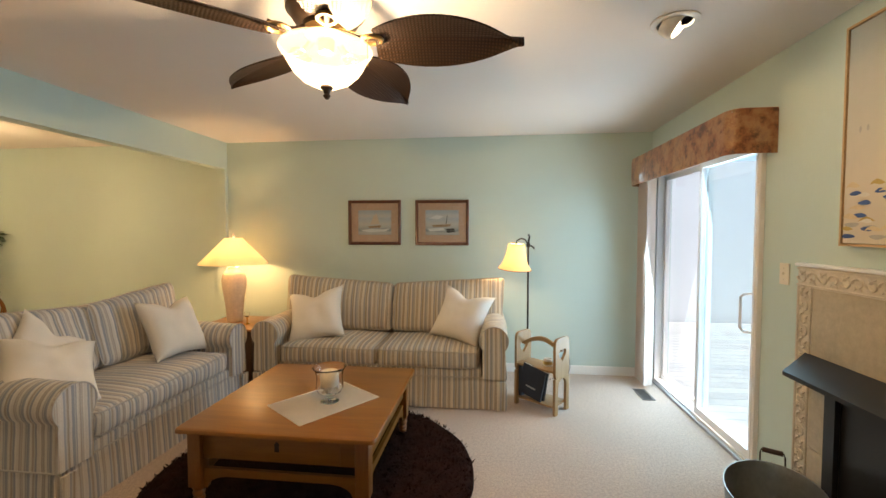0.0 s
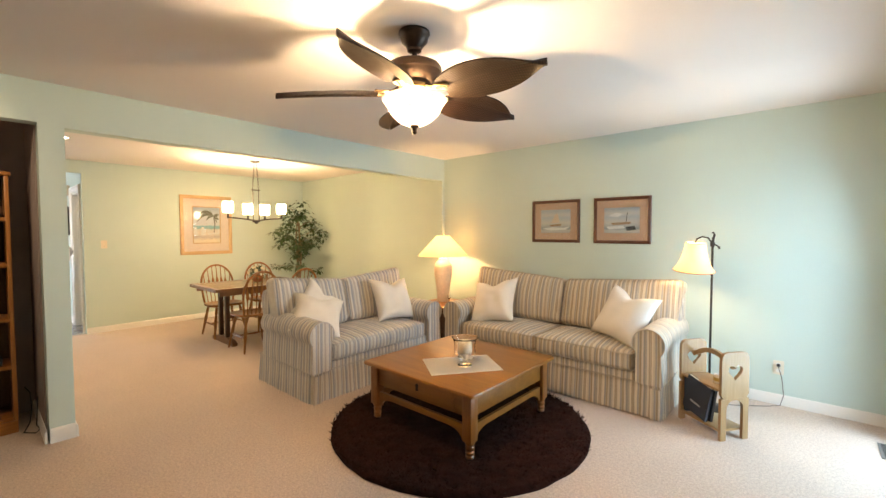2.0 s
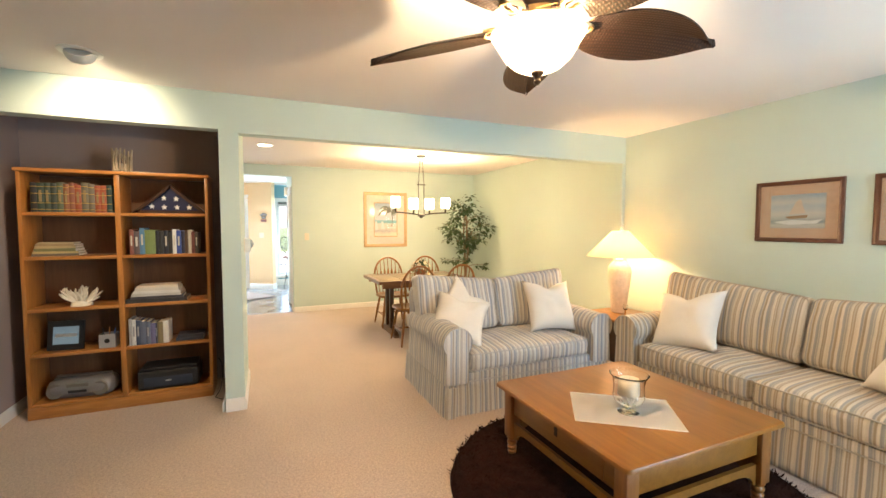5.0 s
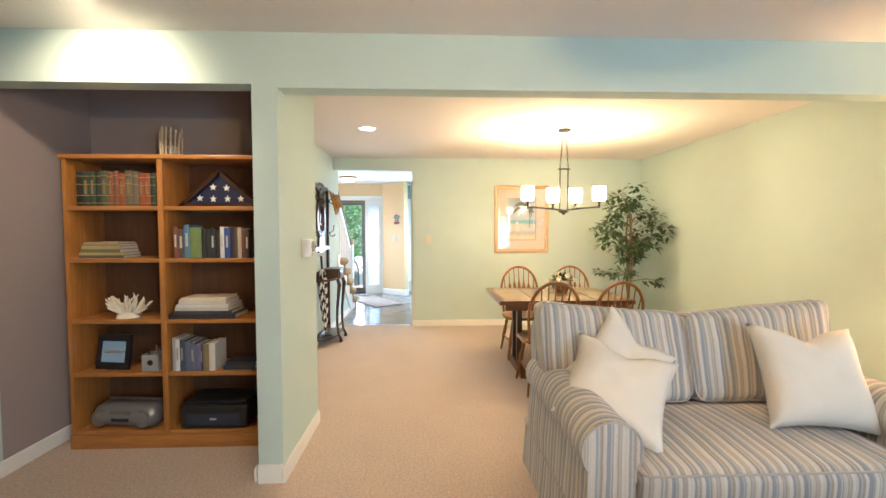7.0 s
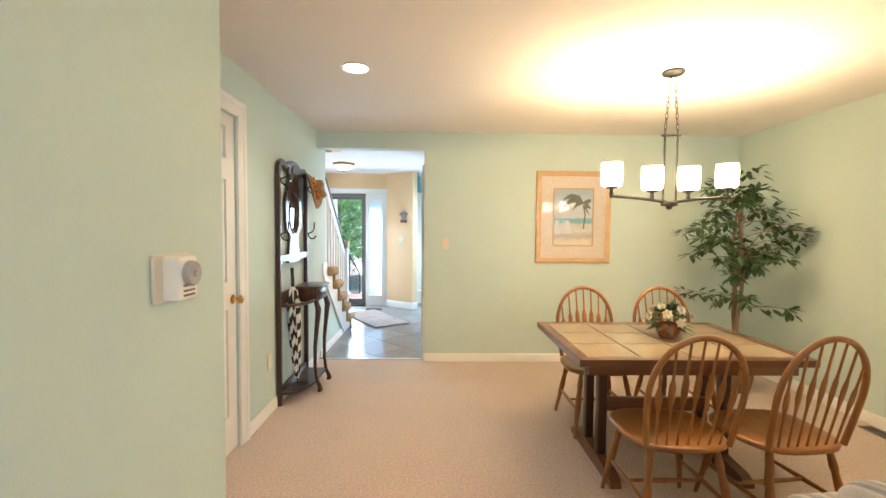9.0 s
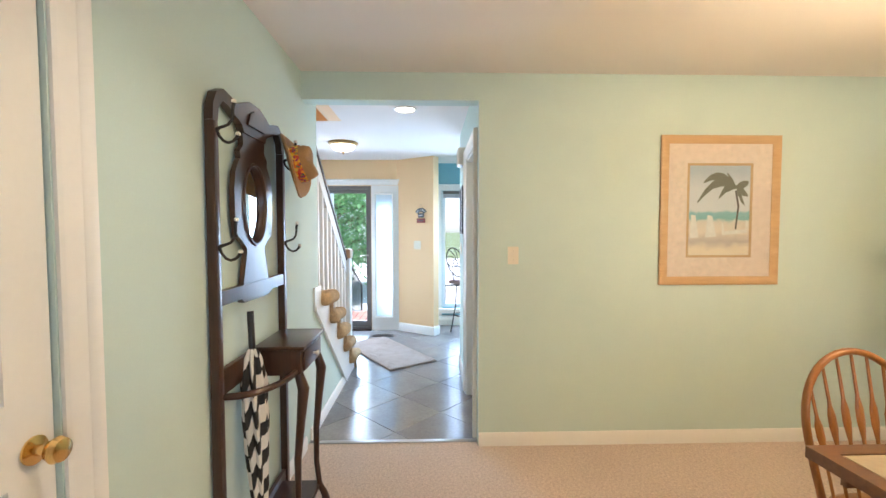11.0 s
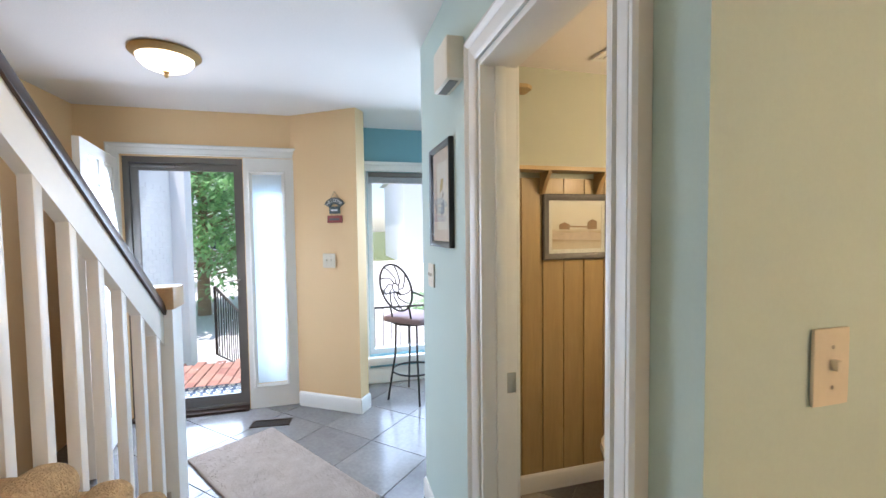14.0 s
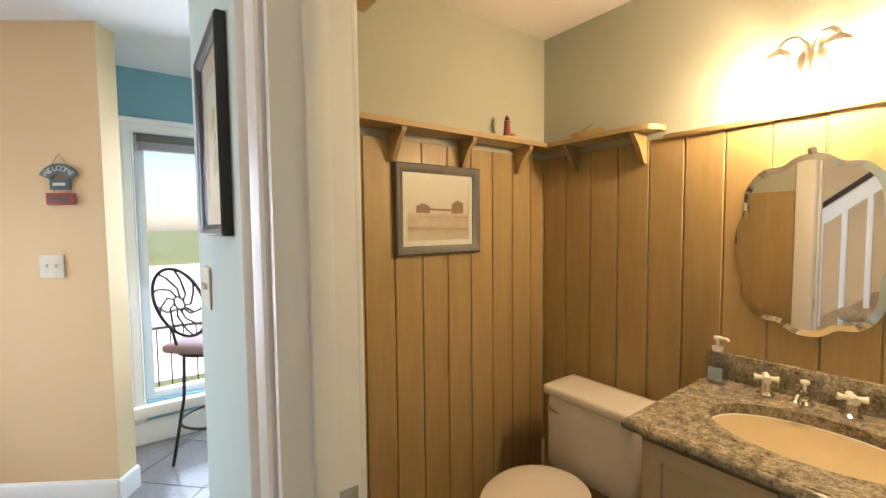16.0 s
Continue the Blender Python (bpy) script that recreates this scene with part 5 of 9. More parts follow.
rack_m = pose(0.62, 3.685, 0, 0, 0, rack_turn)
book(rack_m @ pose(-0.165, -0.085, 0.073, 0, 0, 0), 0.19, 0.26, 0.03, M["book_navy"], "dark navy book in the magazine stand")
bk = book(rack_m @ pose(0.05, -0.109, 0.075, 12, 0, 90), 0.21, 0.26, 0.022, M["book_navy"], "dark navy book leaning in the magazine stand")
part("title_bar", box((0.0, 0.06, 0.075), (-0.0012, 0.15, 0.088)), M["silver"], bk, "faint title line", m=pose(-0.0003, 0, 0))
book(rack_m @ pose(0.06, -0.07, 0.075, 9, 0, 90), 0.20, 0.24, 0.02, M["black"], "black book in the magazine stand")
pot = thing("candle_tin", rack_m @ pose(0.06, 0.0, 0.3535), "small white candle jar on the magazine stand", "candle")
part("jar", lathe([(0.034, 0), (0.036, 0.003), (0.036, 0.056), (0.034, 0.06), (0.031, 0.06), (0.031, 0.05), (0.002, 0.05)], n=24), M["porcelain"], pot)
part("label_band", lathe([(0.0362, 0.016), (0.0366, 0.016), (0.0366, 0.042), (0.0362, 0.042)], n=24, closed=False), M["ink_ochre"], pot)


# bookcase in the niche
def bookcase():
    b = thing("bookcase", pose(-3.425, -0.285, 0), "honey oak ten-compartment bookcase filled with books and ornaments", "bookcase")
    d, hw, h, t = 0.30, 0.605, 1.865, 0.024
    # local x out of the niche, y along it
    for y in (-hw, hw - t, -0.030):
        part("upright", box((0, y, 0.0), (d, y + t + (0.012 if y == -0.030 else 0), h - 0.026), 0.003), M["oak_z"], b)
    part("top_board", box((0, -hw - 0.012, h - 0.026), (d + 0.014, hw + 0.012, h), 0.004), M["oak_y"], b)
    for z in SHELVES:
        part("shelf", box((0.006, -hw + t, z - 0.026), (d - 0.004, -0.030, z), 0.003), M["oak_y"], b)
        part("shelf", box((0.006, 0.006, z - 0.026), (d - 0.004, hw - t, z), 0.003), M["oak_y"], b)
    part("plinth", box((d - 0.002, -hw + 0.002, 0.0), (d + 0.014, hw - 0.002, 0.088), 0.004), M["oak_y"], b, "oak plinth board")
    # Dark panel added here, darker than the shelves; the case is open-backed.
    part("back_panel", box((-0.004, -hw + 0.004, 0.02), (0.004, hw - 0.004, h - 0.03)), M["dark_back"], b, "dark panel added behind the open shelves")
    return b


M["dark_back"] = wood("dark_added_back", (0.095, 0.042, 0.018), (0.16, 0.075, 0.034), "Z", 0.6, 0.0)
SHELVES = (0.108, 0.485, 0.825, 1.215, 1.545)
bookcase()
BX, BY = -3.405, -0.282


def spot(x, y, k, **r):
    """A place on shelf k of the bookcase (5 is its top), in the bookcase's own x, y."""
    z = (*SHELVES, 1.866)[k] + 0.0008
    return pose(BX + x, BY + y, z, **r)


COVERS = {}


def cover(c, rough=0.55):
    if c not in COVERS:
        COVERS[c] = plain("book_cloth", c, rough, 0, 0.14, 14, 160, 0.12)
    return COVERS[c]


GILT = plain("gilt_bands", (0.55, 0.36, 0.10), 0.35, 0.8, 0.1, 10, 90, 0.0)


def shelf_book(y, k, w, h, t, c, label, lean=0.0, bands=None, bar=None, x=0.255):
    """An upright book with its spine to the room; y is its left side in the bookcase's own y."""
    m = spot(x, y, k) @ pose(0, 0, 0, 0, 0, 90) @ pose(0, 0, 0, 0, lean, 0)
    b = thing("book", m, label, "book", "books in the bookcase")
    bm = bmesh.new()
    box_in(bm, (0, 0, 0), (0.0022, w, h))
    box_in(bm, (t - 0.0022, 0, 0), (t, w, h))
    rings_in(bm, [[(t * i / 6, -0.004 * math.sin(math.pi * i / 6), z) for i in range(7)] + [(t, 0.0015, z), (0, 0.0015, z)] for z in (0, h)])
    part("cover", bm, cover(c), b, smooth=0)
    part("page_block", box((0.0024, 0.002, 0.003), (t - 0.0024, w - 0.004, h - 0.003)), M["paper"], b, smooth=0)
    for z, z2 in bands or ():
        part("gilt_band", box((0.001, -0.0048, z * h), (t - 0.001, -0.0040, z2 * h)), GILT, b, smooth=0)
    if bar:
        part("title_bar", box((t * 0.3, -0.0048, h * 0.35), (t * 0.7, -0.0042, h * 0.75)), cover(bar), b, smooth=0)
    return b


def lying_book(m, w, l, t, c, label):
    b = thing("book", m, label, "book", "books in the bookcase")
    bm = bmesh.new()
    box_in(bm, (-w / 2, -l / 2, 0), (w / 2, l / 2, 0.002))
    box_in(bm, (-w / 2, -l / 2, t - 0.002), (w / 2, l / 2, t))
    box_in(bm, (w / 2 - 0.002, -l / 2, 0.002), (w / 2, l / 2, t - 0.002))
    part("cover", bm, cover(c), b, smooth=0)
    part("page_block", box((-w / 2 + 0.003, -l / 2 + 0.003, 0.0022), (w / 2 - 0.0022, l / 2 - 0.003, t - 0.0022)), M["paper"], b, smooth=0)
    return b


rng = random.Random(11)
y = -0.540
tones = [(0.018, 0.016, 0.015), (0.035, 0.055, 0.040), (0.045, 0.065, 0.045), (0.03, 0.04, 0.03), (0.08, 0.10, 0.06), (0.22, 0.09, 0.04), (0.22, 0.085, 0.05), (0.28, 0.07, 0.03), (0.12, 0.11, 0.075), (0.14, 0.12, 0.085), (0.26, 0.06, 0.025), (0.30, 0.075, 0.03), (0.025, 0.045, 0.035), (0.03, 0.05, 0.04), (0.02, 0.04, 0.035), (0.035, 0.05, 0.045)]
for i, c in enumerate(tones):
    t = rng.uniform(0.032, 0.042)
    shelf_book(y, 4, 0.16, rng.uniform(0.205, 0.225), t, c, "old leather-bound book with gilt bands", bands=((0.08, 0.10), (0.30, 0.32), (0.62, 0.64), (0.86, 0.88)), bar=(0.26, 0.18, 0.08) if i % 3 else None)
    y += t + 0.0008
    if y > -0.075:
        break
y = 0.045
row = [((0.20, 0.07, 0.05), 0.03, 0.20), ((0.10, 0.07, 0.07), 0.036, 0.185), ((0.08, 0.20, 0.34), 0.034, 0.212), ((0.16, 0.22, 0.08), 0.072, 0.195), ((0.02, 0.02, 0.022), 0.022, 0.19), ((0.03, 0.03, 0.03), 0.032, 0.185), ((0.02, 0.022, 0.03), 0.03, 0.19), ((0.025, 0.022, 0.02), 0.028, 0.18), ((0.66, 0.66, 0.64), 0.026, 0.20), ((0.04, 0.08, 0.30), 0.034, 0.19), ((0.03, 0.03, 0.06), 0.024, 0.185), ((0.10, 0.06, 0.04), 0.022, 0.19), ((0.46, 0.44, 0.40), 0.024, 0.195), ((0.14, 0.05, 0.05), 0.022, 0.18), ((0.05, 0.045, 0.04), 0.024, 0.175)]
for c, t, h in row:
    shelf_book(y, 3, 0.15, h, t, c, "hardback book standing in a row", bar=(0.5, 0.48, 0.42) if rng.random() < 0.5 else None)
    y += t + 0.001
y = 0.018
for c, t, h in [((0.36, 0.36, 0.36), 0.020, 0.215), ((0.62, 0.62, 0.60), 0.026, 0.205), ((0.05, 0.07, 0.12), 0.030, 0.20), ((0.10, 0.12, 0.18), 0.034, 0.19), ((0.12, 0.14, 0.20), 0.030, 0.185), ((0.14, 0.13, 0.24), 0.034, 0.17), ((0.05, 0.05, 0.07), 0.012, 0.17), ((0.22, 0.17, 0.08), 0.038, 0.175), ((0.64, 0.61, 0.54), 0.038, 0.18)]:
    shelf_book(y, 1, 0.15, h, t, c, "paperback book standing in a row", bar=(0.3, 0.3, 0.32) if rng.random() < 0.5 else None)
    y += t + 0.001
lying_book(spot(0.17, 0.435, 1), 0.15, 0.20, 0.028, (0.04, 0.05, 0.07), "dark book lying flat on a shelf")
lying_book(spot(0.17, 0.435, 1) @ pose(0, 0.005, 0.0285, 0, 0, 3), 0.15, 0.19, 0.022, (0.03, 0.03, 0.04), "dark book lying flat on a shelf")
z = 0.0
for w, l, t, c, a in [(0.20, 0.42, 0.030, (0.03, 0.03, 0.035), 0), (0.20, 0.36, 0.020, (0.05, 0.05, 0.06), 2), (0.20, 0.34, 0.022, (0.50, 0.48, 0.44), -2), (0.20, 0.33, 0.018, (0.62, 0.60, 0.56), 1), (0.19, 0.30, 0.026, (0.58, 0.54, 0.46), -1), (0.19, 0.28, 0.016, (0.66, 0.56, 0.44), 2)]:
    lying_book(spot(0.165, 0.225 - l * 0.02, 2) @ pose(0, 0, z, 0, 0, a), w, l, t, c, "large book lying in a stack")
    z += t + 0.0006
z = 0.0
for l, t, c, a in [(0.28, 0.018, (0.12, 0.10, 0.08), 0), (0.27, 0.016, (0.42, 0.34, 0.16), 2), (0.25, 0.022, (0.16, 0.17, 0.08), -2), (0.24, 0.018, (0.40, 0.32, 0.18), 1), (0.23, 0.014, (0.30, 0.22, 0.12), -2), (0.21, 0.012, (0.36, 0.30, 0.18), 3)]:
    lying_book(spot(0.15, -0.42, 3) @ pose(0, 0, z, 0, 0, a), 0.17, l, t, c, "worn thin book lying in a stack")
    z += t + 0.0006

# folded cloth in a triangular case
fc = thing("triangular_case", spot(0.20, 0.325, 4), "triangular wooden display case with folded navy star cloth", "display case")
tri = [(-0.265, 0.0), (0.265, 0.0), (0.0, 0.235)]
M["navy"] = plain("navy_cloth", (0.018, 0.022, 0.060), 0.85, 0, 0.1, 14, 240, 0.25)
M["star"] = plain("white_star_cloth", (0.75, 0.74, 0.72), 0.85, 0, 0.05, 20, 200, 0.1)
for a, b in zip(tri, tri[1:] + tri[:1]):
    av, bv = Vector(a), Vector(b)
    nrm = Vector((-(bv - av).y, (bv - av).x)).normalized() * 0.022
    cen = Vector((0, 0.08))
    nrm = nrm if nrm.dot(cen - av) > 0 else -nrm
    dirv = (bv - av).normalized()
    part("side", slab([av, bv, bv + nrm - dirv * 0.035, av + nrm + dirv * 0.035], -0.04, 0.035, YZ), M["dark_wood"], fc, smooth=0)
cl = part("folded_cloth", slab([(-0.205, 0.022), (0.205, 0.022), (0.0, 0.205)], -0.03, 0.012, YZ), M["navy"], fc, "navy cloth with white stars")
for u, v in ((-0.13, 0.055), (-0.045, 0.05), (0.045, 0.05), (0.13, 0.05), (-0.045, 0.125), (0.04, 0.12)):
    pts = []
    for i in range(10):
        r = 0.024 if i % 2 == 0 else 0.010
        pts.append((u + r * math.sin(math.pi * i / 5), v + r * math.cos(math.pi * i / 5)))
    part("star", slab(pts, 0.0122, 0.0134, YZ), M["star"], cl, smooth=0)

# coral
M["coral"] = plain("bleached_coral", (0.74, 0.68, 0.56), 0.8, 0, 0.08, 20, 70, 0.5, 0.004)
bm = bmesh.new()
rng = random.Random(8)
for i in range(26):
    a, tilt = rng.random() * 6.28, rng.uniform(0.1, 1.15)
    p = Vector((0.02 * math.cos(a), 0.03 * math.sin(a), 0.02))
    d = Vector((math.cos(a) * math.sin(tilt) * 0.55, math.sin(a) * math.sin(tilt), math.cos(tilt))).normalized()
    ln = rng.uniform(0.08, 0.135)
    pts = [p + d * ln * k / 5 + Vector((rng.uniform(-1, 1), rng.uniform(-1, 1), rng.uniform(-1, 1))) * 0.005 * k / 3 for k in range(6)]
    tube_in(bm, pts, [0.011, 0.010, 0.009, 0.008, 0.0065, 0.003], 6)
    for k in (2, 3, 4):
        e = (d + Vector((rng.uniform(-1, 1), rng.uniform(-1, 1), rng.uniform(0, 0.8))) * 0.9).normalized()
        tube_in(bm, [pts[k], pts[k] + e * 0.022, pts[k] + e * 0.04], [0.007, 0.006, 0.0028], 6)
lathe_in(bm, [(0.004, 0.0), (0.07, 0.0), (0.065, 0.02), (0.03, 0.035), (0.004, 0.04)], n=14)
solid("coral", bm, M["coral"], "branching white coral ornament on a shelf", "coral", smooth=60, m=spot(0.19, -0.29, 2))

# digital photo frame, pen cup
df = thing("photo_frame", spot(0.20, -0.40, 1) @ pose(0, 0, 0, 0, -9, -8), "black tabletop photo frame with a lit pale screen", "photo frame")
part("bezel", wall_bm((-0.118, 0.118), (0, 0.225), (-0.008, 0.008), [(-0.085, 0.085, 0.045, 0.18)], YZ), M["black"], df)
part("screen", box((-0.004, -0.085, 0.045), (0.003, 0.085, 0.18)), glowing("pale_screen", (0.45, 0.65, 0.78), 0.06, (0.12, 0.18, 0.22)), df, "pale blue screen")
part("band", box((0.0032, -0.07, 0.10), (0.0038, 0.07, 0.125)), M["silver"], df)
part("stand", box((-0.09, -0.03, 0), (-0.008, 0.03, 0.006), 0.002), M["black"], df)
pc = thing("pen_cup", spot(0.20, -0.125, 1), "small square tin pen cup with pens on a shelf", "pen cup")
part("cup", wall_bm((-0.052, 0.052), (-0.052, 0.052), (0.004, 0.105), [(-0.047, 0.047, -0.047, 0.047)], XY), M["silver"], pc, smooth=0)
part("base", box((-0.052, -0.052, 0), (0.052, 0.052, 0.004)), M["silver"], pc)
part("emblem", lathe([(0.002, 0.0), (0.018, 0.0), (0.018, 0.0012), (0.002, 0.0012)], n=16, m=pose(0.0524, 0, 0.055, 0, 90, 0)), M["black"], pc)
for dx, dy, c in ((-0.02, 0.02, M["red_wood"]), (0.01, -0.02, M["black"]), (0.02, 0.03, M["ink_blue"]), (-0.01, 0.0, M["oak_z"])):
    part("pen", tube([(dx, dy, 0.006), (dx * 1.6, dy * 1.7, 0.15)], 0.004, 6), c, pc)

# radio, printer
rd = thing("radio", spot(0.15, -0.31, 0) @ pose(0, 0, 0, 0, 0, -6), "silver portable radio with rounded ends", "radio")
part("case", soft_box((0.20, 0.44, 0.14), 0.06, (0.012, 0, 0.012), 10, pose(0, 0, 0.072)), plain("pewter_plastic", (0.20, 0.20, 0.21), 0.3, 0.3, 0.1, 6, 90, 0.02), rd, smooth=70)
for sy in (-1, 1):
    part("speaker", lathe([(0.002, 0.0), (0.052, 0.0), (0.056, 0.008), (0.050, 0.012), (0.002, 0.004)], n=24, m=pose(0.094, sy * 0.145, 0.068, 0, 82, 0)), M["grey"], rd, "dark grille speaker")
part("display", box((0.098, -0.06, 0.05), (0.112, 0.06, 0.075), 0.004), M["black"], rd)
part("deck", box((0.098, -0.07, 0.082), (0.108, 0.07, 0.118), 0.004), M["grey"], rd)
part("handle", tube([(0, -0.19, 0.13), (-0.02, -0.18, 0.155), (-0.02, 0.18, 0.155), (0, 0.19, 0.13)], 0.008, 8), M["grey"], rd)
pr = thing("printer", spot(0.155, 0.28, 0), "black flat desktop printer on the lowest shelf", "printer")
part("case", soft_box((0.25, 0.43, 0.155), 0.022, (0.004, 0, 0.004), 9, pose(0.0, 0, 0.079)), M["black"], pr, smooth=60)
part("lid", soft_box((0.23, 0.40, 0.022), 0.008, cuts=5, m=pose(-0.01, 0, 0.168)), M["black"], pr, smooth=60)
part("front_panel", box((0.124, -0.17, 0.03), (0.1295, 0.17, 0.105), 0.003), M["book_navy"], pr)
part("badge", slab([(0.024 * math.cos(2 * math.pi * i / 16), 0.07 + 0.007 * math.sin(2 * math.pi * i / 16)) for i in range(16)], 0.1297, 0.1305, YZ), M["silver"], pr, "pale oval badge")
cable = tube([(BX + 0.22, 0.360, 0.30), (BX + 0.25, 0.385, 0.26), (BX + 0.27, 0.39, 0.14), (BX + 0.30, 0.375, 0.05), (BX + 0.36, 0.34, 0.008), (BX + 0.42, 0.395, 0.006), (BX + 0.36, 0.425, 0.006), (BX + 0.30, 0.41, 0.02), (BX + 0.24, 0.425, 0.22)], 0.004, 6)
solid("power_cable", cable, M["black"], "black power cables bunched beside the bookcase", "cable")

# stick lantern on top
sl = thing("stick_lantern", spot(0.17, 0.0, 5), "driftwood stick candle lantern on the bookcase top", "lantern")
M["drift"] = plain("driftwood", (0.50, 0.40, 0.27), 0.85, 0, 0.2, 30, 90, 0.4)
rng = random.Random(2)
part("cup", lathe([(0.004, 0.0), (0.048, 0.0), (0.048, 0.13), (0.045, 0.13), (0.045, 0.004), (0.004, 0.004)], n=20), M["glass"], sl)
part("candle", lathe([(0.002, 0.005), (0.034, 0.005), (0.034, 0.07), (0.002, 0.068)], n=16), M["wax"], sl)
for i in range(15):
    a = 2 * math.pi * i / 15
    r1 = 0.058
    top = rng.uniform(0.13, 0.19)
    part("stick", tube([(r1 * math.cos(a), r1 * math.sin(a), 0.0), (r1 * 1.05 * math.cos(a + rng.uniform(-0.15, 0.15)), r1 * 1.05 * math.sin(a), top * 0.5), (r1 * 1.12 * math.cos(a + rng.uniform(-0.25, 0.25)), r1 * 1.12 * math.sin(a + 0.1), top)], rng.uniform(0.005, 0.008), 6), M["drift"], sl)

# sliding door
M["vinyl"] = plain("white_vinyl", (0.80, 0.81, 0.82), 0.35, 0, 0.02, 4, 60, 0.02)
sd = thing("window_1", pose(0, 0, 0), "white vinyl sliding patio door with clear glass", "sliding door", kind="structure")
y0, y1, z1 = SLIDE[0], SLIDE[1], SLIDE[3]
xw = XE + 0.06
part("frame", wall_bm((y0 + 0.001, y1 - 0.001), (0.0, z1 - 0.001), (xw - 0.05, xw + 0.07), [(y0 + 0.03, y1 - 0.03, 0.035, z1 - 0.035)], YZ), M["vinyl"], sd, smooth=0)
part("track", box((xw - 0.075, y0 + 0.01, -0.004), (xw - 0.05, y1 - 0.01, 0.022), 0.003), M["silver"], sd, "aluminium track")
mid = 3.60
for nm, a, b, x in (("sliding_panel", y0 + 0.031, mid + 0.02, xw - 0.018), ("fixed_panel", mid - 0.02, y1 - 0.031, xw + 0.030)):
    p = part(nm, wall_bm((a, b), (0.036, z1 - 0.036), (x - 0.018, x + 0.018), [(a + 0.040, b - 0.040, 0.09, z1 - 0.08)], YZ), M["vinyl"], sd, smooth=0)
    g = part("pane", box((x - 0.003, a + 0.039, 0.089), (x + 0.003, b - 0.039, z1 - 0.079)), M["tint_pane"] if nm == "sliding_panel" else M["pane"], p, "clear glass pane", smooth=0)
    g.visible_shadow = False
hd = part("handle", tube([(xw - 0.035, y0 + 0.075, 1.075), (xw - 0.075, y0 + 0.085, 1.07), (xw - 0.085, y0 + 0.10, 1.05), (xw - 0.085, y0 + 0.10, 0.86), (xw - 0.075, y0 + 0.085, 0.84), (xw - 0.035, y0 + 0.075, 0.835)], 0.009, 8), M["vinyl"], sd, "white pull handle")

# vertical blinds stacked at the far side, and the shaped cornice
M["blind"] = plain("ivory_blind_vanes", (0.78, 0.70, 0.64), 0.6, 0, 0.03, 5, 120, 0.08)
vb = thing("vertical_blinds", pose(XE - 0.12, 4.02, 0), "ivory vertical blinds drawn back beside the sliding door", "blinds")
part("head_rail", box((-0.02, -1.20, 1.975), (0.02, 0.42, 2.01), 0.003), M["blind"], vb)
for i in range(14):
    a = 0.16 + i * 0.019
    prof = [(-0.044 + 0.088 * k / 6, 0.006 * math.sin(math.pi * k / 6)) for k in range(7)]
    out = prof + [(u, v + 0.0014) for u, v in prof[::-1]]
    part("vane", slab(out, 0.03, 1.972, XY), M["blind"], vb, m=pose(0, a, 0, 0, 0, 16 + 4 * math.sin(i * 2.1)), smooth=40)


def cornice_mat(name):
    m, nt, b = nodes_of(name)
    v = coords(nt)
    n1 = noise_tex(nt, v, 7.0, 4.0, 0.6)
    c1 = ramp(nt, n1, [(0.30, (0.24, 0.075, 0.028)), (0.45, (0.36, 0.145, 0.052)), (0.56, (0.42, 0.22, 0.09)), (0.68, (0.26, 0.13, 0.075))])
    n2 = noise_tex(nt, v, 19.0, 5.0, 0.65)
    spots = ramp(nt, mixed(nt, n1, n2, 0.62), [(0.40, (0.16, 0.10, 0.09)), (0.47, (0.75, 0.62, 0.55)), (0.53, (1, 1, 1))])
    mx = nt.nodes.new("ShaderNodeMix")
    mx.data_type, mx.blend_type = "RGBA", "MULTIPLY"
    mx.inputs["Factor"].default_value = 0.8
    nt.links.new(c1, mx.inputs[6])
    nt.links.new(spots, mx.inputs[7])
    nt.links.new(mx.outputs[2], b.inputs["Base Color"])
    b.inputs["Roughness"].default_value = 0.45
    b.inputs["Sheen Weight"].default_value = 0.3
    bump_from(nt, b, n2, 0.2, 0.003)
    return m


M["cornice"] = cornice_mat("rust_floral_chintz")
bm = bmesh.new()
ring = [(XE - 0.002, 2.70)] + [(XE - 0.17 - 0.075 * math.sin(radians(a)), 2.70 + 0.075 - 0.075 * math.cos(radians(a))) for a in range(0, 91, 15)] + [(XE - 0.245, 4.33)] + [(XE - 0.17 - 0.075 * math.cos(radians(a)), 4.33 + 0.075 * math.sin(radians(a))) for a in range(15, 91, 15)] + [(XE - 0.002, 4.405)]
inner = [(XE - 0.002, 2.715)] + [(XE - 0.165 - 0.065 * math.sin(radians(a)), 2.715 + 0.065 - 0.065 * math.cos(radians(a))) for a in range(0, 91, 15)] + [(XE - 0.230, 4.325)] + [(XE - 0.165 - 0.065 * math.cos(radians(a)), 4.325 + 0.065 * math.sin(radians(a))) for a in range(15, 91, 15)] + [(XE - 0.002, 4.39)]
rows = []
for pts, z in ((inner, 1.90), (ring, 1.892), (ring, 1.96), (ring, 2.03), (ring, 2.10), (ring, 2.142), (inner, 2.148)):
    rows.append([bm.verts.new((x - (0.006 if 1.95 < z < 2.11 and x < XE - 0.01 else 0), y, z)) for x, y in pts])
rows.append(rows[0])
for a, b in zip(rows, rows[1:]):
    for i in range(len(a) - 1):
        bm.faces.new((a[i], a[i + 1], b[i + 1], b[i]))
co = thing("cornice", pose(0, 0, 0), "rust floral upholstered cornice over the sliding door", "cornice")
part("padded_front", bm, M["cornice"], co, smooth=60)
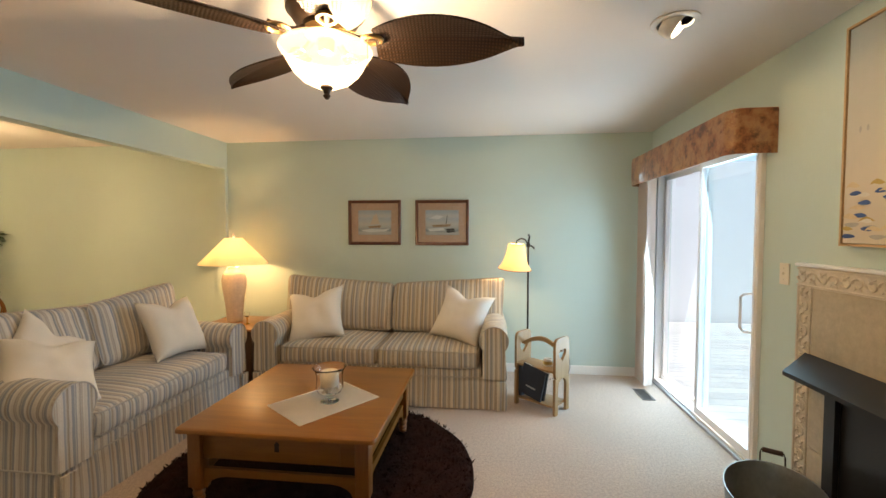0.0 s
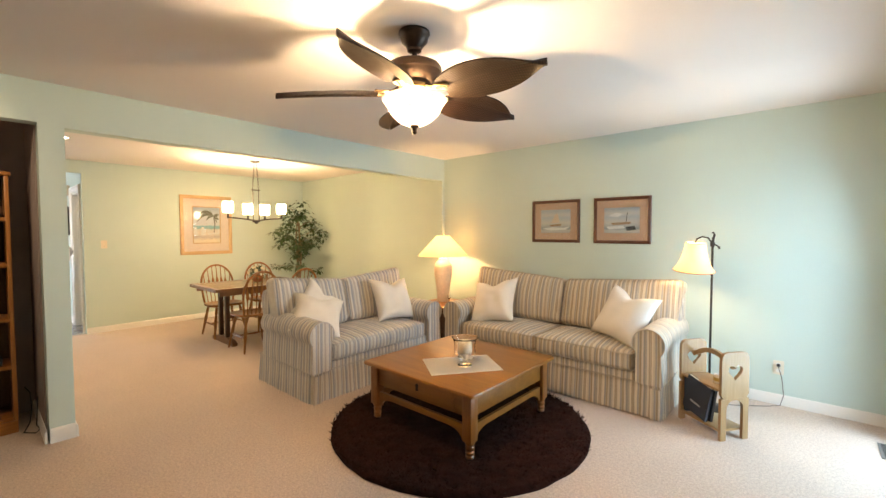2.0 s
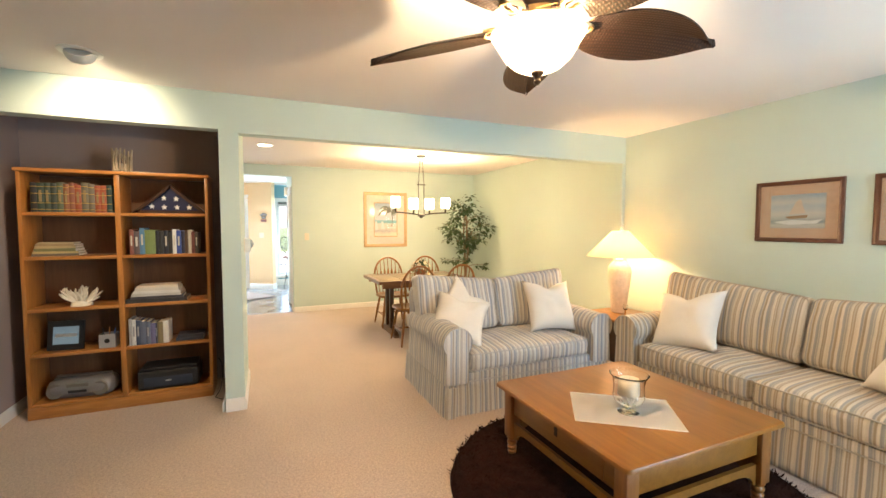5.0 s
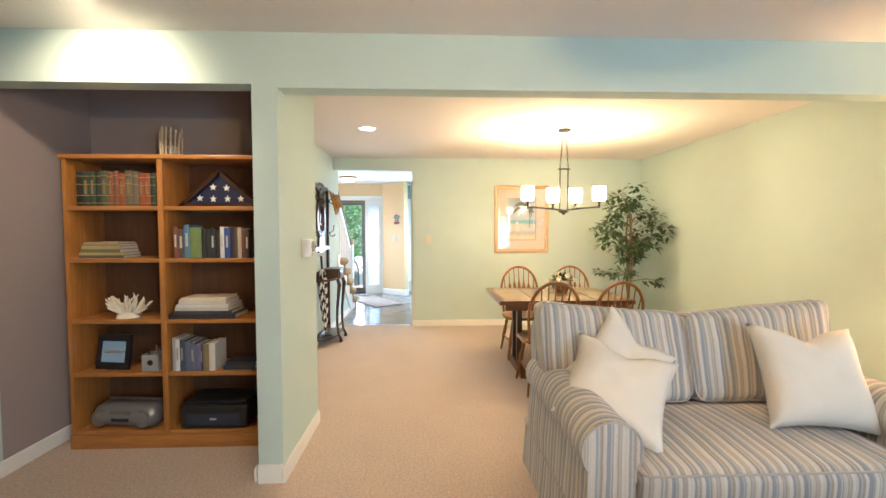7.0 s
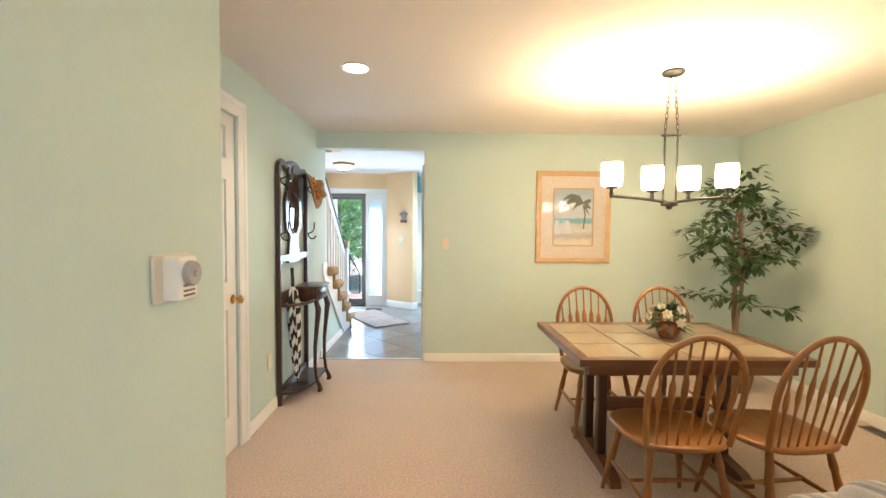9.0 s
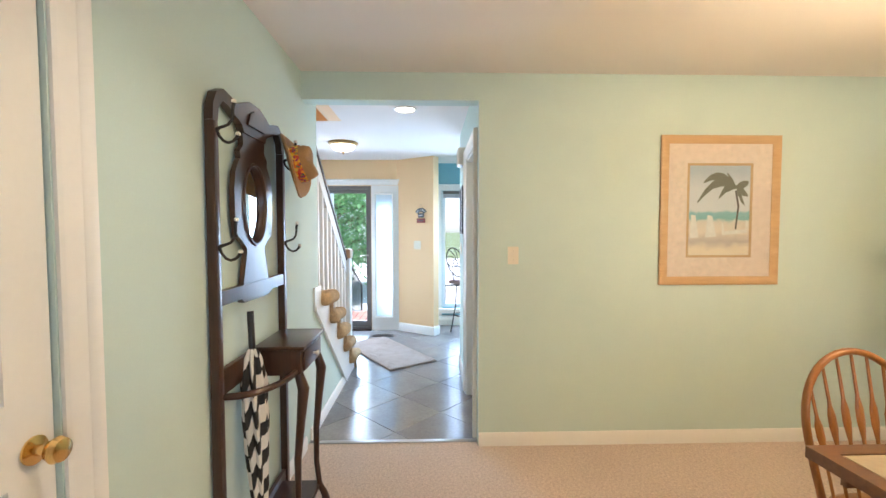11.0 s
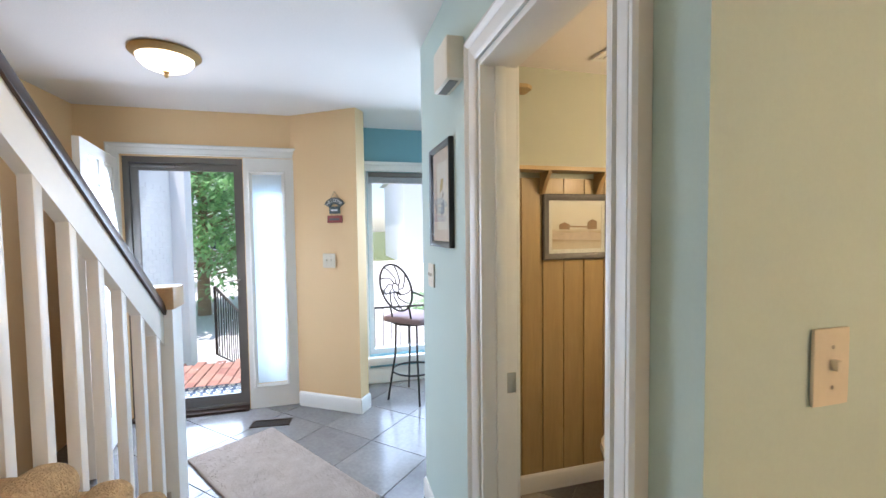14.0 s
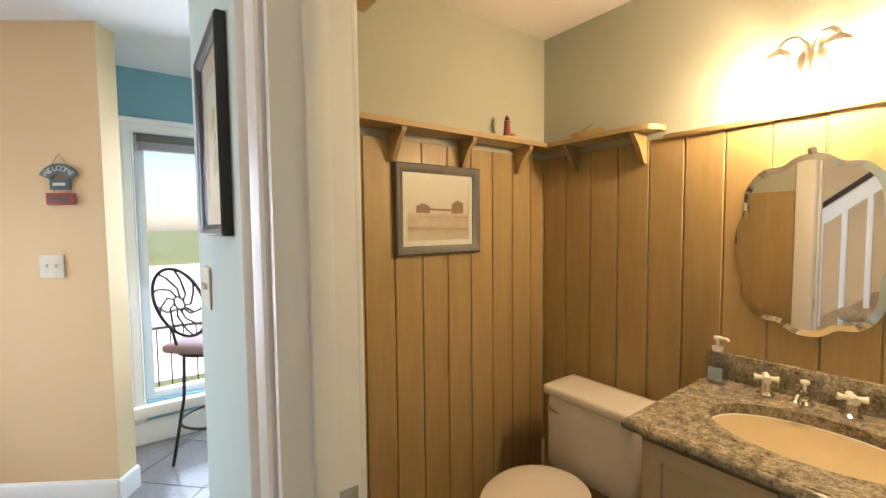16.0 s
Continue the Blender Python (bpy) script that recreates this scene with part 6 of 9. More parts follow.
part("top_board", box((XE - 0.232, 2.716, 2.125), (XE - 0.003, 4.388, 2.140)), M["pine"], co)

# fireplace
M["stone"] = plain("cream_travertine", (0.46, 0.39, 0.28), 0.35, 0, 0.16, 5, 40, 0.15, 0.003)
M["relief"] = plain("cream_relief_tile", (0.62, 0.56, 0.46), 0.5, 0, 0.12, 14, 60, 0.3)
fp = thing("fireplace", pose(XE, 1.74, 0), "cream stone fireplace surround with carved leaf border", "fireplace")
so, sz = 0.725, 1.285
part("backing", wall_bm((-so + 0.10, so - 0.10), (0, sz - 0.10), (-0.030, -0.002), [(-0.48, 0.48, 0, 0.78)], YZ), M["grout"], fp, smooth=0)
for a, b, c, d in [(-so + 0.10, -0.482, 0.002, 0.41), (-so + 0.10, -0.482, 0.414, 0.81), (0.482, so - 0.10, 0.002, 0.41), (0.482, so - 0.10, 0.414, 0.81), (-so + 0.10, -0.21, 0.814, sz - 0.10), (-0.206, 0.206, 0.814, sz - 0.10), (0.21, so - 0.10, 0.814, sz - 0.10)]:
    part("tile", box((-0.036, a, c), (-0.030, b, d), 0.0015), M["stone"], fp, smooth=0)


def carved(name, p0, p1, to3):
    """A relief border: a sunk bed, two ribs and a running scroll of leaves."""
    bm = bmesh.new()
    L = p1 - p0
    slab_in(bm, [(p0, 0), (p1, 0), (p1, 0.098), (p0, 0.098)], 0.002, 0.034, to3)
    for v in (0.008, 0.090):
        tube_in(bm, [to3(p0, v, 0.036), to3(p1, v, 0.036)], 0.006, 6)
    k = int(L / 0.062)
    for i in range(k):
        u = p0 + (i + 0.5) * L / k
        s = 1 if i % 2 else -1
        arc = [to3(u + 0.030 * math.cos(radians(a)) * (1 - a / 700), 0.049 + s * 0.026 * math.sin(radians(a)) * (1 - a / 700), 0.037) for a in range(0, 331, 30)]
        tube_in(bm, arc, [0.007 - 0.0003 * j for j in range(len(arc))], 5)
        tube_in(bm, [to3(u - 0.02, 0.049 - s * 0.03, 0.036), to3(u, 0.049 - s * 0.012, 0.04), to3(u + 0.018, 0.049 - s * 0.026, 0.036)], [0.003, 0.008, 0.003], 6)
    return part(name, bm, M["relief"], fp, "carved cream leaf border tile", smooth=50)


carved("border", 0.0, sz - 0.10, lambda u, v, t: (-t, so - v, u))
carved("border", 0.0, sz - 0.10, lambda u, v, t: (-t, -so + v, u))
carved("border", -so, so, lambda u, v, t: (-t, u, sz - 0.10 + v))
part("cap", box((-0.046, -so - 0.012, sz), (-0.001, so + 0.012, sz + 0.016), 0.004), M["white"], fp, "white cap moulding")
bm = bmesh.new()
rings_in(bm, [[(-0.038, -0.52, 0.865), (-0.038, 0.655, 0.865), (-0.038, 0.655, 0.845), (-0.038, -0.52, 0.845)], [(-0.20, -0.48, 0.80), (-0.20, 0.56, 0.80), (-0.20, 0.56, 0.78), (-0.20, -0.48, 0.78)]])
part("hood", bm, M["black"], fp, "black metal hood")
part("insert_frame", wall_bm((-0.50, 0.50), (0.0, 0.80), (-0.060, -0.0365), [(-0.44, 0.44, 0.06, 0.74)], YZ), M["black"], fp, "black metal insert frame", smooth=0)
bm = wall_bm((-0.479, 0.479), (0.001, 0.779), (0.002, 0.40), [(-0.455, 0.455, 0.03, 0.755)], YZ)
part("firebox", bm, M["iron"], fp, "black firebox", smooth=0)
part("firebox_back", box((0.40, -0.479, 0.001), (0.42, 0.479, 0.779)), M["iron"], fp, smooth=0)
part("mesh_screen", box((-0.034, -0.44, 0.06), (-0.031, 0.44, 0.74)), M["black"], fp, smooth=0)

# beach canvas
cv = thing("canvas_painting", pose(XE - 0.004, 1.74, 1.865, 0, 0, -90), "large canvas of cream umbrellas on a pale beach", "painting")
part("canvas", box((-0.47, -0.03, -0.46), (0.47, 0.0, 0.46), 0.003), M["art_birds"], cv, smooth=0)
part("edge_frame", wall_bm((-0.482, 0.482), (-0.472, 0.472), (-0.036, 0.0), [(-0.472, 0.472, -0.462, 0.462)], XZ), M["blond"], cv, "slim pale wood edge frame", smooth=0)
rng = random.Random(21)
M["ink_cream"] = flat("cream_paint", (0.66, 0.55, 0.36))
for i in range(40):
    # a small beach umbrella: a blue shadow on the sand, a tilted cone and its pole
    x, z = rng.uniform(-0.46, 0.40), -0.41 + 0.22 * (i / 40) + rng.uniform(-0.012, 0.012)
    w, h, tip = rng.uniform(0.030, 0.050), rng.uniform(0.016, 0.026), rng.uniform(-0.012, 0.012)
    d = 0.0302 + 0.00002 * (40 - i)
    sw_ = [(x + 0.014 + w * 0.8 * math.cos(a) + 0.006 * math.sin(2 * a + i), z - 0.026 + 0.010 * math.sin(a)) for a in [2 * math.pi * k / 10 for k in range(10)]]
    part("shadow", slab(sw_, -d, -d - 0.0005, XZ), M["ink_blue"] if i % 3 else M["ink_grey"], cv, smooth=0)
    part("umbrella", slab([(x - w, z), (x - 0.5 * w, z + 0.004), (x + 0.3 * w, z - 0.003), (x + w, z + 0.002), (x + 0.5 * w + tip, z + 0.7 * h), (x + tip, z + h), (x - 0.6 * w + tip, z + 0.6 * h)], -d - 0.0006, -d - 0.0011, XZ), (M["ink_cream"], M["ink_chair"], M["ink_ochre"], M["ink_cream"])[i % 4], cv, smooth=0)
for x in (-0.40, -0.365):
    part("gull", slab([(x + 0.006 * math.cos(a), 0.02 + 0.014 * math.sin(a)) for a in [2 * math.pi * k / 8 for k in range(8)]], -0.0302, -0.0308, XZ), M["ink_grey"], cv, smooth=0)


def wall_plate(name, m, label, kind="switch", double=False, w=0.072, h=0.116):
    """A switch or outlet plate; local -y faces the room."""
    p = thing(name, m, label, name.replace("_", " "))
    bm = soft_box((w, 0.007, h), 0.003, cuts=4, m=pose(0, -0.0035, 0))
    part("plate", bm, M["ivory"], p)
    xs = (-0.022, 0.022) if double else (0.0,)
    if kind == "switch":
        for x in xs:
            part("toggle", box((x - 0.005, -0.017, -0.004), (x + 0.005, -0.006, 0.012), 0.002, pose(0, 0, 0)), M["ivory"], p)
        for x in xs:
            for z in (-0.03, 0.03):
                part("screw", lathe([(0.003, 0.0), (0.003, 0.001), (0.0005, 0.0014)], n=8, m=pose(x, -0.0068, z, 90, 0, 0)), M["nickel"], p)
    else:
        for z in (-0.024, 0.024):
            part("socket", lathe([(0.0005, 0.0), (0.0165, 0.0), (0.0165, 0.0015), (0.0005, 0.0015)], n=18, m=pose(0, -0.0066, z, 90, 0, 0)), M["white"], p)
    return p


wall_plate("light_switch", pose(XE - 0.001, 2.61, 1.23, 0, 0, -90), "ivory toggle switch plate beside the fireplace")
op = wall_plate("wall_outlet", pose(0.96, YN - 0.001, 0.31), "ivory wall outlet with a plugged-in lamp cord", "outlet")
part("plug", lathe([(0.012, 0), (0.014, 0.012), (0.009, 0.03), (0.004, 0.034)], n=10, m=pose(0, -0.008, 0.022, 90, 0, 0)), M["black"], op)
solid("lamp_cord", tube([(0.96, YN - 0.04, 0.33), (0.985, YN - 0.05, 0.24), (1.0, YN - 0.06, 0.10), (0.98, YN - 0.08, 0.02), (0.90, YN - 0.12, 0.006), (0.75, YN - 0.24, 0.006), (0.60, 4.20, 0.008)], 0.003, 6), M["grey"], "thin grey lamp cord along the carpet", "cord")


def floor_vent(m, L, W, label, n=12, mat=None):
    v = thing("floor_vent", m, label, "floor vent")
    part("frame", wall_bm((-L / 2, L / 2), (-W / 2, W / 2), (0.0005, 0.006), [(-L / 2 + 0.015, L / 2 - 0.015, -W / 2 + 0.015, W / 2 - 0.015)], XY), mat or M["grey"], v, smooth=0)
    for i in range(n):
        x = -L / 2 + 0.015 + (L - 0.03) * (i + 0.5) / n
        part("slat", box((x - 0.004, -W / 2 + 0.012, 0.001), (x + 0.004, W / 2 - 0.012, 0.005), 0, pose(0, 0, 0)), mat or M["grey"], v, smooth=0)
    part("duct", box((-L / 2 + 0.01, -W / 2 + 0.01, 0.0003), (L / 2 - 0.01, W / 2 - 0.01, 0.0009)), M["black"], v, smooth=0)
    return v


floor_vent(pose(1.56, 4.03, 0, 0, 0, 90), 0.26, 0.11, "grey metal floor vent in the carpet", 10)

# galvanised tub by the hearth
M["zinc"] = plain("galvanised_zinc", (0.40, 0.40, 0.38), 0.42, 0.85, 0.18, 9, 40, 0.1)
tb = thing("zinc_tub", pose(1.465, 2.16, 0, 0, 0, 60), "oval galvanised zinc tub with a wooden bail grip", "tub")
ov = lambda k, z: [(0.27 * k * math.cos(2 * math.pi * i / 36), 0.19 * k * math.sin(2 * math.pi * i / 36), z) for i in range(36)]
bm = bmesh.new()
rings_in(bm, [ov(0.02, 0.004), ov(0.84, 0.004), ov(0.84, 0.0), ov(0.85, 0.012), ov(0.94, 0.16), ov(1.0, 0.285), ov(1.02, 0.292), ov(1.02, 0.302), ov(0.995, 0.302), ov(0.985, 0.285), ov(0.93, 0.16), ov(0.83, 0.014), ov(0.02, 0.012)])
part("body", bm, M["zinc"], tb, smooth=50)
for s in (-1, 1):
    hdl = part("bail", tube([(s * 0.272, -0.05, 0.26), (s * 0.30, -0.05, 0.33), (s * 0.305, -0.045, 0.345), (s * 0.305, 0.045, 0.345), (s * 0.30, 0.05, 0.33), (s * 0.272, 0.05, 0.26)], 0.004, 6), M["iron"], tb, "iron bail handle")
    part("grip", tube([(s * 0.305, -0.042, 0.345), (s * 0.305, 0.042, 0.345)], 0.013, 10), M["dark_wood"], hdl, "dark wooden grip")

# thermostat timer on the partition
th = thing("thermostat", pose(-3.178, 0.581, 1.276, 0, 0, 180), "white wall thermostat with a round grey dial", "thermostat")
part("plate", soft_box((0.155, 0.010, 0.125), 0.004, cuts=4, m=pose(0, -0.005, 0)), M["ivory"], th)
part("body", soft_box((0.085, 0.045, 0.115), 0.008, cuts=5, m=pose(-0.005, -0.030, 0)), M["white"], th)
part("dial", lathe([(0.034, 0.0), (0.034, 0.012), (0.030, 0.016), (0.010, 0.016), (0.010, 0.024), (0.002, 0.024)], n=28, m=pose(-0.002, -0.052, 0.012, 90, 0, 0)), M["silver"], th, "round grey timer dial")
for z in (-0.022, -0.036, -0.048):
    part("button", box((-0.03, -0.055, z), (0.02, -0.052, z + 0.006), 0.001), M["grey"], th)


# dining room
M["tile_top"] = random_tone("cream_ceramic_tile", [(0.36, 0.285, 0.185), (0.43, 0.345, 0.23), (0.395, 0.315, 0.205)], 0.22, 0.10, 0.05)
M["dt_wood"] = wood("brown_table_wood", (0.10, 0.040, 0.014), (0.19, 0.08, 0.028), "Y", 0.32, 0.25)
dt = thing("dining_table", pose(-4.59, 2.655, 0), "trestle dining table with a cream tiled top", "table")
tx, ty = 0.445, 0.625
part("rim", wall_bm((-tx, tx), (-ty, ty), (0.715, 0.752), [(-tx + 0.055, tx - 0.055, -ty + 0.055, ty - 0.055)], XY), M["dt_wood"], dt, "dark wooden rim", smooth=0)
part("bed", box((-tx + 0.054, -ty + 0.054, 0.715), (tx - 0.054, ty - 0.054, 0.744)), M["grout"], dt, smooth=0)
nx, ny = 3, 4
gx, gy = (2 * tx - 0.112) / nx, (2 * ty - 0.112) / ny
for i in range(nx):
    for j in range(ny):
        a, b = -tx + 0.056 + i * gx, -ty + 0.056 + j * gy
        part("tile", box((a + 0.004, b + 0.004, 0.744), (a + gx - 0.004, b + gy - 0.004, 0.7515), 0.001), M["tile_top"], dt, smooth=0)
for s in (-1, 1):
    part("foot", slab([(-0.33, 0.0), (-0.33, 0.035), (-0.28, 0.06), (-0.08, 0.085), (0.08, 0.085), (0.28, 0.06), (0.33, 0.035), (0.33, 0.0)], s * 0.37 - 0.03, s * 0.37 + 0.03, lambda u, v, t: (u, t, v)), M["dt_wood"], dt, "trestle foot", smooth=20)
    for x in (-0.10, 0.10):
        part("post", box((x - 0.03, s * 0.37 - 0.025, 0.085), (x + 0.03, s * 0.37 + 0.025, 0.66), 0.004), M["dark_wood"], dt)
    part("bearer", box((-0.36, s * 0.37 - 0.03, 0.66), (0.36, s * 0.37 + 0.03, 0.715), 0.005), M["dt_wood"], dt)
part("stretcher", box((-0.02, -0.345, 0.30), (0.02, 0.345, 0.38), 0.004), M["dt_wood"], dt)
for s in (-1, 1):
    part("apron", box((s * 0.385 - 0.01, -0.56, 0.655), (s * 0.385 + 0.01, 0.56, 0.715), 0.002), M["dt_wood"], dt)

M["chair_wood"] = wood("golden_oak_chair", (0.19, 0.070, 0.014), (0.34, 0.142, 0.033), "Z", 0.3, 0.25)
M["chair_seat"] = wood("golden_oak_seat", (0.20, 0.075, 0.016), (0.36, 0.155, 0.038), "Y", 0.3, 0.25)


def windsor_chair():
    """A bow-back chair with arrow spindles, facing -y; origin on the floor under the seat."""
    c = thing("dining_chair", pose(0, 0, 0), "golden oak bow-back dining chair with arrow spindles", "chair", "chairs round the dining table")
    seat = []
    for i in range(32):
        a = 2 * math.pi * i / 32
        x, y = 0.225 * math.cos(a), 0.215 * math.sin(a)
        x *= 1.06 - 0.06 * math.sin(a)
        k = 1 / (abs(math.cos(a)) ** 3.2 + abs(math.sin(a)) ** 3.2) ** (1 / 3.2)
        seat.append((x * k, y * k))
    bm = bmesh.new()
    rows = [[(x * f, y * f, z) for x, y in seat] for f, z in ((0.90, 0.420), (0.99, 0.430), (1.0, 0.442), (0.985, 0.452), (0.93, 0.4545), (0.75, 0.446), (0.45, 0.440), (0.05, 0.438))]
    rings_in(bm, rows)
    part("seat", bm, M["chair_seat"], c, "saddled oak seat", smooth=60)
    feet = {}
    for sx in (-1, 1):
        for sy in (-1, 1):
            a, b = Vector((sx * 0.15, sy * 0.14, 0.43)), Vector((sx * 0.215, sy * 0.225, 0.0))
            pts = [a + (b - a) * k for k in (0, 0.12, 0.22, 0.28, 0.45, 0.62, 0.70, 0.85, 1.0)]
            part("leg", tube(pts, [0.013, 0.016, 0.019, 0.015, 0.020, 0.018, 0.014, 0.013, 0.010], 10), M["chair_wood"], c)
            feet[sx, sy] = a + (b - a) * 0.58
    for sx in (-1, 1):
        p, q = feet[sx, -1], feet[sx, 1]
        part("stretcher", tube([p, (p + q) / 2, q], [0.008, 0.013, 0.008], 8), M["chair_wood"], c)
    p, q = (feet[-1, -1] + feet[-1, 1]) / 2, (feet[1, -1] + feet[1, 1]) / 2
    part("stretcher", tube([p, (p + q) / 2, q], [0.008, 0.012, 0.008], 8), M["chair_wood"], c)
    lean = lambda x, z: Vector((x, 0.175 + (z - 0.45) * 0.20, z))
    hoop = []
    for i in range(25):
        a = math.pi * i / 24
        x = 0.235 * math.cos(a) * (1 - 0.10 * (1 - math.sin(a)))
        z = 0.66 + 0.305 * math.sin(a)
        hoop.append((x, z))
    hoop = [(0.190, 0.448), (0.203, 0.56)] + hoop + [(-0.203, 0.56), (-0.190, 0.448)]
    part("bow", tube([lean(x, z) for x, z in hoop], 0.0135, 10), M["chair_wood"], c, "bent oak bow")
    for i in range(7):
        u = -1 + 2 * i / 6
        x0, x1 = u * 0.145, u * 0.178
        top = 0.66 + 0.305 * math.sqrt(max(0, 1 - (x1 / 0.238) ** 2)) - 0.006
        pts = [(0.0, 0.006), (0.30, 0.006), (0.40, 0.008), (0.52, 0.0175), (0.62, 0.0165), (0.70, 0.007), (1.0, 0.0055)]
        bm = bmesh.new()
        rings = []
        for k, w in pts:
            cpt = lean(x0 + (x1 - x0) * k, 0.448 + (top - 0.448) * k)
            d = 0.005
            rings.append([cpt + Vector((w * math.cos(t), d * math.sin(t), 0)) for t in [2 * math.pi * j / 8 for j in range(8)]])
        rings_in(bm, rings)
        part("spindle", bm, M["chair_wood"], c, smooth=60)
    return c


ch = windsor_chair()
ch.matrix_basis = pose(-4.05, 2.43, 0, 0, 0, -90)
for x, y, a in ((-4.04, 2.95, -84), (-5.04, 2.46, 90), (-5.06, 3.07, 88)):
    copy_thing(ch, pose(x, y, 0, 0, 0, a))
# chairs face the table: the near pair look towards -x

# flowers
vp = thing("flower_pot", pose(-4.62, 2.75, 0.7525), "terracotta pot of white silk flowers on the dining table", "flower pot")
M["terracotta"] = plain("terracotta", (0.36, 0.13, 0.055), 0.7, 0, 0.2, 9, 50, 0.2)
M["petal"] = plain("cream_petals", (0.78, 0.74, 0.58), 0.7, 0, 0.06, 30, 90, 0.1)
M["leaf"] = plain("dark_green_leaf", (0.040, 0.085, 0.028), 0.45, 0, 0.35, 9, 60, 0.1)
M["leaf_light"] = plain("mid_green_leaf", (0.060, 0.12, 0.040), 0.45, 0, 0.3, 9, 60, 0.1)
part("pot", lathe([(0.045, 0.0), (0.05, 0.004), (0.068, 0.04), (0.072, 0.075), (0.066, 0.088), (0.060, 0.086), (0.062, 0.07), (0.002, 0.068)], n=24), M["terracotta"], vp)
rng = random.Random(6)


def leaf_in(bm, p, d, up, L, W):
    """One folded, pointed leaf."""
    d = d.normalized()
    s = d.cross(up)
    s = (s if s.length > 1e-4 else Vector((1, 0, 0))).normalized()
    nrm = s.cross(d)
    pts = [p, p + d * L * 0.35 + s * W / 2 - nrm * 0.004, p + d * L * 0.7 + s * W * 0.36 - nrm * 0.003, p + d * L - nrm * L * 0.12, p + d * L * 0.7 - s * W * 0.36 - nrm * 0.003, p + d * L * 0.35 - s * W / 2 - nrm * 0.004]
    mid = [p + d * L * 0.35 + nrm * 0.003, p + d * L * 0.7]
    v = [bm.verts.new(q) for q in pts]
    m0, m1 = (bm.verts.new(q) for q in mid)
    for f in ((v[0], v[1], m0), (v[1], v[2], m1, m0), (v[2], v[3], m1), (v[3], v[4], m1), (v[4], v[5], m0, m1), (v[5], v[0], m0)):
        bm.faces.new(f)


fol = bmesh.new()
for i in range(110):
    a, e = rng.random() * 6.28, rng.uniform(-0.3, 1.3)
    d = Vector((math.cos(a) * math.cos(e), math.sin(a) * math.cos(e), math.sin(e)))
    leaf_in(fol, Vector((0, 0, 0.09)) + d * rng.uniform(0.04, 0.10), d + Vector((0, 0, -0.3)), Vector((0, 0, 1)), 0.06, 0.028)
tagged(part("foliage", fol, M["leaf"], vp), kind="stuff")
for i in range(13):
    a, e = i * 2.4, 0.15 + 1.2 * (i / 13)
    d = Vector((math.cos(a) * math.cos(e) * 1.15, math.sin(a) * math.cos(e) * 1.15, math.sin(e) * 0.9))
    bm = bmesh.new()
    rot = d.to_track_quat("Z", "Y").to_matrix().to_4x4()
    base = Matrix.Translation(Vector((0, 0, 0.10)) + d * 0.115) @ rot
    for ring_n, tilt, ln in ((6, 1.25, 0.034), (5, 0.75, 0.028), (4, 0.3, 0.02)):
        for k in range(ring_n):
            b2 = 2 * math.pi * k / ring_n + ring_n
            dd = Vector((math.cos(b2) * math.sin(tilt), math.sin(b2) * math.sin(tilt), math.cos(tilt)))
            leaf_in(bm, base @ Vector((0, 0, 0)), base.to_3x3() @ dd, base.to_3x3() @ Vector((0, 0, 1)), ln, 0.026)
    part("flower", bm, M["petal"], vp, "cream silk flower", smooth=80)

# chandelier
M["lit_shade"] = lit_glass("lit_frosted_shade", (1.0, 0.84, 0.58), 7.0, 0.65)
cx, cy = -4.75, 2.805
chd = thing("chandelier", pose(cx, cy, H), "black iron linear chandelier with four lit glass shades", "chandelier")
part("canopy", lathe([(0.066, -0.001), (0.068, -0.012), (0.055, -0.024), (0.012, -0.028)], n=28), M["iron"], chd)
for s in (-1, 1):
    y = s * 0.042
    for k in range(11):
        z = -0.03 - 0.034 * k
        pts = [(0.008 * math.cos(a), 0.0, 0.020 * math.sin(a)) for a in [2 * math.pi * i / 10 for i in range(10)]]
        part("chain_link", tube(pts, 0.0022, 5, True), M["iron"], chd, m=pose(0, y * (0.35 + 0.065 * k), z - 0.014, 0, 0, 90 * (k % 2)))
    part("rod", tube([(0, y, -0.405), (0, y, -0.85)], 0.0065, 8), M["iron"], chd)
part("cross_bar", tube([(0, -0.062, -0.408), (0, 0.062, -0.408)], 0.008, 8), M["iron"], chd)
part("hub", lathe([(0.004, -0.885), (0.018, -0.878), (0.020, -0.866), (0.05, -0.858), (0.05, -0.838), (0.03, -0.832), (0.004, -0.830)], n=20), M["iron"], chd)
part("arm", tube([(0, -0.38, -0.800), (0, -0.20, -0.812), (0, 0, -0.838), (0, 0.20, -0.812), (0, 0.38, -0.800)], 0.010, 8), M["iron"], chd, "gently bowed iron arm")
for y in (-0.38, -0.115, 0.125, 0.375):
    zb = -0.800 - 0.030 * (1 - min(1, abs(y) / 0.38))
    holder = part("holder", lathe([(0.010, -0.012), (0.014, 0.02), (0.010, 0.03), (0.012, 0.045), (0.034, 0.052), (0.036, 0.060), (0.006, 0.060)], n=18), M["iron"], chd, m=pose(0, y, zb))
    part("glass_shade", lathe([(0.020, 0.062), (0.055, 0.064), (0.063, 0.074), (0.066, 0.14), (0.064, 0.212), (0.061, 0.212), (0.063, 0.14), (0.060, 0.076), (0.020, 0.068)], n=28, closed=False), M["lit_shade"], holder, "lit frosted glass shade", smooth=60)
    lamp("chandelier_bulb", "POINT", pose(cx, cy + y, H + zb + 0.155), 14, (1.0, 0.77, 0.46), 0.03)

